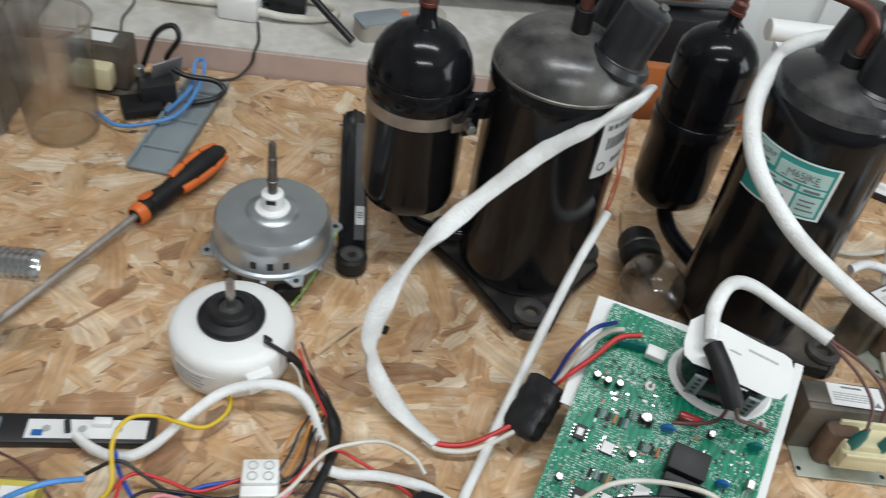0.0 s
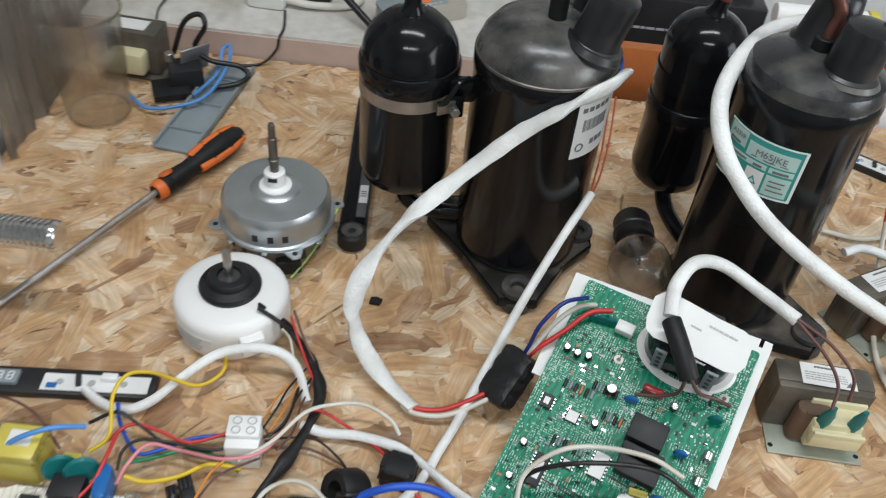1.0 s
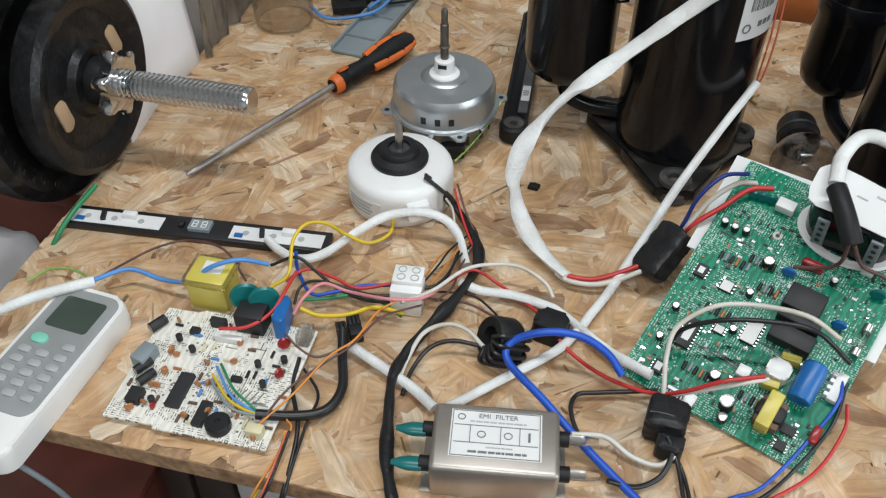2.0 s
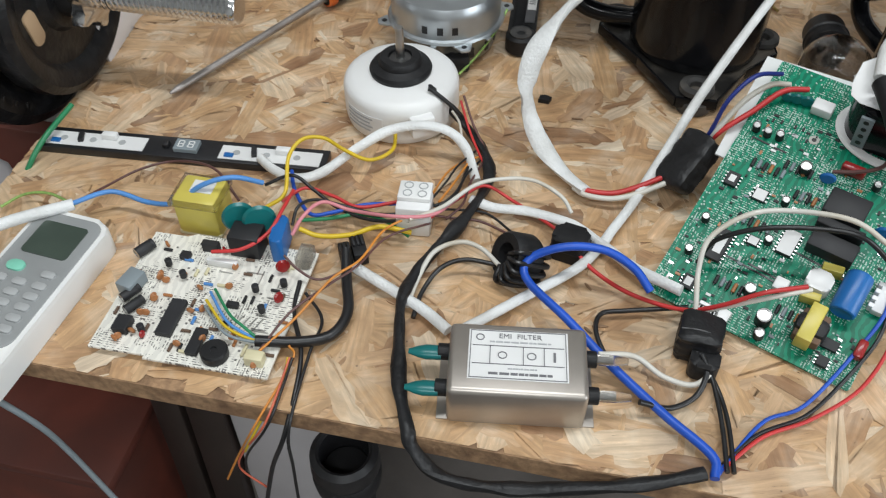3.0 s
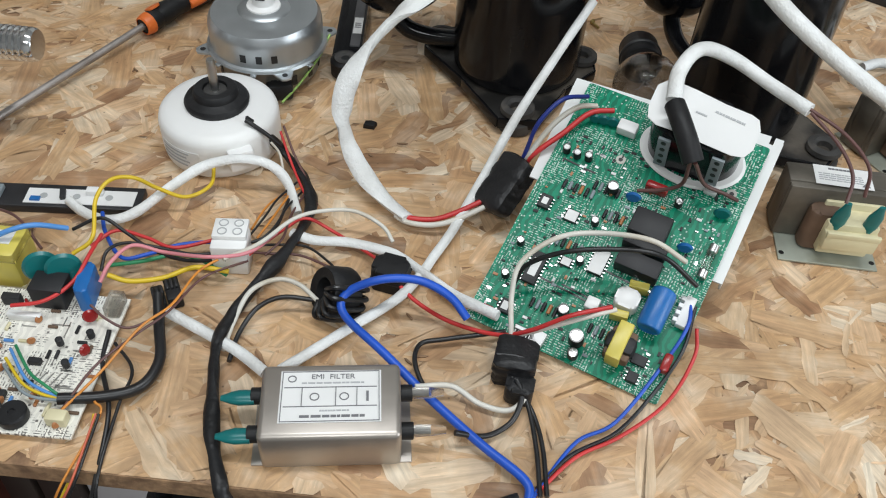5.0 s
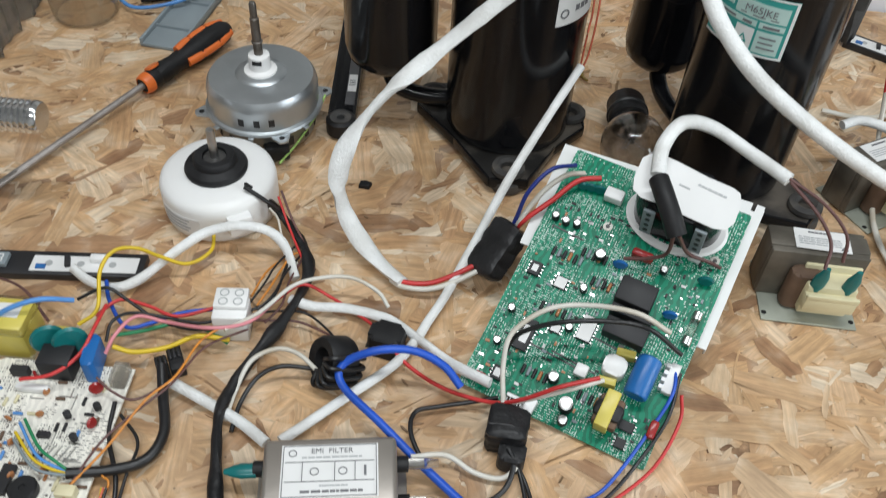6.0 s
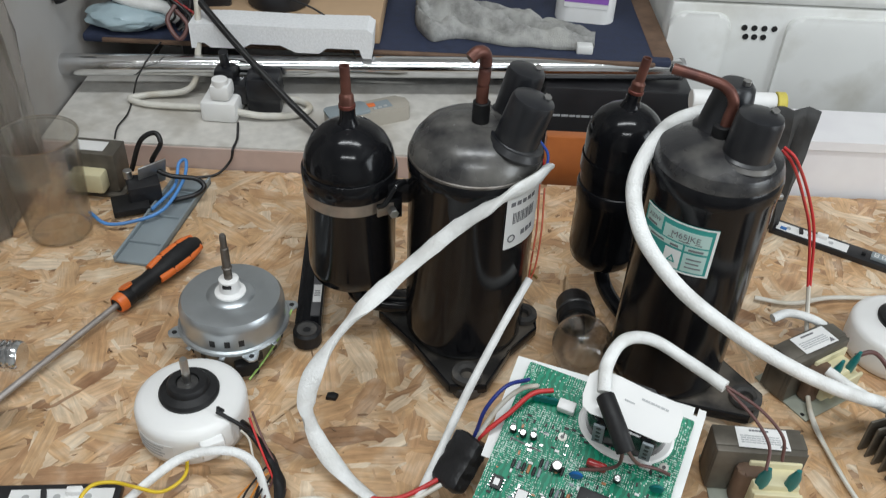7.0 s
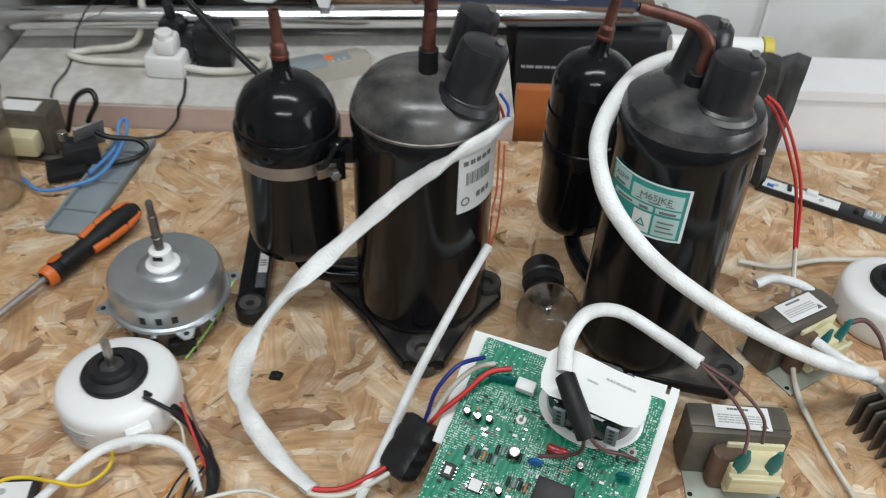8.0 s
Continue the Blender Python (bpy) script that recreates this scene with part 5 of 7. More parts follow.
    for k in range(24):
        x, y = rng.uniform(-0.055, 0.053), rng.uniform(-0.048, 0.04)
        part("ceramic_capacitor", lathe([(0, 0), (0.0022, 0.0003), (0.0028, 0.0012), (0.0022, 0.0021), (0, 0.0024)], 10), rng.choice((M_TAN, M_TAN, M_TAN, M_DARKRED)), ob, "", pose(x, y, b + 0.0030, 80, 0, rng.uniform(0, 180)))
    for k in range(40):
        x, y, a = rng.uniform(-0.055, 0.053), rng.uniform(-0.048, 0.042), rng.choice((0, 90))
        res = part("resistor", rod(0.0011, 0.006, 8), rng.choice((M_TAN, M_SKY, M_CREAM, M_BROWNEDGE, M_CHIP)), ob, "", pose(x, y, b + 0.0011, 90, 0, a))
    for k in range(12):
        part("jumper", box(0.0006, rng.uniform(0.006, 0.014), 0.0008), M_STEEL, ob, "", pose(0.005 + rng.uniform(-0.01, 0.04), rng.uniform(-0.03, 0.03), b, 0, 0, rng.choice((0, 0, 90))), False)
    for k in range(5):
        part("jumper", box(0.0007, 0.012, 0.0008), M_STEEL, ob, "", pose(0.022 + k * 0.0045, -0.016, b, 0, 0, -20), False)
    return ob


cream_board()


# ---- connector, chokes, small black boxes ----
con = empty("connector", pose(-0.0415, 0.2345, 0, 0, 0, 5), "white plastic plug connector with four round holes", "connector")
part("housing", box(0.0245, 0.021, 0.0265, 0.0015), M_WHITEPLASTIC, con)
part("top_step", box(0.0235, 0.018, 0.004, 0.001), M_WHITEPLASTIC, con, "", pose(0, 0.006, 0.0265))
for hx in (-0.005, 0.0055):
    for hy in (0.002, 0.010):
        part("socket_hole", lathe([(0.0026, 0), (0.0034, 0), (0.0034, 0.0005), (0.0026, 0.0005), (0.0026, -0.001), (0, -0.001)], 18), M_KEY, con, "", pose(hx, hy, 0.0304))

ring = empty("ferrite_ring", pose(0.037, 0.206, 0.0, 0, 0, 0), "black ferrite ring with wires wound through it", "ferrite ring")
part("core", lathe([(0.0085, -0.010), (0.0150, -0.011), (0.0165, -0.008), (0.0165, 0.008), (0.0150, 0.011), (0.0085, 0.010), (0.0085, -0.010)], 36), M_RUBBER, ring, "", pose(0, 0, 0.0155, 60, 0, -58))
for a in (-62, -40, -18, 4, 26, 48):
    part("wire_turn", sweep([pose(0, 0, 0.0155, 60, 0, -58) @ pose(0, 0, 0, 0, 0, a) @ Vector(q) for q in ((0.007, 0, -0.0125), (0.018, 0, -0.012), (0.0185, 0, 0.012), (0.007, 0, 0.0125))], 0.0018, 8), M_BLACKWIRE, ring, "")
def taped_lump(w, d, length, seed, bm=None):
    """A hand-taped block along z: squarish section, uneven wraps and pinched ends."""
    bm = bm or bmesh.new()
    n, seg, rings = 22, 28, []
    for i in range(n + 1):
        u = i / n
        pinch = 1.0 - 0.25 * max(0, (0.06 - u) / 0.06) ** 2 - 0.30 * max(0, (u - 0.93) / 0.07) ** 2
        wrap = 0.035 if (i // 3) % 2 else 0.0
        ring = []
        for k in range(seg):
            a = 2 * math.pi * k / seg
            ca, sa = math.cos(a), math.sin(a)
            r = (abs(ca) ** 8 + abs(sa) ** 8) ** -0.125
            q = Vector((ca * 2, sa * 2, u * 5 + seed))
            r *= pinch * (1 - wrap * (0.5 + 0.5 * math.sin(a + seed))) * (1 + 0.09 * noise.noise(q) + 0.03 * noise.noise(q * 4))
            ring.append(bm.verts.new((r * ca * w / 2, r * sa * d / 2, (u - 0.5) * length + 0.0012 * math.sin(a * 2 + seed))))
        rings.append(ring)
    for a, b in zip(rings, rings[1:]):
        for k in range(seg):
            bm.faces.new((a[k], a[(k + 1) % seg], b[(k + 1) % seg], b[k]))
    bm.faces.new(rings[0][::-1])
    bm.faces.new(rings[-1])
    return bm


sq = empty("ferrite_block", pose(0.0705, 0.231, 0, 0, 0, -12), "black snap-on ferrite block on white cable", "ferrite block")
part("body", outline(rounded(0.025, 0.020, 0.005), 0.019, 0.004), M_RUBBER, sq)
part("seam", box(0.0254, 0.0205, 0.0008), M_BLACKWIRE, sq, "", pose(0, 0, 0.009))
ch = empty("ferrite_choke", pose(0.159, 0.165, 0, 0, 0, -8), "black taped ferrite choke with leads", "ferrite choke")
part("body", taped_lump(0.027, 0.025, 0.024, 4.0), M_TAPE, ch, "", pose(0, 0, 0.012))
part("boot", outline(rounded(0.018, 0.018, 0.005), 0.013, 0.003), M_TAPE, ch, "", pose(0.006, -0.016, 0.002))
part("seam", sweep([(-0.012, -0.004, 0.0215), (0, -0.003, 0.0228), (0.012, -0.004, 0.0215)], 0.0012, 8), M_BLACKWIRE, ch)
sleeve_m = look((0.145, 0.311, 0.029), (0.164, 0.339, 0.050)) @ pose(0, 0, 0, 0, 0, 20)
tb = empty("taped_joint", sleeve_m, "black tape-wrapped cable joint beside the green board", "cable joint")
part("body", taped_lump(0.0285, 0.0195, 0.045, 1.0), M_TAPE, tb)
part("tape_end", box(0.014, 0.0008, 0.010, 0.0003, base=False), M_TAPE, tb, "", pose(0.002, -0.0103, 0.006, 0, 8, 0))
for cx, cy, s in ((-0.0735, 0.199, 1.0), (-0.0805, 0.191, 0.8)):
    pl = empty("wire_plug", pose(cx, cy, 0, 0, 0, 28), "small black wire plug", "plug", "black plugs")
    part("body", box(0.010 * s, 0.022 * s, 0.011, 0.0012), M_RUBBER, pl)
    for k in (-1, 0, 1):
        part("latch", box(0.0018, 0.009 * s, 0.0025, 0.0004), M_CHIP, pl, "", pose(k * 0.003, 0.002, 0.0105))


# ---- display strips ----
def display_strip(at, label, length=0.232):
    ob = empty("display_board", at, label, "display board", "display boards")
    part("bar", box(length, 0.024, 0.007, 0.001), M_BLACKBOX, ob, "black plastic bar")
    for x, w in ((-length * 0.5 + 0.046, 0.080), (length * 0.5 - 0.045, 0.080)):
        pl = part("sticker", box(w, 0.0155, 0.0005), M_PAPER, ob, "white printed circuit strip", pose(x, -0.001, 0.007), False)
        for k in range(3):
            part("led_pad", rod(0.0028, 0.0004, 14), M_KEY, pl, "", pose(-w / 2 + 0.013 + k * 0.024, 0, 0.0005))
        part("chip", box(0.004, 0.010, 0.003, 0.0003), M_CHIP, pl, "", pose(-w / 2 + 0.027, 0.001, 0.0005, 0, 0, 15), False)
        part("plug_socket", box(0.012, 0.006, 0.005, 0.0008), M_WHITEPLASTIC, pl, "", pose(w / 2 - 0.030, 0.004, 0.0005))
        part("chip_part", box(0.007, 0.004, 0.0015), M_BLUECAP, pl, "", pose(-w / 2 + 0.008, -0.004, 0.0005), False)
    d = part("digit_display", box(0.019, 0.0125, 0.004, 0.0006), M_GREYPLASTIC, ob, "grey two-digit display", pose(0.004, 0.0, 0.007), False)
    for dx in (-0.0042, 0.0038):
        bm = bmesh.new()
        for x, y, w, h in ((0, 0.0034, 0.004, 0.0008), (0, 0, 0.004, 0.0008), (0, -0.0034, 0.004, 0.0008), (-0.002, 0.0017, 0.0008, 0.003), (0.002, 0.0017, 0.0008, 0.003), (-0.002, -0.0017, 0.0008, 0.003), (0.002, -0.0017, 0.0008, 0.003)):
            box(w, h, 0.0003, bm=bm, m=pose(x, y, 0))
        part("digit", bm, M_PAPER, d, "", pose(dx, 0, 0.004), False)
    part("receiver", box(0.005, 0.006, 0.004, 0.001), M_CHIP, ob, "", pose(-0.013, 0.0, 0.007))
    return ob


display_strip(pose(-0.238, 0.273, 0, 0, 0, 4.5), "black display board with white stickers beside the cream board")
display_strip(pose(0.610, 0.635, 0, 0, 0, -31), "black display board with white stickers at the back of the bench")


# ---- transformers ----
def transformer(at, label):
    ob = empty("transformer", at, label, "transformer", "small mains transformers")
    part("base", box(0.072, 0.062, 0.0018, 0.0004), M_ZINCGREEN, ob, "passivated steel base plate", pose(0, 0.004, 0))
    for x in (-0.033, 0.033):
        part("screw_hole", rod(0.0020, 0.0006, 14), M_BLACKWIRE, ob, "", pose(x, -0.020, 0.0014))
    core = part("core", box(0.072, 0.028, 0.048, 0.0015), M_LAMINATE, ob, "dark laminated iron core", pose(-0.002, 0.014, 0.0018))
    for k in range(9):
        part("lamination", box(0.0728, 0.0011, 0.0472, 0.0002), M_LAMINATE, core, "", pose(0, -0.012 + k * 0.003, 0.0006), False)
    part("strap", box(0.0738, 0.017, 0.0496, 0.0015), M_LAMINATE, ob, "steel strap over the core", pose(-0.002, 0.014, 0.0018))
    lab = part("label", box(0.041, 0.021, 0.0003), M_PAPER, ob, "white printed rating label", pose(0.0, 0.0140, 0.0516, 0, 0, -2), False)
    part("print_bar", bars(0.016, 0.004, 1, 5), M_INK, lab, "", pose(-0.002, 0.0072, 0.0003), False)
    part("print_bar", bars(0.032, 0.009, 4, 8), M_INKLIGHT, lab, "", pose(-0.002, -0.002, 0.0003), False)
    part("print_mark", outline([(-0.003, -0.0025), (0.003, -0.0025), (0.001, 0.0025)], 0.0003), M_INK, lab, "", pose(0.015, -0.006, 0.0003), False)
    part("bobbin", box(0.037, 0.020, 0.030, 0.002), M_CREAM, ob, "cream plastic bobbin", pose(0.008, -0.010, 0.006))
    part("bobbin_flange", box(0.042, 0.003, 0.038, 0.001), M_CREAM, ob, "", pose(0.010, -0.0015, 0.004))
    part("winding", outline(rounded(0.024, 0.016, 0.006), 0.034, 0.004), M_BROWNEDGE, ob, "brown varnished winding", pose(-0.009, -0.006, 0.004))
    part("terminal_shelf", box(0.038, 0.011, 0.014, 0.0015), M_CREAM, ob, "", pose(0.008, -0.021, 0.016))
    part("shelf_lip", box(0.038, 0.003, 0.005, 0.0008), M_CREAM, ob, "", pose(0.008, -0.0255, 0.028))
    for x in (-0.004, 0.0190):
        t = part("spade_insulator", lathe([(0, 0.026), (0.0022, 0.026), (0.0030, 0.022), (0.0052, 0.015), (0.0056, 0.0), (0, 0)], 14), M_TEAL, ob, "teal plastic insulator", pose(x, -0.0165, 0.031, 8, 0, 0) @ Matrix.Diagonal((1, 0.65, 1, 1)))
        part("terminal_pin", box(0.005, 0.001, 0.008), M_STEEL, t, "", pose(0, 0, -0.007), False)
    return ob


transformer(pose(0.3875, 0.316, 0, 0, 0, -2), "laminated transformer with cream bobbin and teal spade connectors")
transformer(pose(0.475, 0.437, 0, 0, 0, 31.5), "laminated transformer with white leads on the bench")
cable("wire", [(0.468, 0.412, 0.05), (0.484, 0.398, 0.046), (0.505, 0.392, 0.036), (0.520, 0.386, 0.03)], 0.0045, M_SLEEVE, "short white sleeved lead of the transformer", 0.1)
cable("wire", [(0.500, 0.432, 0.05), (0.515, 0.432, 0.055), (0.528, 0.424, 0.045), (0.535, 0.412, 0.03)], 0.0022, M_BROWN, "brown lead of the transformer")
cable("cable", [(0.438, 0.478, 0.050), (0.455, 0.484, 0.052), (0.478, 0.478, 0.050), (0.498, 0.470, 0.040)], 0.0042, M_SLEEVE, "white sleeved lead behind the transformer", 0.1)
sink2 = empty("heat_sink", pose(0.535, 0.345, 0, 0, 0, 20), "dark finned aluminium heat sink", "heat sink")
part("base", box(0.05, 0.075, 0.006, 0.001), M_ALU, sink2, "", pose(0.012, 0, 0.034))
for k in range(9):
    part("fin", box(0.060, 0.0022, 0.036, 0.0006), M_LAMINATE, sink2, "", pose(0, -0.034 + k * 0.0085, 0), False)


# ---- glass bulb ----
bulb = empty("light_bulb", look((0.2585, 0.449, 0.029), (0.2575, 0.522, 0.022)), "clear glass bulb with a black cap lying on the bench", "bulb")
part("glass", lathe([(0, 0.0285), (0.010, 0.0268), (0.0195, 0.021), (0.0265, 0.010), (0.0288, -0.001), (0.0270, -0.013), (0.0215, -0.024), (0.0165, -0.033), (0.0155, -0.040), (0.0147, -0.040), (0.0157, -0.033), (0.0207, -0.024), (0.0262, -0.013), (0.0280, -0.001), (0.0257, 0.010), (0.0188, 0.0205), (0.0096, 0.0260), (0, 0.0277)], 40), M_GLASS, bulb, "clear dusty glass")
part("cap", lathe([(0, -0.038), (0.0175, -0.038), (0.0185, -0.041), (0.0180, -0.046), (0.0175, -0.070), (0.0160, -0.073), (0.0130, -0.074), (0, -0.074)], 32), M_RUBBER, bulb, "black bakelite cap")
part("cap_ridge", lathe([(0.0178, -0.050), (0.0190, -0.051), (0.0190, -0.053), (0.0178, -0.054)], 32), M_CAPBLACK, bulb)
part("filament_stem", lathe([(0, -0.036), (0.007, -0.036), (0.004, -0.024), (0.0022, -0.008), (0, -0.006)], 16), M_FOIL, bulb, "glass filament stem")
for sx in (-1, 1):
    part("support_wire", sweep([(0.001 * sx, 0, -0.010), (0.006 * sx, 0, 0.0), (0.010 * sx, 0, 0.004)], 0.0004, 6), M_STEEL, bulb)


# ---- remote control ----
rm = empty("remote_control", pose(-0.2765, 0.102, 0.0, 0, 0, -5), "white and grey air conditioner remote overhanging the bench edge", "remote control")
part("shell", outline(rounded(0.058, 0.148, 0.012), 0.021, 0.004), M_WHITEPLASTIC, rm, "white plastic shell")
part("face", outline(rounded(0.051, 0.112, 0.010), 0.0012, 0.0004), M_REMOTEGREY, rm, "grey face panel", pose(0, 0.014, 0.0208))
part("display", outline(rounded(0.035, 0.030, 0.003), 0.0008), M_LCD, rm, "dark liquid crystal display", pose(0, 0.047, 0.0219))
part("power_key", outline(rounded(0.013, 0.0085, 0.004), 0.0018, 0.0005), M_MINT, rm, "mint green key", pose(-0.011, 0.0195, 0.0219))
for ky in (0.018, 0.008, -0.001, -0.010, -0.019, -0.028):
    for kx in (-0.015, 0.0, 0.015):
        if ky < 0.015 or kx > 0.01:
            part("key", outline(rounded(0.010, 0.0055, 0.002), 0.0016, 0.0004), M_KEY, rm, "", pose(kx, ky, 0.0219))
part("logo_bar", box(0.012, 0.003, 0.0003), M_KEY, rm, "", pose(0.008, -0.060, 0.0211), False)
cable("cable", [(-0.285, 0.045, -0.002), (-0.262, 0.052, -0.05), (-0.258, 0.06, -0.10), (-0.235, 0.055, -0.16)], 0.0022, M_GREYPLASTIC, "grey flex hanging below the bench edge")
cable("cable", [(-0.378, 0.20, -0.06), (-0.355, 0.225, -0.01), (-0.345, 0.25, 0.012), (-0.338, 0.29, 0.02)], 0.0022, M_GREEN, "green wire rising beside the display board")


# ---- barbell ----
bar_m = pose(-0.364, 0.352, 0.086, 0, 90, 0)
db = empty("dumbbell", bar_m, "black cast iron dumbbell with threaded chrome bar", "dumbbell")
plate_profile = [(0.015, -0.010), (0.030, -0.012), (0.034, -0.008), (0.060, -0.006), (0.066, -0.011), (0.078, -0.013), (0.0845, -0.009), (0.0855, 0), (0.0845, 0.009), (0.078, 0.013), (0.066, 0.011), (0.060, 0.005), (0.034, 0.006), (0.030, 0.012), (0.015, 0.012), (0.015, -0.010)]
part("small_plate", lathe(plate_profile, 64), M_IRON, db, "small black weight plate")
part("large_plate", lathe([(r * 1.34, z * 1.5 - 0.036) for r, z in plate_profile], 64), M_IRON, db, "large black weight plate")
for a in (105, 280):
    part("hand_slot", outline(rounded(0.014, 0.030, 0.005), 0.004, 0.001), M_CARD, db, "", pose(0, 0, 0, 0, 0, a) @ pose(0.047, 0, 0.003))
for k in range(26):
    a = radians(k * 9 - 110)
    if k % 9 > 1:
        part("embossed_mark", box(0.008, 0.003, 0.0025, 0.0005), M_IRON, db, "", pose(0, 0, -0.020, 0, 0, k * 9 - 110) @ pose(0.098, 0, 0))
prof = [(0, -0.07), (0.0125, -0.07), (0.0125, 0.018)]
z = 0.03
while z < 0.152:
    prof += [(0.0108, z), (0.0108, z + 0.0012), (0.0128, z + 0.0022), (0.0128, z + 0.0034)]
    z += 0.0046
part("bar", lathe(prof + [(0.0120, 0.156), (0.011, 0.157), (0, 0.157)], 32), M_CHROME, db, "threaded chrome bar")
star = []
for k in range(48):
    a = 2 * math.pi * k / 48
    r = 0.0255 + 0.0055 * math.cos(6 * a)
    star.append((r * math.cos(a), r * math.sin(a)))
part("star_nut", outline(star, 0.011, 0.002), M_CHROME, db, "chrome star nut", pose(0, 0, 0.026))
part("washer", lathe([(0.0128, 0.012), (0.021, 0.012), (0.022, 0.015), (0.020, 0.025), (0.0128, 0.026)], 32), M_RUBBER, db, "black rubber washer")


# ---- bar behind the accumulator ----
hd = empty("rubber_foot_bar", pose(-0.001, 0.463, 0, 0, 0, 4), "black bar with a grey strip, paper sticker and round rubber foot", "bar")
part("bar", outline([(x, y + 0.117) for x, y in rounded(0.025, 0.232, 0.0115, 6)], 0.014, 0.004), M_BLACKPAINT, hd, "", pose(0, 0, 0.002))
part("edge_strip", box(0.009, 0.180, 0.002, 0.0006), M_ALUDULL, hd, "dull grey strip", pose(0.006, 0.116, 0.0155))
stk = part("sticker", box(0.008, 0.026, 0.0004), M_PAPER, hd, "small white sticker", pose(0.0065, 0.058, 0.0176), False)
part("print_bar", bars(0.006, 0.010, 3, 31), M_INK, stk, "", pose(0, 0, 0.0004), False)
part("foot", rod(0.0135, 0.019, 28, 0.003), M_RUBBER, hd, "", pose(0, 0.006, 0))
part("grommet", lathe([(0.0045, 0.0185), (0.0095, 0.0190), (0.0095, 0.0200), (0.0045, 0.0200), (0.0035, 0.0188), (0, 0.0188)], 24), M_GREYRUBBER, hd, "", pose(0, 0.004, 0))


# ---- small dark crumb ----
crumb = part("rubber_crumb", outline([(-0.005, -0.003), (0.004, -0.004), (0.006, 0.002), (0.001, 0.004), (-0.004, 0.003)], 0.004, 0.001), M_RUBBER, at=pose(0.030, 0.400, 0))
tagged(crumb, "small black rubber crumb on the strand board", "crumb")


screw = empty("screw", pose(0.222, 0.587, 0, 0, 0, 35), "small brass screw lying on the strand board", "screw")
part("shank", rod(0.0014, 0.009, 10), M_BRASS, screw, "", pose(0, 0, 0.0022, 90, 0, 0))
part("head", lathe([(0, 0), (0.0030, 0), (0.0030, 0.0010), (0.0018, 0.0022), (0, 0.0022)], 14), M_BRASS, screw, "", pose(0, 0.0016, 0.0030, 90, 0, 0))
rng = random.Random(77)
for k in range(26):
    x, y = rng.uniform(-0.20, 0.34), rng.uniform(0.13, 0.46)
    length, turn = rng.uniform(0.004, 0.011), rng.uniform(0, 180)
    chip = part("wood_splinter", outline([(-length / 2, -0.0006), (length * 0.3, -0.0009), (length / 2, 0.0), (length * 0.2, 0.0008), (-length / 2, 0.0005)], 0.0008), M_SPLINTER, at=pose(x, y, 0.0004, 0, 0, turn), smooth=False)
    tagged(chip, "tiny loose wood splinter lying on the strand board", "splinter", "loose splinters")


# ---- salvaged parts in the corner ----
plate = empty("grey_bracket", pose(-0.190, 0.655, 0, 0, 0, -8), "grey moulded plastic bracket lying on the bench", "bracket")
part("tray", box(0.044, 0.165, 0.004, 0.001), M_GREYPLASTIC, plate)
for x in (-0.0205, 0.0205):
    part("rim", box(0.003, 0.165, 0.009, 0.0008), M_GREYPLASTIC, plate, "", pose(x, 0, 0))
for y in (-0.05, 0.0, 0.05):
    part("rib", box(0.040, 0.002, 0.007, 0.0005), M_GREYPLASTIC, plate, "", pose(0, y, 0))
t3 = empty("transformer", pose(-0.283, 0.712, 0, 0, 0, -4), "old laminated transformer with varnished coil in the corner", "transformer")
part("core", box(0.058, 0.034, 0.050, 0.0015), M_LAMINATE, t3, "dark laminated core", pose(0, 0.008, 0.004))
part("coil", box(0.040, 0.020, 0.026, 0.004), M_CREAM, t3, "varnished paper coil", pose(-0.002, -0.016, 0.010))
part("label", box(0.040, 0.020, 0.0004), M_PAPER, t3, "white label", pose(-0.006, 0.008, 0.0541), False)
part("base", box(0.070, 0.040, 0.003, 0.0005), M_LAMINATE, t3, "", pose(0, 0.004, 0))
rl = empty("salvaged_relay", pose(-0.222, 0.690, 0.004, 0, 0, 24), "salvaged metal relay with black parts", "relay")
part("block", box(0.036, 0.030, 0.026, 0.002), M_BLACKBOX, rl)
part("metal_plate", box(0.034, 0.0022, 0.036, 0.0005), M_ALU, rl, "bare metal plate", pose(0.010, 0.012, 0.010, 18, 0, 20))
part("tray", box(0.040, 0.034, 0.008, 0.001), M_RUBBER, rl, "", pose(-0.018, -0.012, 0.0))
part("terminal", rod(0.005, 0.010, 14), M_STEEL, rl, "", pose(-0.014, 0.010, 0.026))
cup = empty("plastic_cup", pose(-0.297, 0.628, 0), "clear plastic cup standing upside down by the wall", "cup")
part("wall", lathe([(0.0330, 0.0), (0.0330, 0.0008), (0.0400, 0.118), (0.0415, 0.120), (0.0415, 0.122), (0.0392, 0.118), (0.0322, 0.0016), (0, 0.0016)], 40), M_CUP, cup)
part("rim", lathe([(0.0398, 0.1185), (0.0420, 0.1190), (0.0426, 0.1205), (0.0420, 0.1222), (0.0398, 0.1226)], 40), M_CUP, cup, "rolled rim")
part("foot_ring", lathe([(0.0290, 0.0020), (0.0315, 0.0024), (0.0300, 0.0042), (0.0280, 0.0030)], 40), M_CUP, cup, "moulded ring in the bottom")
sheet = bmesh.new()
nx, nz = 40, 24
grid = [[sheet.verts.new((-0.350 + 0.012 * noise.noise(Vector((i * 0.35, k * 0.12, 3))) + 0.004 * noise.noise(Vector((i * 1.3, k * 0.5, 9))), 0.53 + 0.21 * i / nx, 0.002 + 0.55 * k / nz)) for k in range(nz + 1)] for i in range(nx + 1)]
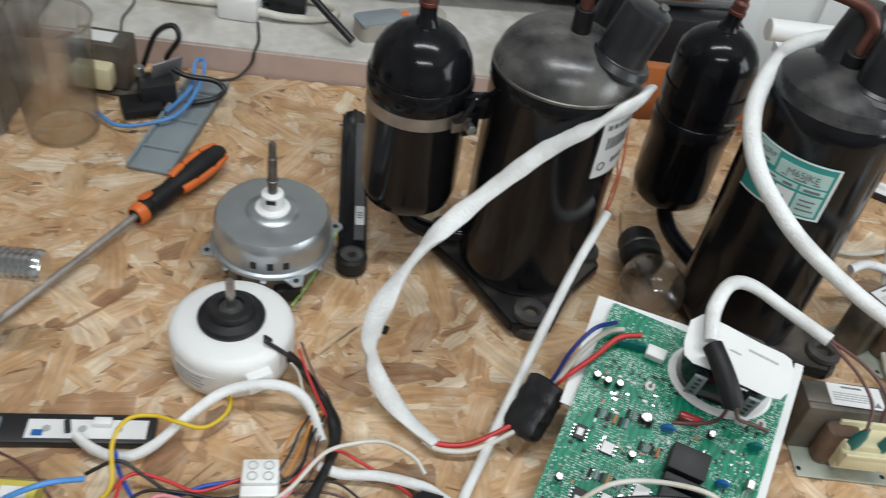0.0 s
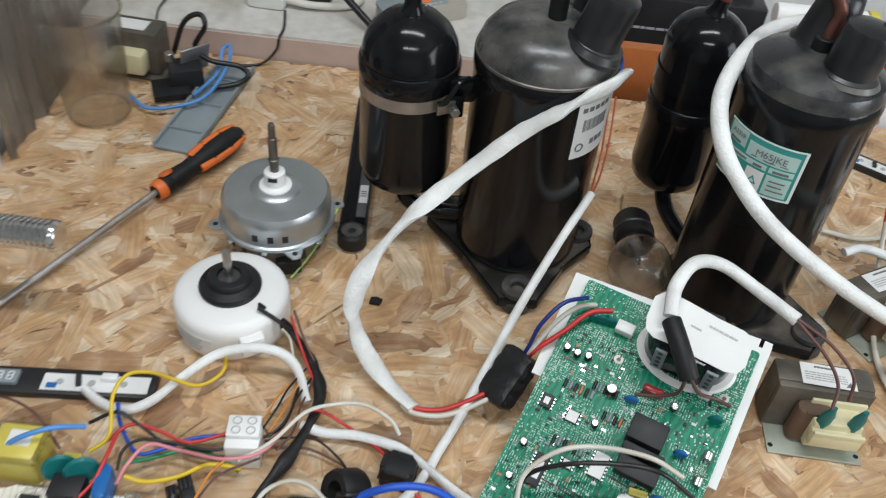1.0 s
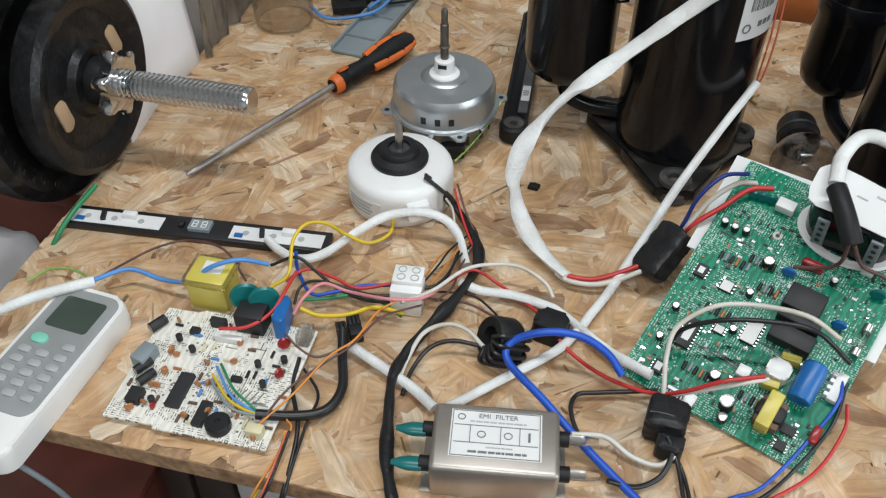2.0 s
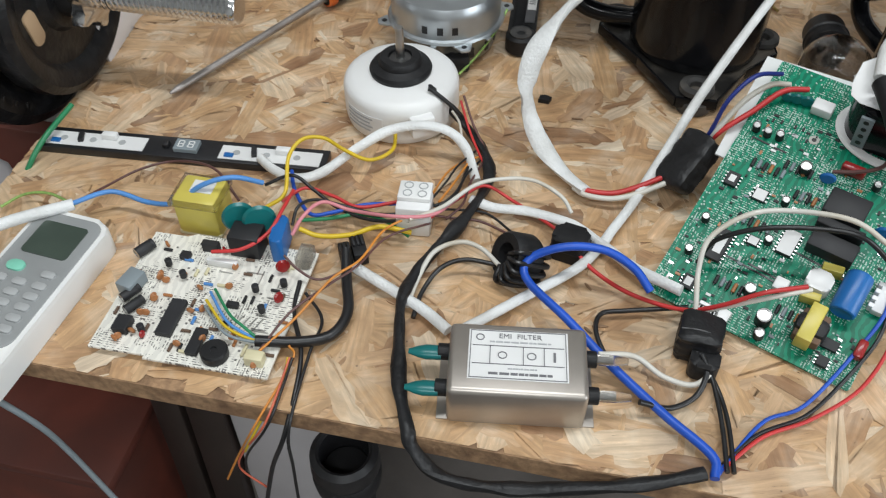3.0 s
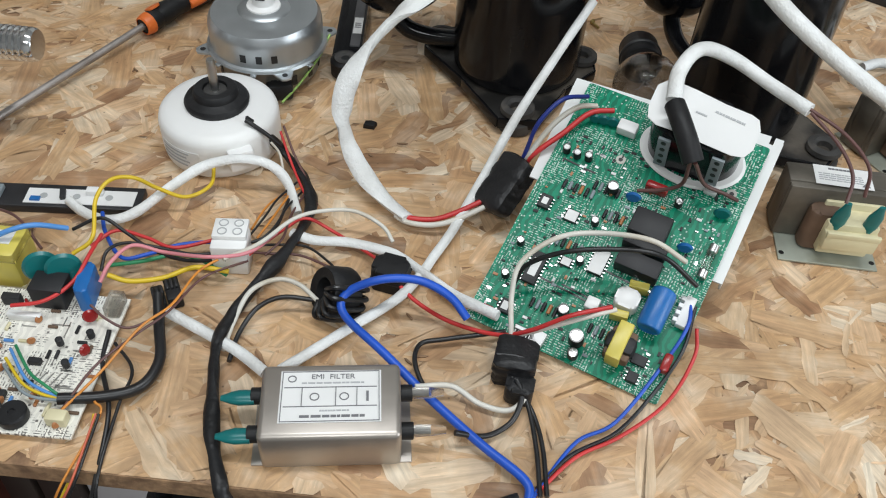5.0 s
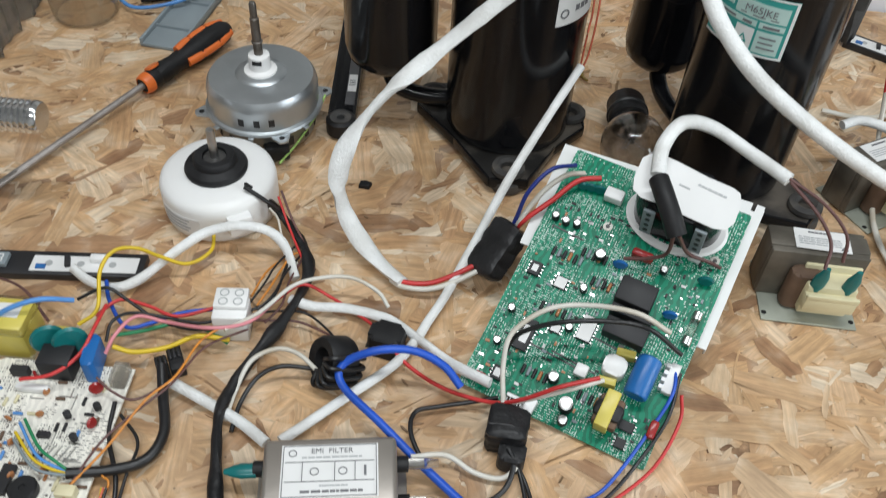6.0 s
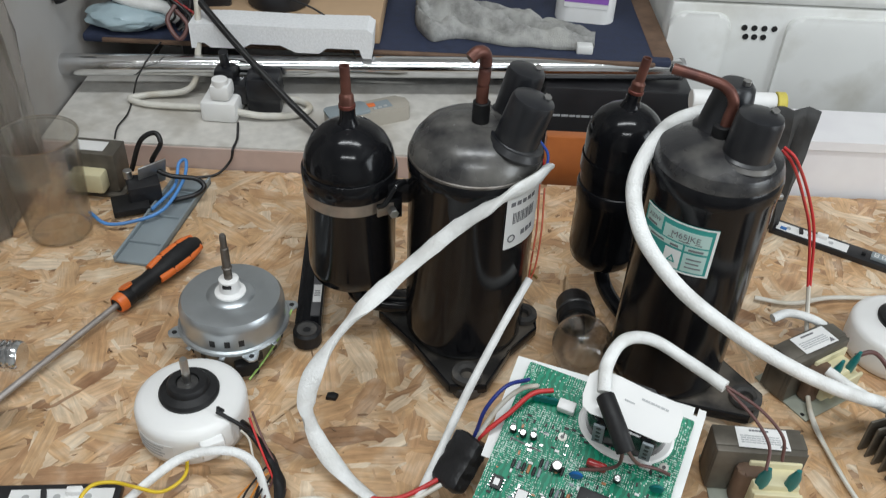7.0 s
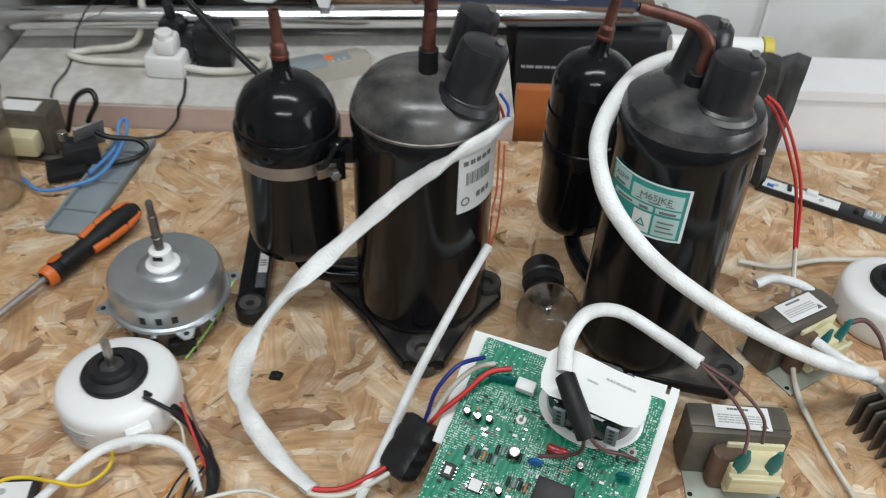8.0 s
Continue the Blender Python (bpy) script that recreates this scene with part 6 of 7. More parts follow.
for i in range(nx):
    for k in range(nz):
        sheet.faces.new((grid[i][k], grid[i + 1][k], grid[i + 1][k + 1], grid[i][k + 1]))
sh = part("plastic_sheet", sheet, M_FOIL)
so = sh.modifiers.new("thickness", "SOLIDIFY")
so.thickness = 0.0004
tagged(sh, "wrinkled clear plastic sheet hanging against the partition", "sheet")


# ---- sill behind the bench ----
slab("sill", (-0.37, 0.770, 0.0), (0.245, 0.985, 0.030), M_SILL, "speckled off-white sill board behind the bench", "sill")
slab("trim", (-0.37, 0.7672, -0.02), (0.245, 0.7698, 0.0275), M_PINKBOARD, "raw pinkish board edge under the sill", "trim")
ow = part("wooden_plank", box(0.225, 0.016, 0.078, 0.002), M_ORANGEWOOD, at=pose(0.359, 0.792, -0.021))
tagged(ow, "orange varnished wooden plank standing behind the compressors", "plank")
bb = empty("equipment_case", pose(0.355, 0.945, -0.060), "black equipment case with grey lettering under the rail", "case")
part("body", box(0.20, 0.05, 0.114, 0.003), M_BLACKBOX, bb)
part("stand", box(0.19, 0.045, 0.012, 0.002), M_BLACKBOX, bb, "", pose(0, 0, -0.01))
part("print_bar", bars(0.075, 0.008, 1, 21), M_INKLIGHT, bb, "", pose(-0.055, -0.0252, 0.072, 90), False)
rail_dir = look((0.44, 0.955, 0.072), (-0.375, 0.885, 0.072))
rl2 = empty("chrome_rail", rail_dir, "chrome tube rail of a folding board", "rail")
part("tube", rod(0.0145, 0.83, 32, 0.001), M_CHROME, rl2, "", pose(0, 0, -0.83))
part("end_cap", rod(0.0150, 0.006, 32), M_ALU, rl2, "", pose(0, 0, -0.003))
bd = empty("folding_board", pose(0.06, 1.19, 0.0), "navy fabric covered folding board with worn edges", "board")
part("panel", box(0.79, 0.50, 0.012, 0.004), M_NAVY, bd, "", pose(-0.0325, 0.0, 0.078))
part("worn_edge", box(0.74, 0.006, 0.006, 0.002), M_BROWNEDGE, bd, "", pose(-0.03, -0.2515, 0.081))
part("side_edge", box(0.03, 0.48, 0.014, 0.004), M_BROWNEDGE, bd, "", pose(0.352, 0, 0.0775))
for x in (-0.3, 0.25):
    part("support", box(0.03, 0.42, 0.155, 0.003), M_BLACKBOX, bd, "", pose(x, 0.02, -0.077))
part("latch", box(0.022, 0.016, 0.012, 0.002), M_PLATE, bd, "white latch", pose(0.245, -0.235, 0.090))
slab("sill_back", (-0.37, 0.987, -0.12), (0.49, 1.79, -0.07), M_WALL, "low plain ledge behind the sill", "ledge")
cb = empty("cardboard_box", pose(-0.115, 1.010, 0.0902), "open cardboard box with white foam packing on the board", "box")
part("carton", box(0.25, 0.16, 0.030, 0.002), M_CARD, cb, "", pose(0.02, 0.02, 0))
foam = bmesh.new()
edge = [(-0.105, 0.0), (-0.099, 0.0), (-0.097, 0.008), (-0.088, 0.008), (-0.080, 0.002), (-0.040, 0.002), (-0.028, 0.009), (0.010, 0.009), (0.030, 0.0), (0.060, 0.0), (0.070, 0.008), (0.112, 0.008), (0.116, -0.004), (0.128, -0.004), (0.130, 0.030), (0.122, 0.036), (0.040, 0.034), (-0.060, 0.035), (-0.105, 0.033)]
outline(edge, 0.045, bm=foam, m=pose(0.010, -0.062, 0.0045, 90, 0, 0))
part("foam_packing", foam, M_FOAM, cb, "torn white polystyrene", smooth=False)
for x, y, z, r in ((-0.112, 1.005, 0.1204, 0.042), (-0.2745, 1.045, 0.0902, 0.0535)):
    roll = empty("tape_roll", pose(x, y, z), "black round container on the folding board", "container", "round containers")
    part("body", lathe([(0, 0), (r - 0.003, 0), (r, 0.003), (r * 1.02, 0.07), (r * 0.95, 0.073), (0, 0.073)], 36), M_BLACKBOX, roll)
bag = bmesh.new()
bmesh.ops.create_icosphere(bag, subdivisions=4, radius=1)
for v in bag.verts:
    p = v.co.copy()
    v.co = Vector((p.x * 0.054, p.y * 0.030, p.z * 0.017)) * (1 + 0.16 * noise.noise(p * 2.4) + 0.06 * noise.noise(p * 7))
bg = part("plastic_bag", bag, M_BAG, at=pose(-0.312, 0.965, 0.1065))
tagged(bg, "pale blue crumpled plastic bag on the board", "bag")
cable("cable", [(-0.352, 1.00, 0.24), (-0.352, 0.985, 0.18), (-0.338, 0.972, 0.145), (-0.300, 0.966, 0.126), (-0.262, 0.966, 0.122), (-0.245, 0.972, 0.104)], 0.0085, M_SLEEVE, "thick white hose curled over the board", 0.05)
cable("cable", [(-0.203, 0.935, 0.25), (-0.201, 0.925, 0.16), (-0.203, 0.905, 0.09), (-0.215, 0.888, 0.045), (-0.27, 0.880, 0.036), (-0.290, 0.868, 0.036), (-0.26, 0.855, 0.036), (-0.19, 0.852, 0.037), (-0.165, 0.850, 0.040)], 0.0042, M_WHITEWIRE, "white mains flex lying on the sill")
cable("cable", [(-0.145, 0.836, 0.042), (-0.11, 0.835, 0.038), (-0.07, 0.845, 0.036), (-0.055, 0.865, 0.036), (-0.075, 0.885, 0.036), (-0.12, 0.885, 0.036)], 0.0045, M_WHITEWIRE, "white mains flex looped on the sill")
cable("cable", [(-0.205, 0.930, 0.155), (-0.150, 0.885, 0.115), (-0.085, 0.835, 0.072), (-0.030, 0.795, 0.040)], 0.0045, M_BLACKWIRE, "stiff black cable leaning down to the sill")
cable("wire", [(-0.115, 0.970, 0.145), (-0.06, 0.955, 0.135), (-0.02, 0.935, 0.115), (0.0, 0.915, 0.09)], 0.0014, M_BLACKWIRE, "thin black lead over the foam packing")
cable("wire", [(-0.14, 0.823, 0.033), (-0.133, 0.785, 0.033), (-0.134, 0.764, 0.031), (-0.138, 0.760, 0.016), (-0.155, 0.748, 0.003), (-0.19, 0.738, 0.003)], 0.0016, M_BLACKWIRE, "thin black lead dropping from the sill")
cable("wire", [(-0.23, 0.925, 0.135), (-0.215, 0.915, 0.12), (-0.225, 0.905, 0.105), (-0.24, 0.915, 0.125), (-0.232, 0.93, 0.14)], 0.0030, M_BROWN, "brown tangled lead at the rail")
ps = empty("power_strip", pose(-0.163, 0.857, 0.030, 0, 0, -3), "white socket strip with two plugs on the sill", "power strip")
part("body", box(0.046, 0.064, 0.028, 0.005), M_WHITEPLASTIC, ps)
pg = part("white_plug", box(0.026, 0.030, 0.022, 0.006), M_WHITEPLASTIC, ps, "white mains plug", pose(0.003, -0.014, 0.028))
part("plug_grip", rod(0.010, 0.010, 24), M_WHITEPLASTIC, pg, "", pose(0, -0.004, 0.018))
bp = part("black_plug", box(0.028, 0.028, 0.026, 0.006), M_CAPBLACK, ps, "black mains plug", pose(0.000, 0.020, 0.028))
part("plug_neck", rod(0.006, 0.024, 16), M_CAPBLACK, bp, "", pose(0, 0.002, 0.024, 12))
chg = empty("charger", pose(-0.112, 0.868, 0.030, 0, 0, 4), "black plug-in power adapter on the sill", "charger")
part("body", box(0.044, 0.040, 0.052, 0.006), M_CAPBLACK, chg)
part("seam", box(0.0444, 0.0404, 0.001), M_BLACKWIRE, chg, "", pose(0, 0, 0.024))
part("plug_face", box(0.020, 0.026, 0.028, 0.003), M_CAPBLACK, chg, "", pose(-0.030, 0, 0.012))
mt = empty("clamp_meter", pose(0.022, 0.848, 0.030, 0, 0, 27) @ Matrix.Scale(0.92, 4), "beige handheld meter with an orange key", "meter")
part("body", outline(rounded(0.120, 0.036, 0.010), 0.022, 0.005), M_METER, mt, "beige plastic body", pose(0, 0, 0))
part("dark_end", outline(rounded(0.060, 0.034, 0.006), 0.004, 0.001), M_GREYPLASTIC, mt, "", pose(-0.030, 0, 0.0205))
part("display", box(0.024, 0.020, 0.001), M_GREYPLASTIC, mt, "", pose(0.022, 0, 0.0217))
part("orange_key", box(0.012, 0.009, 0.002, 0.0008), M_ORANGEGRIP, mt, "", pose(0.006, 0.003, 0.0217))
for k in range(3):
    part("key", box(0.005, 0.004, 0.002, 0.0006), M_KEY, mt, "", pose(0.008, -0.008 + k * 0.001, 0.0217) @ pose(k * 0.008, 0, 0))

# knitted cloth and bottle on the board
cl = bmesh.new()
nu, nv = 70, 30
rows = []
for i in range(nu + 1):
    u = i / nu
    x = 0.075 + 0.245 * u
    half = (0.062 * (1 - u) ** 0.7 * min(1, u * 9 + 0.02) ** 0.5 + 0.010 * min(1, (1.02 - u) * 12)) * (1 + 0.35 * noise.noise(Vector((u * 5, 1.3, 0))))
    yc = 1.050 - 0.075 * u + 0.012 * noise.noise(Vector((u * 4, 7, 0)))
    row = []
    for k in range(nv + 1):
        s = -1 + 2 * k / nv
        hump = (1 - s * s) ** 0.5 if abs(s) < 1 else 0
        zz = 0.0905 + (0.038 * (1 - 0.5 * u)) * hump * (0.7 + 0.95 * noise.noise(Vector((u * 5.5, s * 2.6 + u * 3, 2)))) + 0.005 * hump * noise.noise(Vector((u * 18, s * 5, 5)))
        row.append(cl.verts.new((x, yc + half * s, max(zz, 0.0905))))
    rows.append(row)
for a, b in zip(rows, rows[1:]):
    for k in range(nv):
        cl.faces.new((a[k], b[k], b[k + 1], a[k + 1]))
clo = part("cloth", cl, M_CLOTH)
so = clo.modifiers.new("thickness", "SOLIDIFY")
so.thickness, so.offset = 0.002, 1
tagged(clo, "crumpled grey knitted cloth lying on the navy board", "cloth")
bt = empty("bottle", pose(0.318, 1.075, 0.0902, 0, 0, -8), "white detergent bottle with a purple label", "bottle")
part("body", outline(rounded(0.085, 0.045, 0.020, 8), 0.16, 0.012), M_WHITEPLASTIC, bt, "white plastic body")
part("label", box(0.062, 0.0006, 0.085, 0.0002), M_PAPER, bt, "white label", pose(0, -0.0229, 0.022), False)
part("label_band", box(0.062, 0.0006, 0.010), M_PURPLE, bt, "purple band", pose(0, -0.0234, 0.030), False)
part("label_shape", outline([(0.0, 0), (0.026, 0), (0.026, 0.045), (0.016, 0.045)], 0.0006), M_PURPLE, bt, "", pose(0.004, -0.0232, 0.045, 90), False)
part("print_bar", box(0.014, 0.0006, 0.012), M_INK, bt, "", pose(-0.018, -0.0234, 0.050), False)
part("print_bar", box(0.006, 0.0006, 0.020), M_INK, bt, "", pose(-0.004, -0.0234, 0.048, 0, 20, 0), False)

# ---- sink and white panel at the back ----
slab("panel", (0.470, 0.775, -0.10), (1.30, 0.800, 0.060), M_WHITEFAB, "white panel edge behind the bench", "panel")
slab("panel", (0.466, 0.772, 0.062), (1.30, 0.852, 0.074), M_WHITEFAB, "white rounded ledge behind the bench", "panel")
sk = empty("sink", pose(0.90, 1.02, 0.0), "dirty white ceramic sink with overflow holes", "sink")
part("back", box(0.944, 0.04, 0.262, 0.006), M_CERAMIC, sk, "glazed back wall", pose(0.0, 0.020, -0.12))
part("bulge", outline(rounded(0.086, 0.250, 0.022, 6), 0.010, 0.006), M_CERAMIC, sk, "raised glazed field", pose(-0.429, 0.002, 0.004, 90, 0, 0))
part("bulge", outline(rounded(0.780, 0.250, 0.022, 6), 0.010, 0.006), M_CERAMIC, sk, "raised glazed field", pose(0.082, 0.002, 0.004, 90, 0, 0))
part("rim", box(0.95, 0.16, 0.022, 0.009), M_CERAMIC, sk, "rounded rim", pose(0, 0.078, 0.142))
part("upstand", box(0.95, 0.03, 0.34, 0.008), M_CERAMIC, sk, "", pose(0, 0.165, 0.13))
for k in range(4):
    part("overflow_hole", rod(0.0042, 0.002, 16), M_BLACKWIRE, sk, "", pose(-0.3655 + k * 0.0140, 0.0005, 0.1085, 90, 0, 0))
for k in range(3):
    part("overflow_hole", rod(0.0042, 0.002, 16), M_BLACKWIRE, sk, "", pose(-0.361 + k * 0.0125, 0.0005, 0.0955, 90, 0, 0))
part("side", box(0.03, 0.60, 0.25, 0.008), M_CERAMIC, sk, "", pose(-0.450, 0.36, -0.12))
rag = bmesh.new()
rr = []
for i in range(13):
    u = i / 12
    rr.append([rag.verts.new((0.440 + 0.078 * k / 8 * (1 - 0.55 * u) + 0.040 * u, 0.690 + 0.006 * math.sin(k * 2.1 + i * 0.4), 0.160 - 0.155 * u + 0.004 * noise.noise(Vector((k, i, 0))))) for k in range(9)])
for a, b in zip(rr, rr[1:]):
    for k in range(8):
        rag.faces.new((a[k], a[k + 1], b[k + 1], b[k]))
rg = part("rag", rag, M_DARKCLOTH)
so = rg.modifiers.new("thickness", "SOLIDIFY")
so.thickness = 0.003
tagged(rg, "dark grey rag draped over a white tube", "rag")
tube = part("white_tube", rod(0.011, 0.09, 24), M_WHITEPLASTIC, at=pose(0.384, 0.705, 0.157, 0, 90, 0))
tagged(tube, "short white plastic tube with yellow end", "tube")
tagged(part("yellow_cap", rod(0.0122, 0.010, 24), M_YELLOWTAPE, at=pose(0.4745, 0.705, 0.157, 0, 90, 0)), "yellow plastic cap on the white tube", "cap")


# ---- under the bench ----
rc = empty("cabinet", pose(-0.560, 0.26, -0.88), "red-brown low wooden cabinet under the bench", "cabinet")
part("body", box(0.36, 0.18, 0.46, 0.006), M_REDFLOOR, rc)
part("top", box(0.37, 0.19, 0.018, 0.004), M_REDFLOOR, rc, "", pose(0, 0, 0.46))
part("back_panel", box(0.30, 0.02, 0.80, 0.004), M_REDFLOOR, rc, "", pose(0.03, 0.105, 0))
for x, w in ((-0.345, 0.035), (-0.298, 0.045)):
    ls = part("timber", box(w, 0.02, 0.80, 0.003), M_DARKWOOD, at=pose(x, 0.24, -0.88, -3, 0, 0))
    tagged(ls, "dark stained timber leaning under the bench", "timber", "leaning timbers")
pp = part("pale_panel", box(0.15, 0.02, 0.84, 0.003), M_PALEPANEL, at=pose(-0.195, 0.27, -0.88))
tagged(pp, "pale grey panel under the bench", "panel")
hs = empty("hose", pose(-0.088, 0.15, -0.88), "black vacuum hose with a ribbed collar under the bench", "hose")
part("tube", rod(0.022, 0.66, 32, 0.003), M_RUBBER, hs)
part("collar", lathe([(0.020, 0.64), (0.029, 0.642), (0.030, 0.655), (0.027, 0.660), (0.030, 0.668), (0.029, 0.684), (0.024, 0.688), (0.021, 0.686), (0.020, 0.66)], 36), M_BLACKBOX, hs, "ribbed collar")
bag2 = bmesh.new()
bmesh.ops.create_icosphere(bag2, subdivisions=4, radius=1)
for v in bag2.verts:
    p = v.co.copy()
    v.co = Vector((p.x * 0.05, p.y * 0.10, p.z * 0.10)) * (1 + 0.15 * noise.noise(p * 2.1) + 0.05 * noise.noise(p * 6))
b2 = part("plastic_bag", bag2, M_PALEPANEL, at=pose(-0.425, 0.185, -0.085))
tagged(b2, "white crumpled plastic bag beside the bench", "bag")

# Plain black block added to darken the corner, in place of unidentified clutter.
ad = empty("dark_clutter_block", pose(-0.215, 0.995, 0.0902, 0, 0, 12), "black block standing in for dark clutter behind the bag", "power adapter")
part("body", box(0.078, 0.040, 0.110, 0.005), M_CAPBLACK, ad)
part("seam", box(0.0784, 0.0404, 0.001), M_BLACKWIRE, ad, "", pose(0, 0, 0.036))
for k in range(5):
    r = random.Random(k + 40)
    cable("wire", [(-0.25 + r.uniform(-0.03, 0.03), 0.96 + r.uniform(-0.02, 0.01), 0.19 + r.uniform(-0.01, 0.02)), (-0.235 + r.uniform(-0.02, 0.02), 0.945, 0.150), (-0.225 + r.uniform(-0.02, 0.02), 0.935, 0.122), (-0.235 + r.uniform(-0.03, 0.02), 0.925, 0.108)],
          r.uniform(0.0015, 0.0028), r.choice((M_BLACKWIRE, M_BROWN, M_DARKRED, M_BLACKWIRE)), "dark tangled lead hanging over the rail")
hook = part("hook", sweep([(-0.372, 0.900, 0.235), (-0.368, 0.900, 0.190), (-0.366, 0.900, 0.165), (-0.362, 0.900, 0.152)], 0.010, 14), M_RUBBER)
tagged(hook, "black rubber handle hanging on the partition", "hook")


# ---- cables and loose wires ----
cable("cable", [(0.2073, 0.4742, 0.2082), (0.1961, 0.4534, 0.2095), (0.1766, 0.4375, 0.2057), (0.1550, 0.4306, 0.1926), (0.1306, 0.4327, 0.1693), (0.078, 0.404, 0.13), (0.05, 0.371, 0.118), (0.031, 0.345, 0.101), (0.022, 0.332, 0.077), (0.024, 0.328, 0.046), (0.036, 0.321, 0.021), (0.056, 0.304, 0.01), (0.076, 0.287, 0.009)], 0.0076, M_SLEEVE, "thick white sleeved cable looping down from the black compressor", 0.16, 0.48)
cable("cable", [(0.202, 0.4601, 0.0993), (0.176, 0.417, 0.074), (0.149, 0.362, 0.054), (0.127, 0.318, 0.026), (0.11, 0.28, 0.01), (0.098, 0.253, 0.007), (0.091, 0.235, 0.007), (0.077, 0.21, 0.008), (0.05, 0.182, 0.008), (0.022, 0.153, 0.008), (0.012, 0.143, 0.008)], 0.003698, M_SLEEVE, "straight white sleeved cable lying across the strand board", 0.08, 0.9)
cable("wire", [(0.209, 0.521, 0.16), (0.208, 0.497, 0.13), (0.204, 0.4716, 0.1295), (0.2033, 0.4702, 0.1111), (0.2027, 0.4687, 0.0899)], 0.000858, M_ORANGERED, "thin orange-red compressor lead", 0, 1)
cable("wire", [(0.213, 0.516, 0.16), (0.212, 0.493, 0.13), (0.209, 0.479, 0.102), (0.205, 0.473, 0.088)], 0.000858, M_ORANGERED, "thin orange-red compressor lead", 0, 1)
cable("cable", [(0.3490, 0.5120, 0.2490), (0.3280, 0.5050, 0.2480), (0.3030, 0.4880, 0.2450), (0.2800, 0.4560, 0.2360), (0.2690, 0.4280, 0.2220), (0.2730, 0.4060, 0.2020), (0.2870, 0.3880, 0.1840), (0.3150, 0.3740, 0.1590), (0.3620, 0.3660, 0.1270), (0.4130, 0.3660, 0.0950), (0.4670, 0.3780, 0.0600), (0.5140, 0.3920, 0.0330)], 0.0064, M_SLEEVE, "thick white sleeved cable hanging from the tall compressor", 0.03, 0.95)
cable("cable", [(0.2465, 0.308, 0.121), (0.250, 0.328, 0.131), (0.266, 0.351, 0.134), (0.294, 0.370, 0.117), (0.323, 0.358, 0.106), (0.347, 0.336, 0.103)], 0.0052, M_SLEEVE, "white sleeved cable arching over the circuit board", 0.04, 0.95)
cable("wire", [(0.346, 0.337, 0.104), (0.372, 0.322, 0.095), (0.390, 0.308, 0.080), (0.393, 0.301, 0.06)], 0.001326, M_BROWN, "brown lead running to the transformer", 0, 1)
cable("wire", [(0.348, 0.335, 0.102), (0.368, 0.316, 0.090), (0.379, 0.302, 0.076), (0.377, 0.29, 0.062)], 0.001326, M_BROWN, "brown lead running to the transformer", 0, 1)
cable("cable", [(-0.057, 0.345, 0.04), (-0.04, 0.349, 0.02), (-0.023, 0.338, 0.01), (-0.003, 0.309, 0.009), (0.003, 0.28, 0.009), (-0.007, 0.238, 0.01), (-0.022, 0.201, 0.009), (-0.032, 0.164, 0.009), (-0.026, 0.128, 0.009), (-0.017, 0.093, 0.009), (-0.005, 0.065, 0.009), (-0, 0.057, 0.002), (0.019, 0.048, -0.008), (0.053, 0.049, -0.01), (0.1, 0.056, -0.004), (0.137, 0.064, 0.002), (0.165, 0.074, 0.006)], 0.004816, M_TAPE, "black tape-wrapped wiring loom lying along the bench", 0.34, 0.75)
cable("wire", [(-0.055, 0.34, 0.044), (-0.04, 0.338, 0.034), (-0.03, 0.34, 0.022)], 0.001716, M_BLACKWIRE, "black lead of the white motor", 0, 1)
cable("cable", [(0.126, 0.19, 0.02), (0.113, 0.199, 0.03), (0.092, 0.203, 0.038), (0.067, 0.2, 0.038), (0.046, 0.194, 0.028), (0.047, 0.181, 0.022), (0.076, 0.156, 0.02), (0.107, 0.132, 0.012), (0.14, 0.106, 0.009), (0.168, 0.085, 0.008), (0.17, 0.071, 0.007)], 0.002838, M_BLUE, "stiff bright blue cable curving over the bench", 0.03, 1)
cable("wire", [(0.155, 0.181, 0.02), (0.153, 0.201, 0.036), (0.157, 0.215, 0.052), (0.178, 0.226, 0.066), (0.204, 0.228, 0.072), (0.235, 0.22, 0.078), (0.259, 0.216, 0.066)], 0.001716, M_WHITEWIRE, "white wire arching over the green board", 0, 1)
cable("wire", [(0.154, 0.216, 0.026), (0.161, 0.22, 0.044), (0.184, 0.22, 0.06), (0.215, 0.219, 0.068), (0.243, 0.215, 0.07), (0.27, 0.213, 0.048)], 0.001716, M_BLACKWIRE, "black wire arching over the green board", 0, 1)
cable("wire", [(0.214, 0.185, 0.052), (0.189, 0.178, 0.048), (0.167, 0.178, 0.03), (0.147, 0.184, 0.014), (0.116, 0.195, 0.008), (0.09, 0.211, 0.007), (0.07, 0.228, 0.012)], 0.001482, M_RED, "red lead from the green board", 0, 1)
cable("wire", [(0.217, 0.185, 0.05), (0.203, 0.18, 0.048), (0.18, 0.178, 0.036), (0.161, 0.181, 0.02), (0.152, 0.184, 0.012)], 0.001482, M_WHITEWIRE, "white lead from the green board", 0, 1)
cable("wire", [(0.27, 0.215, 0.034), (0.267, 0.194, 0.03), (0.252, 0.171, 0.016), (0.223, 0.133, 0.005), (0.199, 0.117, 0.004), (0.18, 0.089, 0.004), (0.172, 0.075, 0.004)], 0.001248, M_BLUE, "thin blue lead from the green board", 0, 1)
cable("wire", [(0.273, 0.209, 0.032), (0.264, 0.179, 0.022), (0.245, 0.152, 0.008), (0.223, 0.126, 0.004), (0.195, 0.107, 0.004), (0.175, 0.083, 0.004)], 0.001248, M_BLACKWIRE, "thin black lead from the green board", 0, 1)
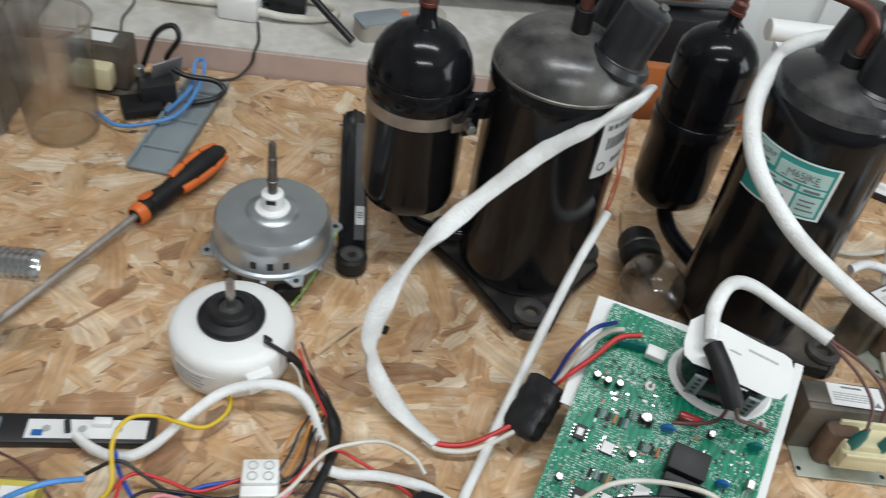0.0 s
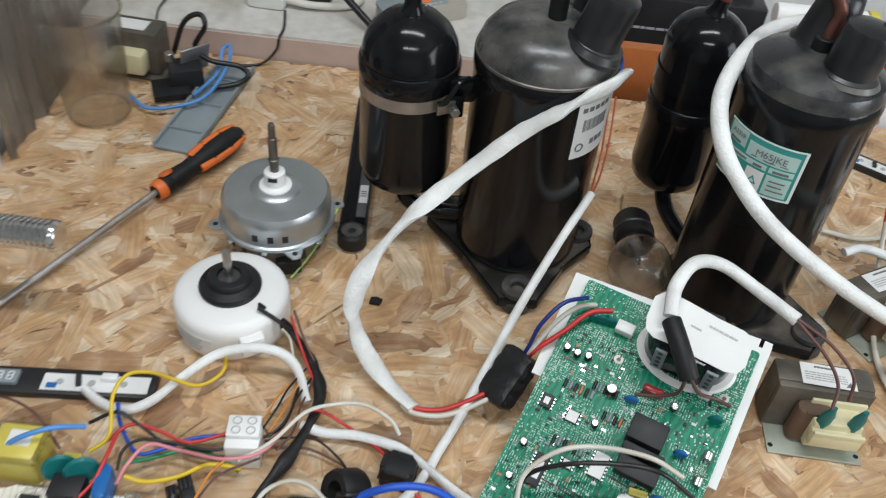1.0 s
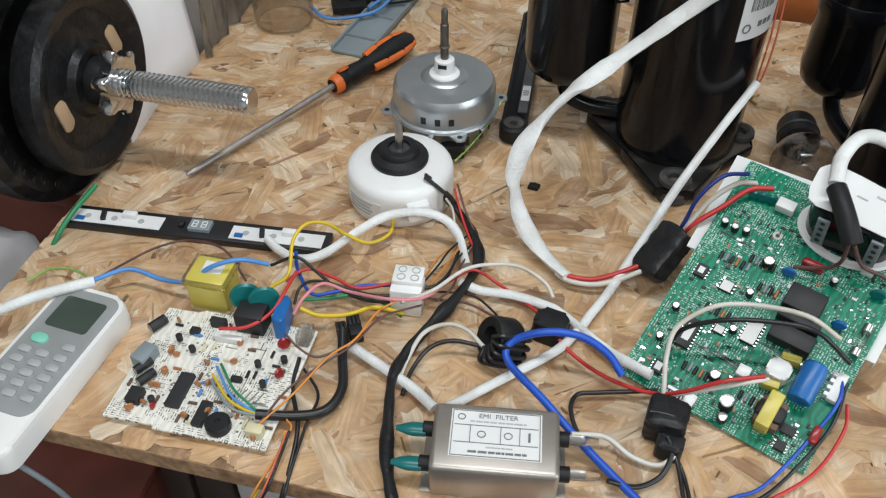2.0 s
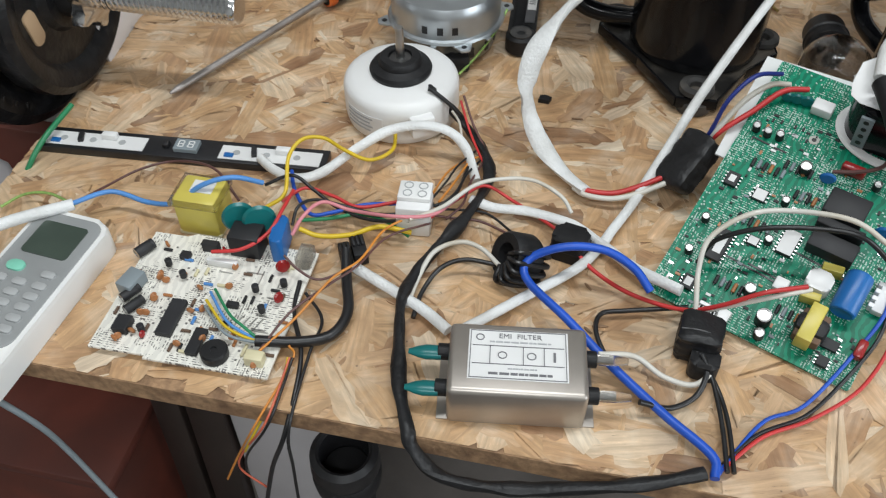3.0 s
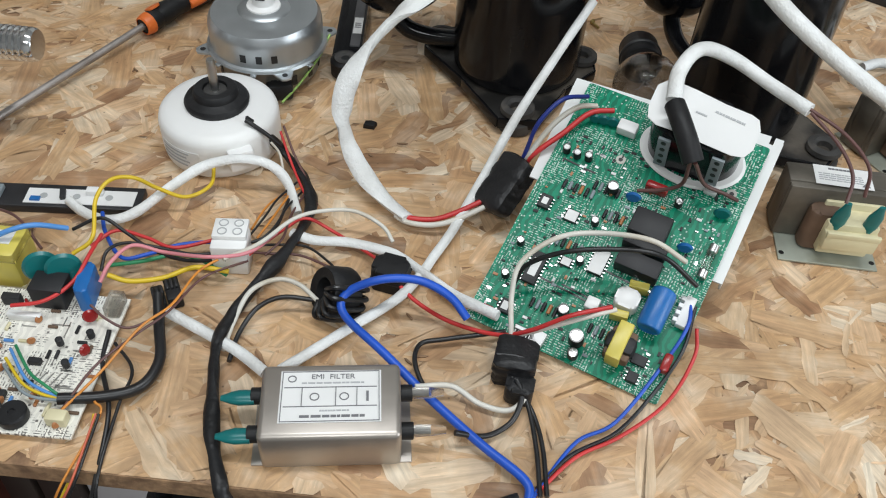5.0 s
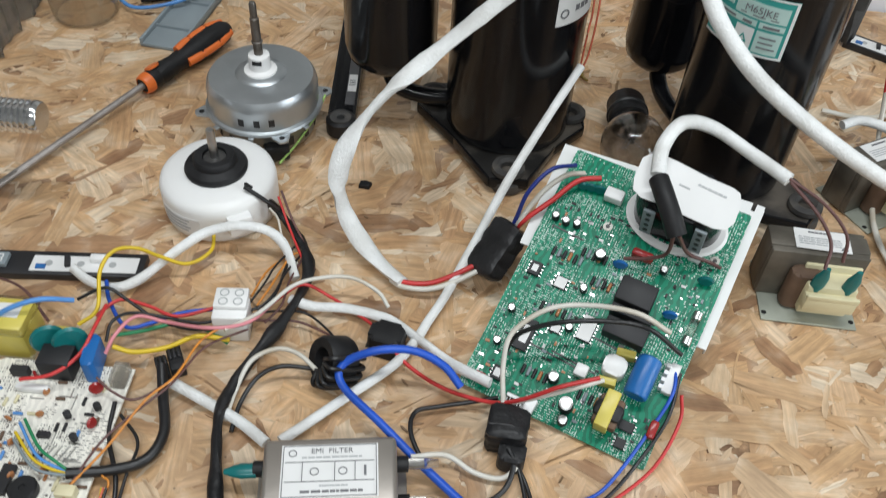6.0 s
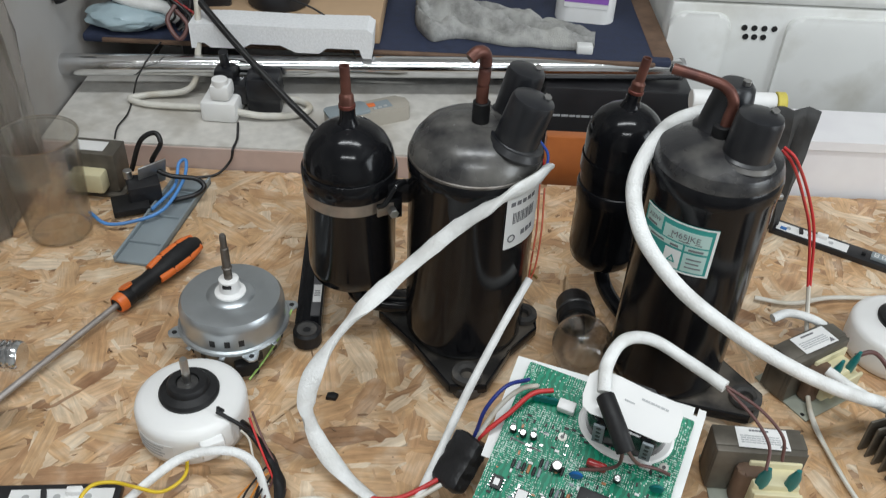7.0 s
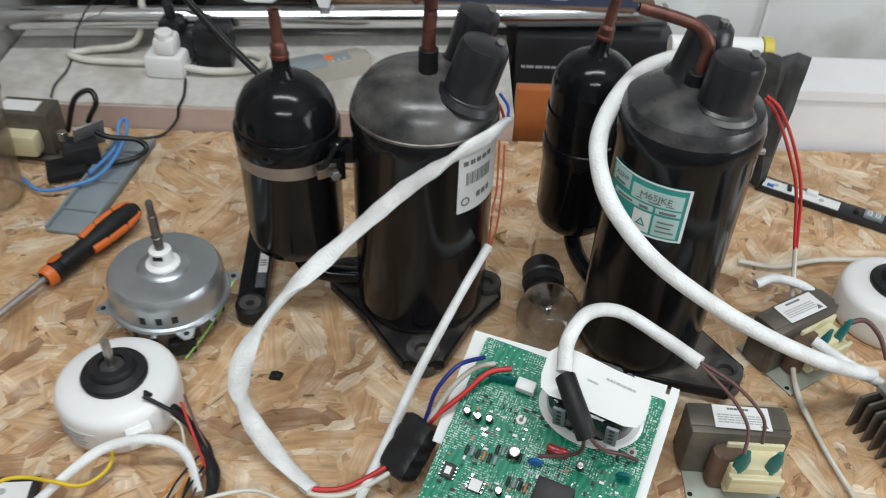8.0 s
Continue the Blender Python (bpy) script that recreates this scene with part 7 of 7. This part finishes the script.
cable("wire", [(0.274, 0.196, 0.026), (0.274, 0.182, 0.014), (0.256, 0.151, 0.006), (0.226, 0.124, 0.004), (0.198, 0.106, 0.004), (0.175, 0.08, 0.004)], 0.001248, M_RED, "thin red lead from the green board", 0, 1)
cable("wire", [(0.157, 0.152, 0.014), (0.171, 0.134, 0.006), (0.178, 0.11, 0.005), (0.181, 0.078, 0.005)], 0.001482, M_BLACKWIRE, "black lead leaving the ferrite choke", 0, 1)
cable("wire", [(0.159, 0.151, 0.014), (0.168, 0.137, 0.008), (0.174, 0.109, 0.006), (0.177, 0.077, 0.006)], 0.001482, M_BLACKWIRE, "black lead leaving the ferrite choke", 0, 1)
cable("wire", [(0.125, 0.108, 0.014), (0.144, 0.113, 0.006), (0.159, 0.125, 0.006), (0.164, 0.14, 0.012), (0.16, 0.149, 0.016)], 0.001794, M_BLACKWIRE, "black lead between filter and choke", 0, 1)
cable("wire", [(0.098, 0.136, 0.016), (0.12, 0.142, 0.012), (0.139, 0.135, 0.006), (0.158, 0.133, 0.006), (0.17, 0.145, 0.012)], 0.001794, M_WHITEWIRE, "white lead between filter and choke", 0, 1)
cable("wire", [(0.152, 0.192, 0.008), (0.132, 0.186, 0.008), (0.112, 0.181, 0.007), (0.097, 0.175, 0.007), (0.096, 0.158, 0.007), (0.109, 0.136, 0.005), (0.134, 0.113, 0.005)], 0.001638, M_BLACKWIRE, "loose black wire loop", 0, 1)
cable("wire", [(0.026, 0.197, 0.014), (0.012, 0.206, 0.018), (-0.003, 0.207, 0.02), (-0.019, 0.198, 0.016), (-0.026, 0.179, 0.008), (-0.028, 0.156, 0.005)], 0.001638, M_WHITEWIRE, "white lead through the ferrite ring", 0, 1)
cable("wire", [(0.023, 0.199, 0.012), (0.002, 0.197, 0.014), (-0.013, 0.189, 0.01), (-0.021, 0.17, 0.006), (-0.022, 0.148, 0.005)], 0.001638, M_BLACKWIRE, "black lead through the ferrite ring", 0, 1)
cable("cable", [(-0.172, 0.269, 0.012), (-0.157, 0.26, 0.01), (-0.139, 0.257, 0.008), (-0.121, 0.265, 0.01), (-0.101, 0.286, 0.018), (-0.079, 0.304, 0.026), (-0.055, 0.311, 0.03), (-0.033, 0.313, 0.026), (-0.018, 0.306, 0.016), (-0.006, 0.282, 0.008)], 0.0039, M_SLEEVE, "white sleeved cable beside the white motor", 0.1, 0.8)
cable("wire", [(-0.04, 0.213, 0.028), (-0.021, 0.234, 0.024), (-0.003, 0.263, 0.022), (0.018, 0.272, 0.024), (0.039, 0.276, 0.022), (0.059, 0.27, 0.016), (0.068, 0.261, 0.01)], 0.001482, M_WHITEWIRE, "thin white wire in a low arch", 0, 1)
cable("cable", [(-0.006, 0.262, 0.008), (0.012, 0.257, 0.008), (0.038, 0.257, 0.009), (0.07, 0.25, 0.009), (0.093, 0.235, 0.009), (0.115, 0.218, 0.009), (0.132, 0.206, 0.014), (0.146, 0.198, 0.016)], 0.003956, M_SLEEVE, "white sleeved cable lying on the bench", 0.12, 0.75)
cable("cable", [(-0.07, 0.179, 0.009), (-0.04, 0.166, 0.007), (-0.016, 0.154, 0.007), (0.003, 0.141, 0.007)], 0.003956, M_SLEEVE, "white sleeved cable running under the filter", 0.06, 0.9)
cable("wire", [(-0.03, 0.233, 0.012), (-0.012, 0.262, 0.01), (0.003, 0.272, 0.014), (0.024, 0.267, 0.008), (0.051, 0.25, 0.008), (0.061, 0.241, 0.01)], 0.001248, M_RED, "thin red wire on the bench", 0, 1)
cable("cable", [(-0.079, 0.189, 0.014), (-0.072, 0.166, 0.009), (-0.064, 0.141, 0.008), (-0.069, 0.121, 0.008), (-0.087, 0.111, 0.009), (-0.113, 0.104, 0.012)], 0.003612, M_BLACKWIRE, "black sheathed cable from the cream board", 0.03, 1)
cable("wire", [(-0.114, 0.196, 0.02), (-0.1, 0.196, 0.016), (-0.081, 0.205, 0.012), (-0.063, 0.217, 0.012), (-0.04, 0.218, 0.01)], 0.001794, M_YELLOW, "yellow wire on the bench", 0, 1)
cable("wire", [(-0.138, 0.225, 0.014), (-0.125, 0.24, 0.016), (-0.103, 0.238, 0.014), (-0.082, 0.233, 0.012), (-0.055, 0.245, 0.012)], 0.001326, M_RED, "red wire between board and connector", 0, 1)
cable("wire", [(-0.142, 0.258, 0.014), (-0.134, 0.241, 0.012), (-0.116, 0.221, 0.01), (-0.1, 0.226, 0.01), (-0.08, 0.238, 0.01), (-0.054, 0.245, 0.01)], 0.001482, M_BLUE, "blue wire between board and connector", 0, 1)
cable("wire", [(-0.121, 0.209, 0.014), (-0.102, 0.22, 0.009), (-0.081, 0.23, 0.008), (-0.061, 0.227, 0.008), (-0.042, 0.218, 0.006)], 0.001482, M_GREEN, "green wire between board and connector", 0, 1)
cable("wire", [(-0.155, 0.237, 0.016), (-0.136, 0.245, 0.022), (-0.119, 0.24, 0.016), (-0.098, 0.231, 0.01), (-0.072, 0.225, 0.009), (-0.043, 0.225, 0.014)], 0.001326, M_BLACKWIRE, "black wire between board and connector", 0, 1)
cable("wire", [(-0.122, 0.202, 0.016), (-0.121, 0.215, 0.022), (-0.112, 0.226, 0.02), (-0.092, 0.23, 0.014), (-0.064, 0.229, 0.012), (-0.039, 0.238, 0.014), (-0.018, 0.255, 0.014), (-0.014, 0.292, 0.012)], 0.00117, M_BLACKWIRE, "thin black wire crossing the connector", 0, 1)
cable("wire", [(-0.118, 0.191, 0.018), (-0.113, 0.202, 0.026), (-0.104, 0.219, 0.026), (-0.084, 0.221, 0.02), (-0.049, 0.212, 0.03), (-0.026, 0.225, 0.024), (-0.014, 0.253, 0.016)], 0.001326, M_PINK, "pink wire crossing the connector", 0, 1)
cable("wire", [(-0.165, 0.163, 0.02), (-0.145, 0.168, 0.022), (-0.132, 0.184, 0.024), (-0.128, 0.206, 0.028), (-0.129, 0.228, 0.024)], 0.001326, M_RED, "red wire soldered to the cream board", 0, 1)
cable("wire", [(-0.145, 0.213, 0.018), (-0.134, 0.224, 0.024), (-0.139, 0.25, 0.034), (-0.133, 0.265, 0.04), (-0.118, 0.27, 0.04), (-0.106, 0.278, 0.024), (-0.088, 0.282, 0.014), (-0.075, 0.299, 0.012), (-0.077, 0.318, 0.016)], 0.001482, M_YELLOW, "yellow and green wire in a high arch", 0, 1)
cable("wire", [(-0.028, 0.226, 0.014), (-0.054, 0.207, 0.014), (-0.066, 0.173, 0.018), (-0.08, 0.15, 0.02), (-0.096, 0.124, 0.02), (-0.109, 0.097, 0.01)], 0.000858, M_BROWN, "thin loose brown wire", 0, 1)
cable("wire", [(-0.044, 0.229, 0.014), (-0.058, 0.21, 0.016), (-0.065, 0.177, 0.02), (-0.078, 0.155, 0.022), (-0.092, 0.122, 0.018), (-0.11, 0.095, 0.01)], 0.000858, M_ORANGE, "thin loose orange wire", 0, 1)
cable("wire", [(-0.033, 0.256, 0.014), (-0.028, 0.279, 0.014), (-0.021, 0.294, 0.012), (-0.009, 0.307, 0.01)], 0.000858, M_ORANGE, "thin orange harness wire", 0, 1)
cable("wire", [(-0.032, 0.248, 0.016), (-0.025, 0.267, 0.018), (-0.021, 0.287, 0.016), (-0.012, 0.311, 0.012)], 0.000858, M_BLACKWIRE, "thin black harness wire", 0, 1)
cable("wire", [(-0.027, 0.236, 0.012), (-0.016, 0.24, 0.008), (0.004, 0.242, 0.007), (0.026, 0.234, 0.007), (0.035, 0.227, 0.01)], 0.000936, M_BROWN, "thin brown harness wire", 0, 1)
cable("wire", [(-0.028, 0.24, 0.014), (-0.014, 0.249, 0.008), (0.007, 0.25, 0.008), (0.025, 0.238, 0.008), (0.036, 0.225, 0.01)], 0.000936, M_BLACKWIRE, "thin black harness wire", 0, 1)
cable("cable", [(-0.33, 0.134, 0.026), (-0.316, 0.149, 0.026), (-0.301, 0.162, 0.026), (-0.276, 0.182, 0.024)], 0.0043, M_SLEEVE, "white mains cable over the remote control", 0.04, 1)
cable("wire", [(-0.278, 0.182, 0.024), (-0.261, 0.205, 0.018), (-0.233, 0.204, 0.014), (-0.209, 0.202, 0.02), (-0.185, 0.204, 0.04), (-0.165, 0.212, 0.044), (-0.15, 0.225, 0.03)], 0.001872, M_SKY, "light blue mains wire", 0, 1)
cable("wire", [(-0.279, 0.183, 0.022), (-0.274, 0.216, 0.01), (-0.258, 0.242, 0.008), (-0.235, 0.256, 0.008), (-0.19, 0.232, 0.03), (-0.162, 0.208, 0.026)], 0.001014, M_BROWN, "thin brown mains wire", 0, 1)
cable("wire", [(-0.277, 0.183, 0.022), (-0.309, 0.199, 0.012), (-0.33, 0.198, 0.008), (-0.342, 0.184, 0.006)], 0.001092, M_YG, "yellow and green earth wire", 0, 1)
cable("wire", [(-0.091, 0.105, 0.012), (-0.088, 0.1, 0.004), (-0.097, 0.058, -0.004), (-0.117, 0.058, -0.05), (-0.133, 0.058, -0.09)], 0.00078, M_ORANGE, "thin orange wire hanging over the bench edge", 0, 1)
cable("wire", [(-0.089, 0.099, 0.008), (-0.091, 0.058, -0.002), (-0.113, 0.058, -0.045), (-0.12, 0.058, -0.07), (-0.105, 0.058, -0.09)], 0.00078, M_ORANGERED, "thin red wire hanging over the bench edge", 0, 1)
cable("wire", [(-0.103, 0.16, 0.008), (-0.099, 0.135, 0.005), (-0.083, 0.102, 0.005), (-0.08, 0.058, -0.01), (-0.096, 0.058, -0.06), (-0.11, 0.058, -0.12)], 0.00156, M_BLACKWIRE, "black wire hanging over the bench edge", 0, 1)
cable("wire", [(-0.096, 0.151, 0.008), (-0.079, 0.133, 0.006), (-0.079, 0.107, 0.005), (-0.077, 0.058, -0.005), (-0.081, 0.058, -0.055), (-0.084, 0.058, -0.11)], 0.001092, M_BLACKWIRE, "thin black wire hanging over the bench edge", 0, 1)
cable("wire", [(0.402, 0.49, 0.228), (0.411, 0.481, 0.222), (0.442, 0.504, 0.175), (0.462, 0.507, 0.13), (0.474, 0.501, 0.072)], 0.001404, M_RED, "red compressor lead hanging beside the shell", 0, 1)
cable("wire", [(0.401, 0.49, 0.226), (0.412, 0.484, 0.214), (0.439, 0.502, 0.17), (0.458, 0.507, 0.13), (0.472, 0.501, 0.072)], 0.001404, M_RED, "red compressor lead hanging beside the shell", 0, 1)
cable("cable", [(0.473, 0.503, 0.074), (0.473, 0.477, 0.04), (0.469, 0.441, 0.016), (0.462, 0.394, 0.007), (0.468, 0.335, 0.005), (0.478, 0.285, 0.005)], 0.0026, M_WHITEWIRE, "yellowed white sleeve lying across the bench", 0.1, 0.8)
cable("cable", [(0.454, 0.559, 0.006), (0.49, 0.552, 0.006), (0.536, 0.564, 0.006), (0.595, 0.567, 0.006)], 0.00258, M_WHITEWIRE, "white flex lying at the back of the bench", 0.04, 0.9)
cable("wire", [(0.208, 0.546, 0.19), (0.215, 0.539, 0.182), (0.215, 0.533, 0.172)], 0.001248, M_BLUE, "short blue compressor terminal lead", 0, 1)
cable("wire", [(0.204, 0.539, 0.19), (0.21, 0.536, 0.18), (0.213, 0.534, 0.17)], 0.001248, M_RED, "short red compressor terminal lead", 0, 1)
cable("wire", [(0.154, 0.324, 0.039), (0.1575, 0.3235, 0.056), (0.163, 0.326, 0.078), (0.178, 0.337, 0.092), (0.197, 0.349, 0.088)], 0.001638, M_NAVYWIRE, "dark blue lead to the green board", 0, 1)
cable("wire", [(0.155, 0.325, 0.038), (0.161, 0.324, 0.054), (0.175, 0.335, 0.072), (0.191, 0.346, 0.08), (0.205, 0.352, 0.078)], 0.002028, M_WHITEWIRE, "white lead to the green board", 0, 1)
cable("wire", [(0.157, 0.325, 0.037), (0.163, 0.323, 0.052), (0.182, 0.332, 0.066), (0.2, 0.343, 0.078), (0.217, 0.346, 0.08)], 0.002028, M_RED, "red lead to the green board", 0, 1)
cable("wire", [(0.259, 0.273, 0.1), (0.26, 0.278, 0.076), (0.248, 0.281, 0.066), (0.234, 0.285, 0.06)], 0.001404, M_BROWN, "brown lead under the capacitor", 0, 1)
cable("wire", [(0.262, 0.272, 0.1), (0.275, 0.280, 0.076), (0.291, 0.284, 0.066), (0.302, 0.282, 0.062)], 0.001404, M_BROWN, "brown lead under the capacitor", 0, 1)
cable("wire", [(-0.016, 0.477, 0.035), (-0.022, 0.461, 0.024), (-0.034, 0.433, 0.014), (-0.045, 0.408, 0.01)], 0.001014, M_YG, "yellow and green earth lead of the silver motor", 0, 1)
cable("wire", [(-0.274, 0.653, 0.008), (-0.248, 0.633, 0.008), (-0.218, 0.638, 0.01), (-0.191, 0.657, 0.014), (-0.179, 0.7, 0.024), (-0.181, 0.728, 0.034), (-0.19, 0.727, 0.03), (-0.19, 0.7, 0.016), (-0.206, 0.661, 0.01)], 0.002028, M_SKY, "light blue flex coiled on salvaged parts", 0, 1)
cable("wire", [(-0.24, 0.71, 0.03), (-0.223, 0.709, 0.07), (-0.206, 0.712, 0.08), (-0.199, 0.705, 0.07), (-0.215, 0.709, 0.04), (-0.195, 0.702, 0.03), (-0.166, 0.704, 0.026), (-0.154, 0.697, 0.02), (-0.165, 0.69, 0.012), (-0.191, 0.679, 0.01)], 0.002924, M_BLACKWIRE, "black flex looped over salvaged parts", 0, 1)
cable("wire", [(-0.279, 0.771, 0.034), (-0.285, 0.800, 0.033), (-0.283, 0.836, 0.033), (-0.291, 0.884, 0.033), (-0.277, 0.872, 0.063), (-0.257, 0.868, 0.093), (-0.248, 0.900, 0.102)], 0.001092, M_BLACKWIRE, "thin black lead on the sill", 0, 1)
cable("wire", [(0.068, 0.293, 0.009), (0.076, 0.287, 0.010), (0.095, 0.287, 0.011), (0.112, 0.292, 0.016), (0.134, 0.302, 0.024)], 0.0020, M_RED, "red lead leaving the white sleeve", 0, 1)
cable("wire", [(0.066, 0.289, 0.009), (0.076, 0.283, 0.009), (0.095, 0.282, 0.010), (0.113, 0.287, 0.014), (0.136, 0.298, 0.022)], 0.0020, M_WHITEWIRE, "white lead leaving the white sleeve", 0, 1)
cable("wire", [(-0.111, 0.105, 0.012), (-0.124, 0.108, 0.014), (-0.137, 0.115, 0.014), (-0.157, 0.137, 0.01)], 0.001, M_SKY, "thin light blue lead on the cream board", 0, 1)
cable("wire", [(-0.111, 0.104, 0.012), (-0.125, 0.106, 0.013), (-0.138, 0.112, 0.013), (-0.157, 0.13, 0.01)], 0.001, M_YELLOW, "thin yellow lead on the cream board", 0, 1)
cable("wire", [(-0.111, 0.105, 0.013), (-0.122, 0.11, 0.016), (-0.135, 0.118, 0.016), (-0.155, 0.14, 0.01)], 0.001, M_GREEN, "thin green lead on the cream board", 0, 1)
cable("wire", [(-0.111, 0.103, 0.012), (-0.127, 0.103, 0.013), (-0.138, 0.108, 0.013), (-0.156, 0.125, 0.01)], 0.001, M_GREYPLASTIC, "thin grey lead on the cream board", 0, 1)
cable("wire", [(-0.019, 0.236, 0.01), (-0.01, 0.252, 0.012), (-0.009, 0.275, 0.012), (-0.004, 0.302, 0.01)], 0.0009, M_BROWN, "thin brown harness wire", 0, 1)
cable("wire", [(-0.027, 0.248, 0.014), (-0.021, 0.264, 0.016), (-0.017, 0.284, 0.014), (-0.013, 0.307, 0.01)], 0.0009, M_ORANGE, "thin orange harness wire", 0, 1)
cable("wire", [(-0.026, 0.244, 0.014), (-0.017, 0.258, 0.016), (-0.013, 0.281, 0.014), (-0.006, 0.305, 0.01)], 0.0009, M_BLACKWIRE, "thin black harness wire", 0, 1)
cable("wire", [(-0.03, 0.354, 0.03), (-0.019, 0.336, 0.018), (-0.007, 0.318, 0.012), (0.007, 0.292, 0.009)], 0.001, M_BROWN, "thin brown motor lead", 0, 1)
cable("wire", [(-0.031, 0.347, 0.03), (-0.021, 0.331, 0.016), (-0.01, 0.311, 0.012), (0.003, 0.289, 0.009)], 0.001, M_RED, "thin red motor lead", 0, 1)
cable("wire", [(-0.035, 0.333, 0.03), (-0.029, 0.332, 0.02), (-0.022, 0.316, 0.012), (-0.007, 0.296, 0.009)], 0.001, M_WHITEWIRE, "thin white motor lead", 0, 1)
cable("wire", [(-0.116, 0.17, 0.02), (-0.104, 0.163, 0.016), (-0.089, 0.161, 0.012), (-0.072, 0.175, 0.012)], 0.0009, M_BROWN, "thin brown lead beside the cream board", 0, 1)
cable("wire", [(-0.09, 0.099, 0.008), (-0.091, 0.087, 0), (-0.106, 0.058, -0.03), (-0.112, 0.058, -0.045)], 0.0009, M_YELLOW, "thin yellow wire hanging over the bench edge", 0, 1)
cable("wire", [(-0.087, 0.099, 0.008), (-0.089, 0.058, -0.002), (-0.111, 0.058, -0.048), (-0.116, 0.058, -0.072)], 0.0009, M_BLACKWIRE, "thin black wire hanging over the bench edge", 0, 1)
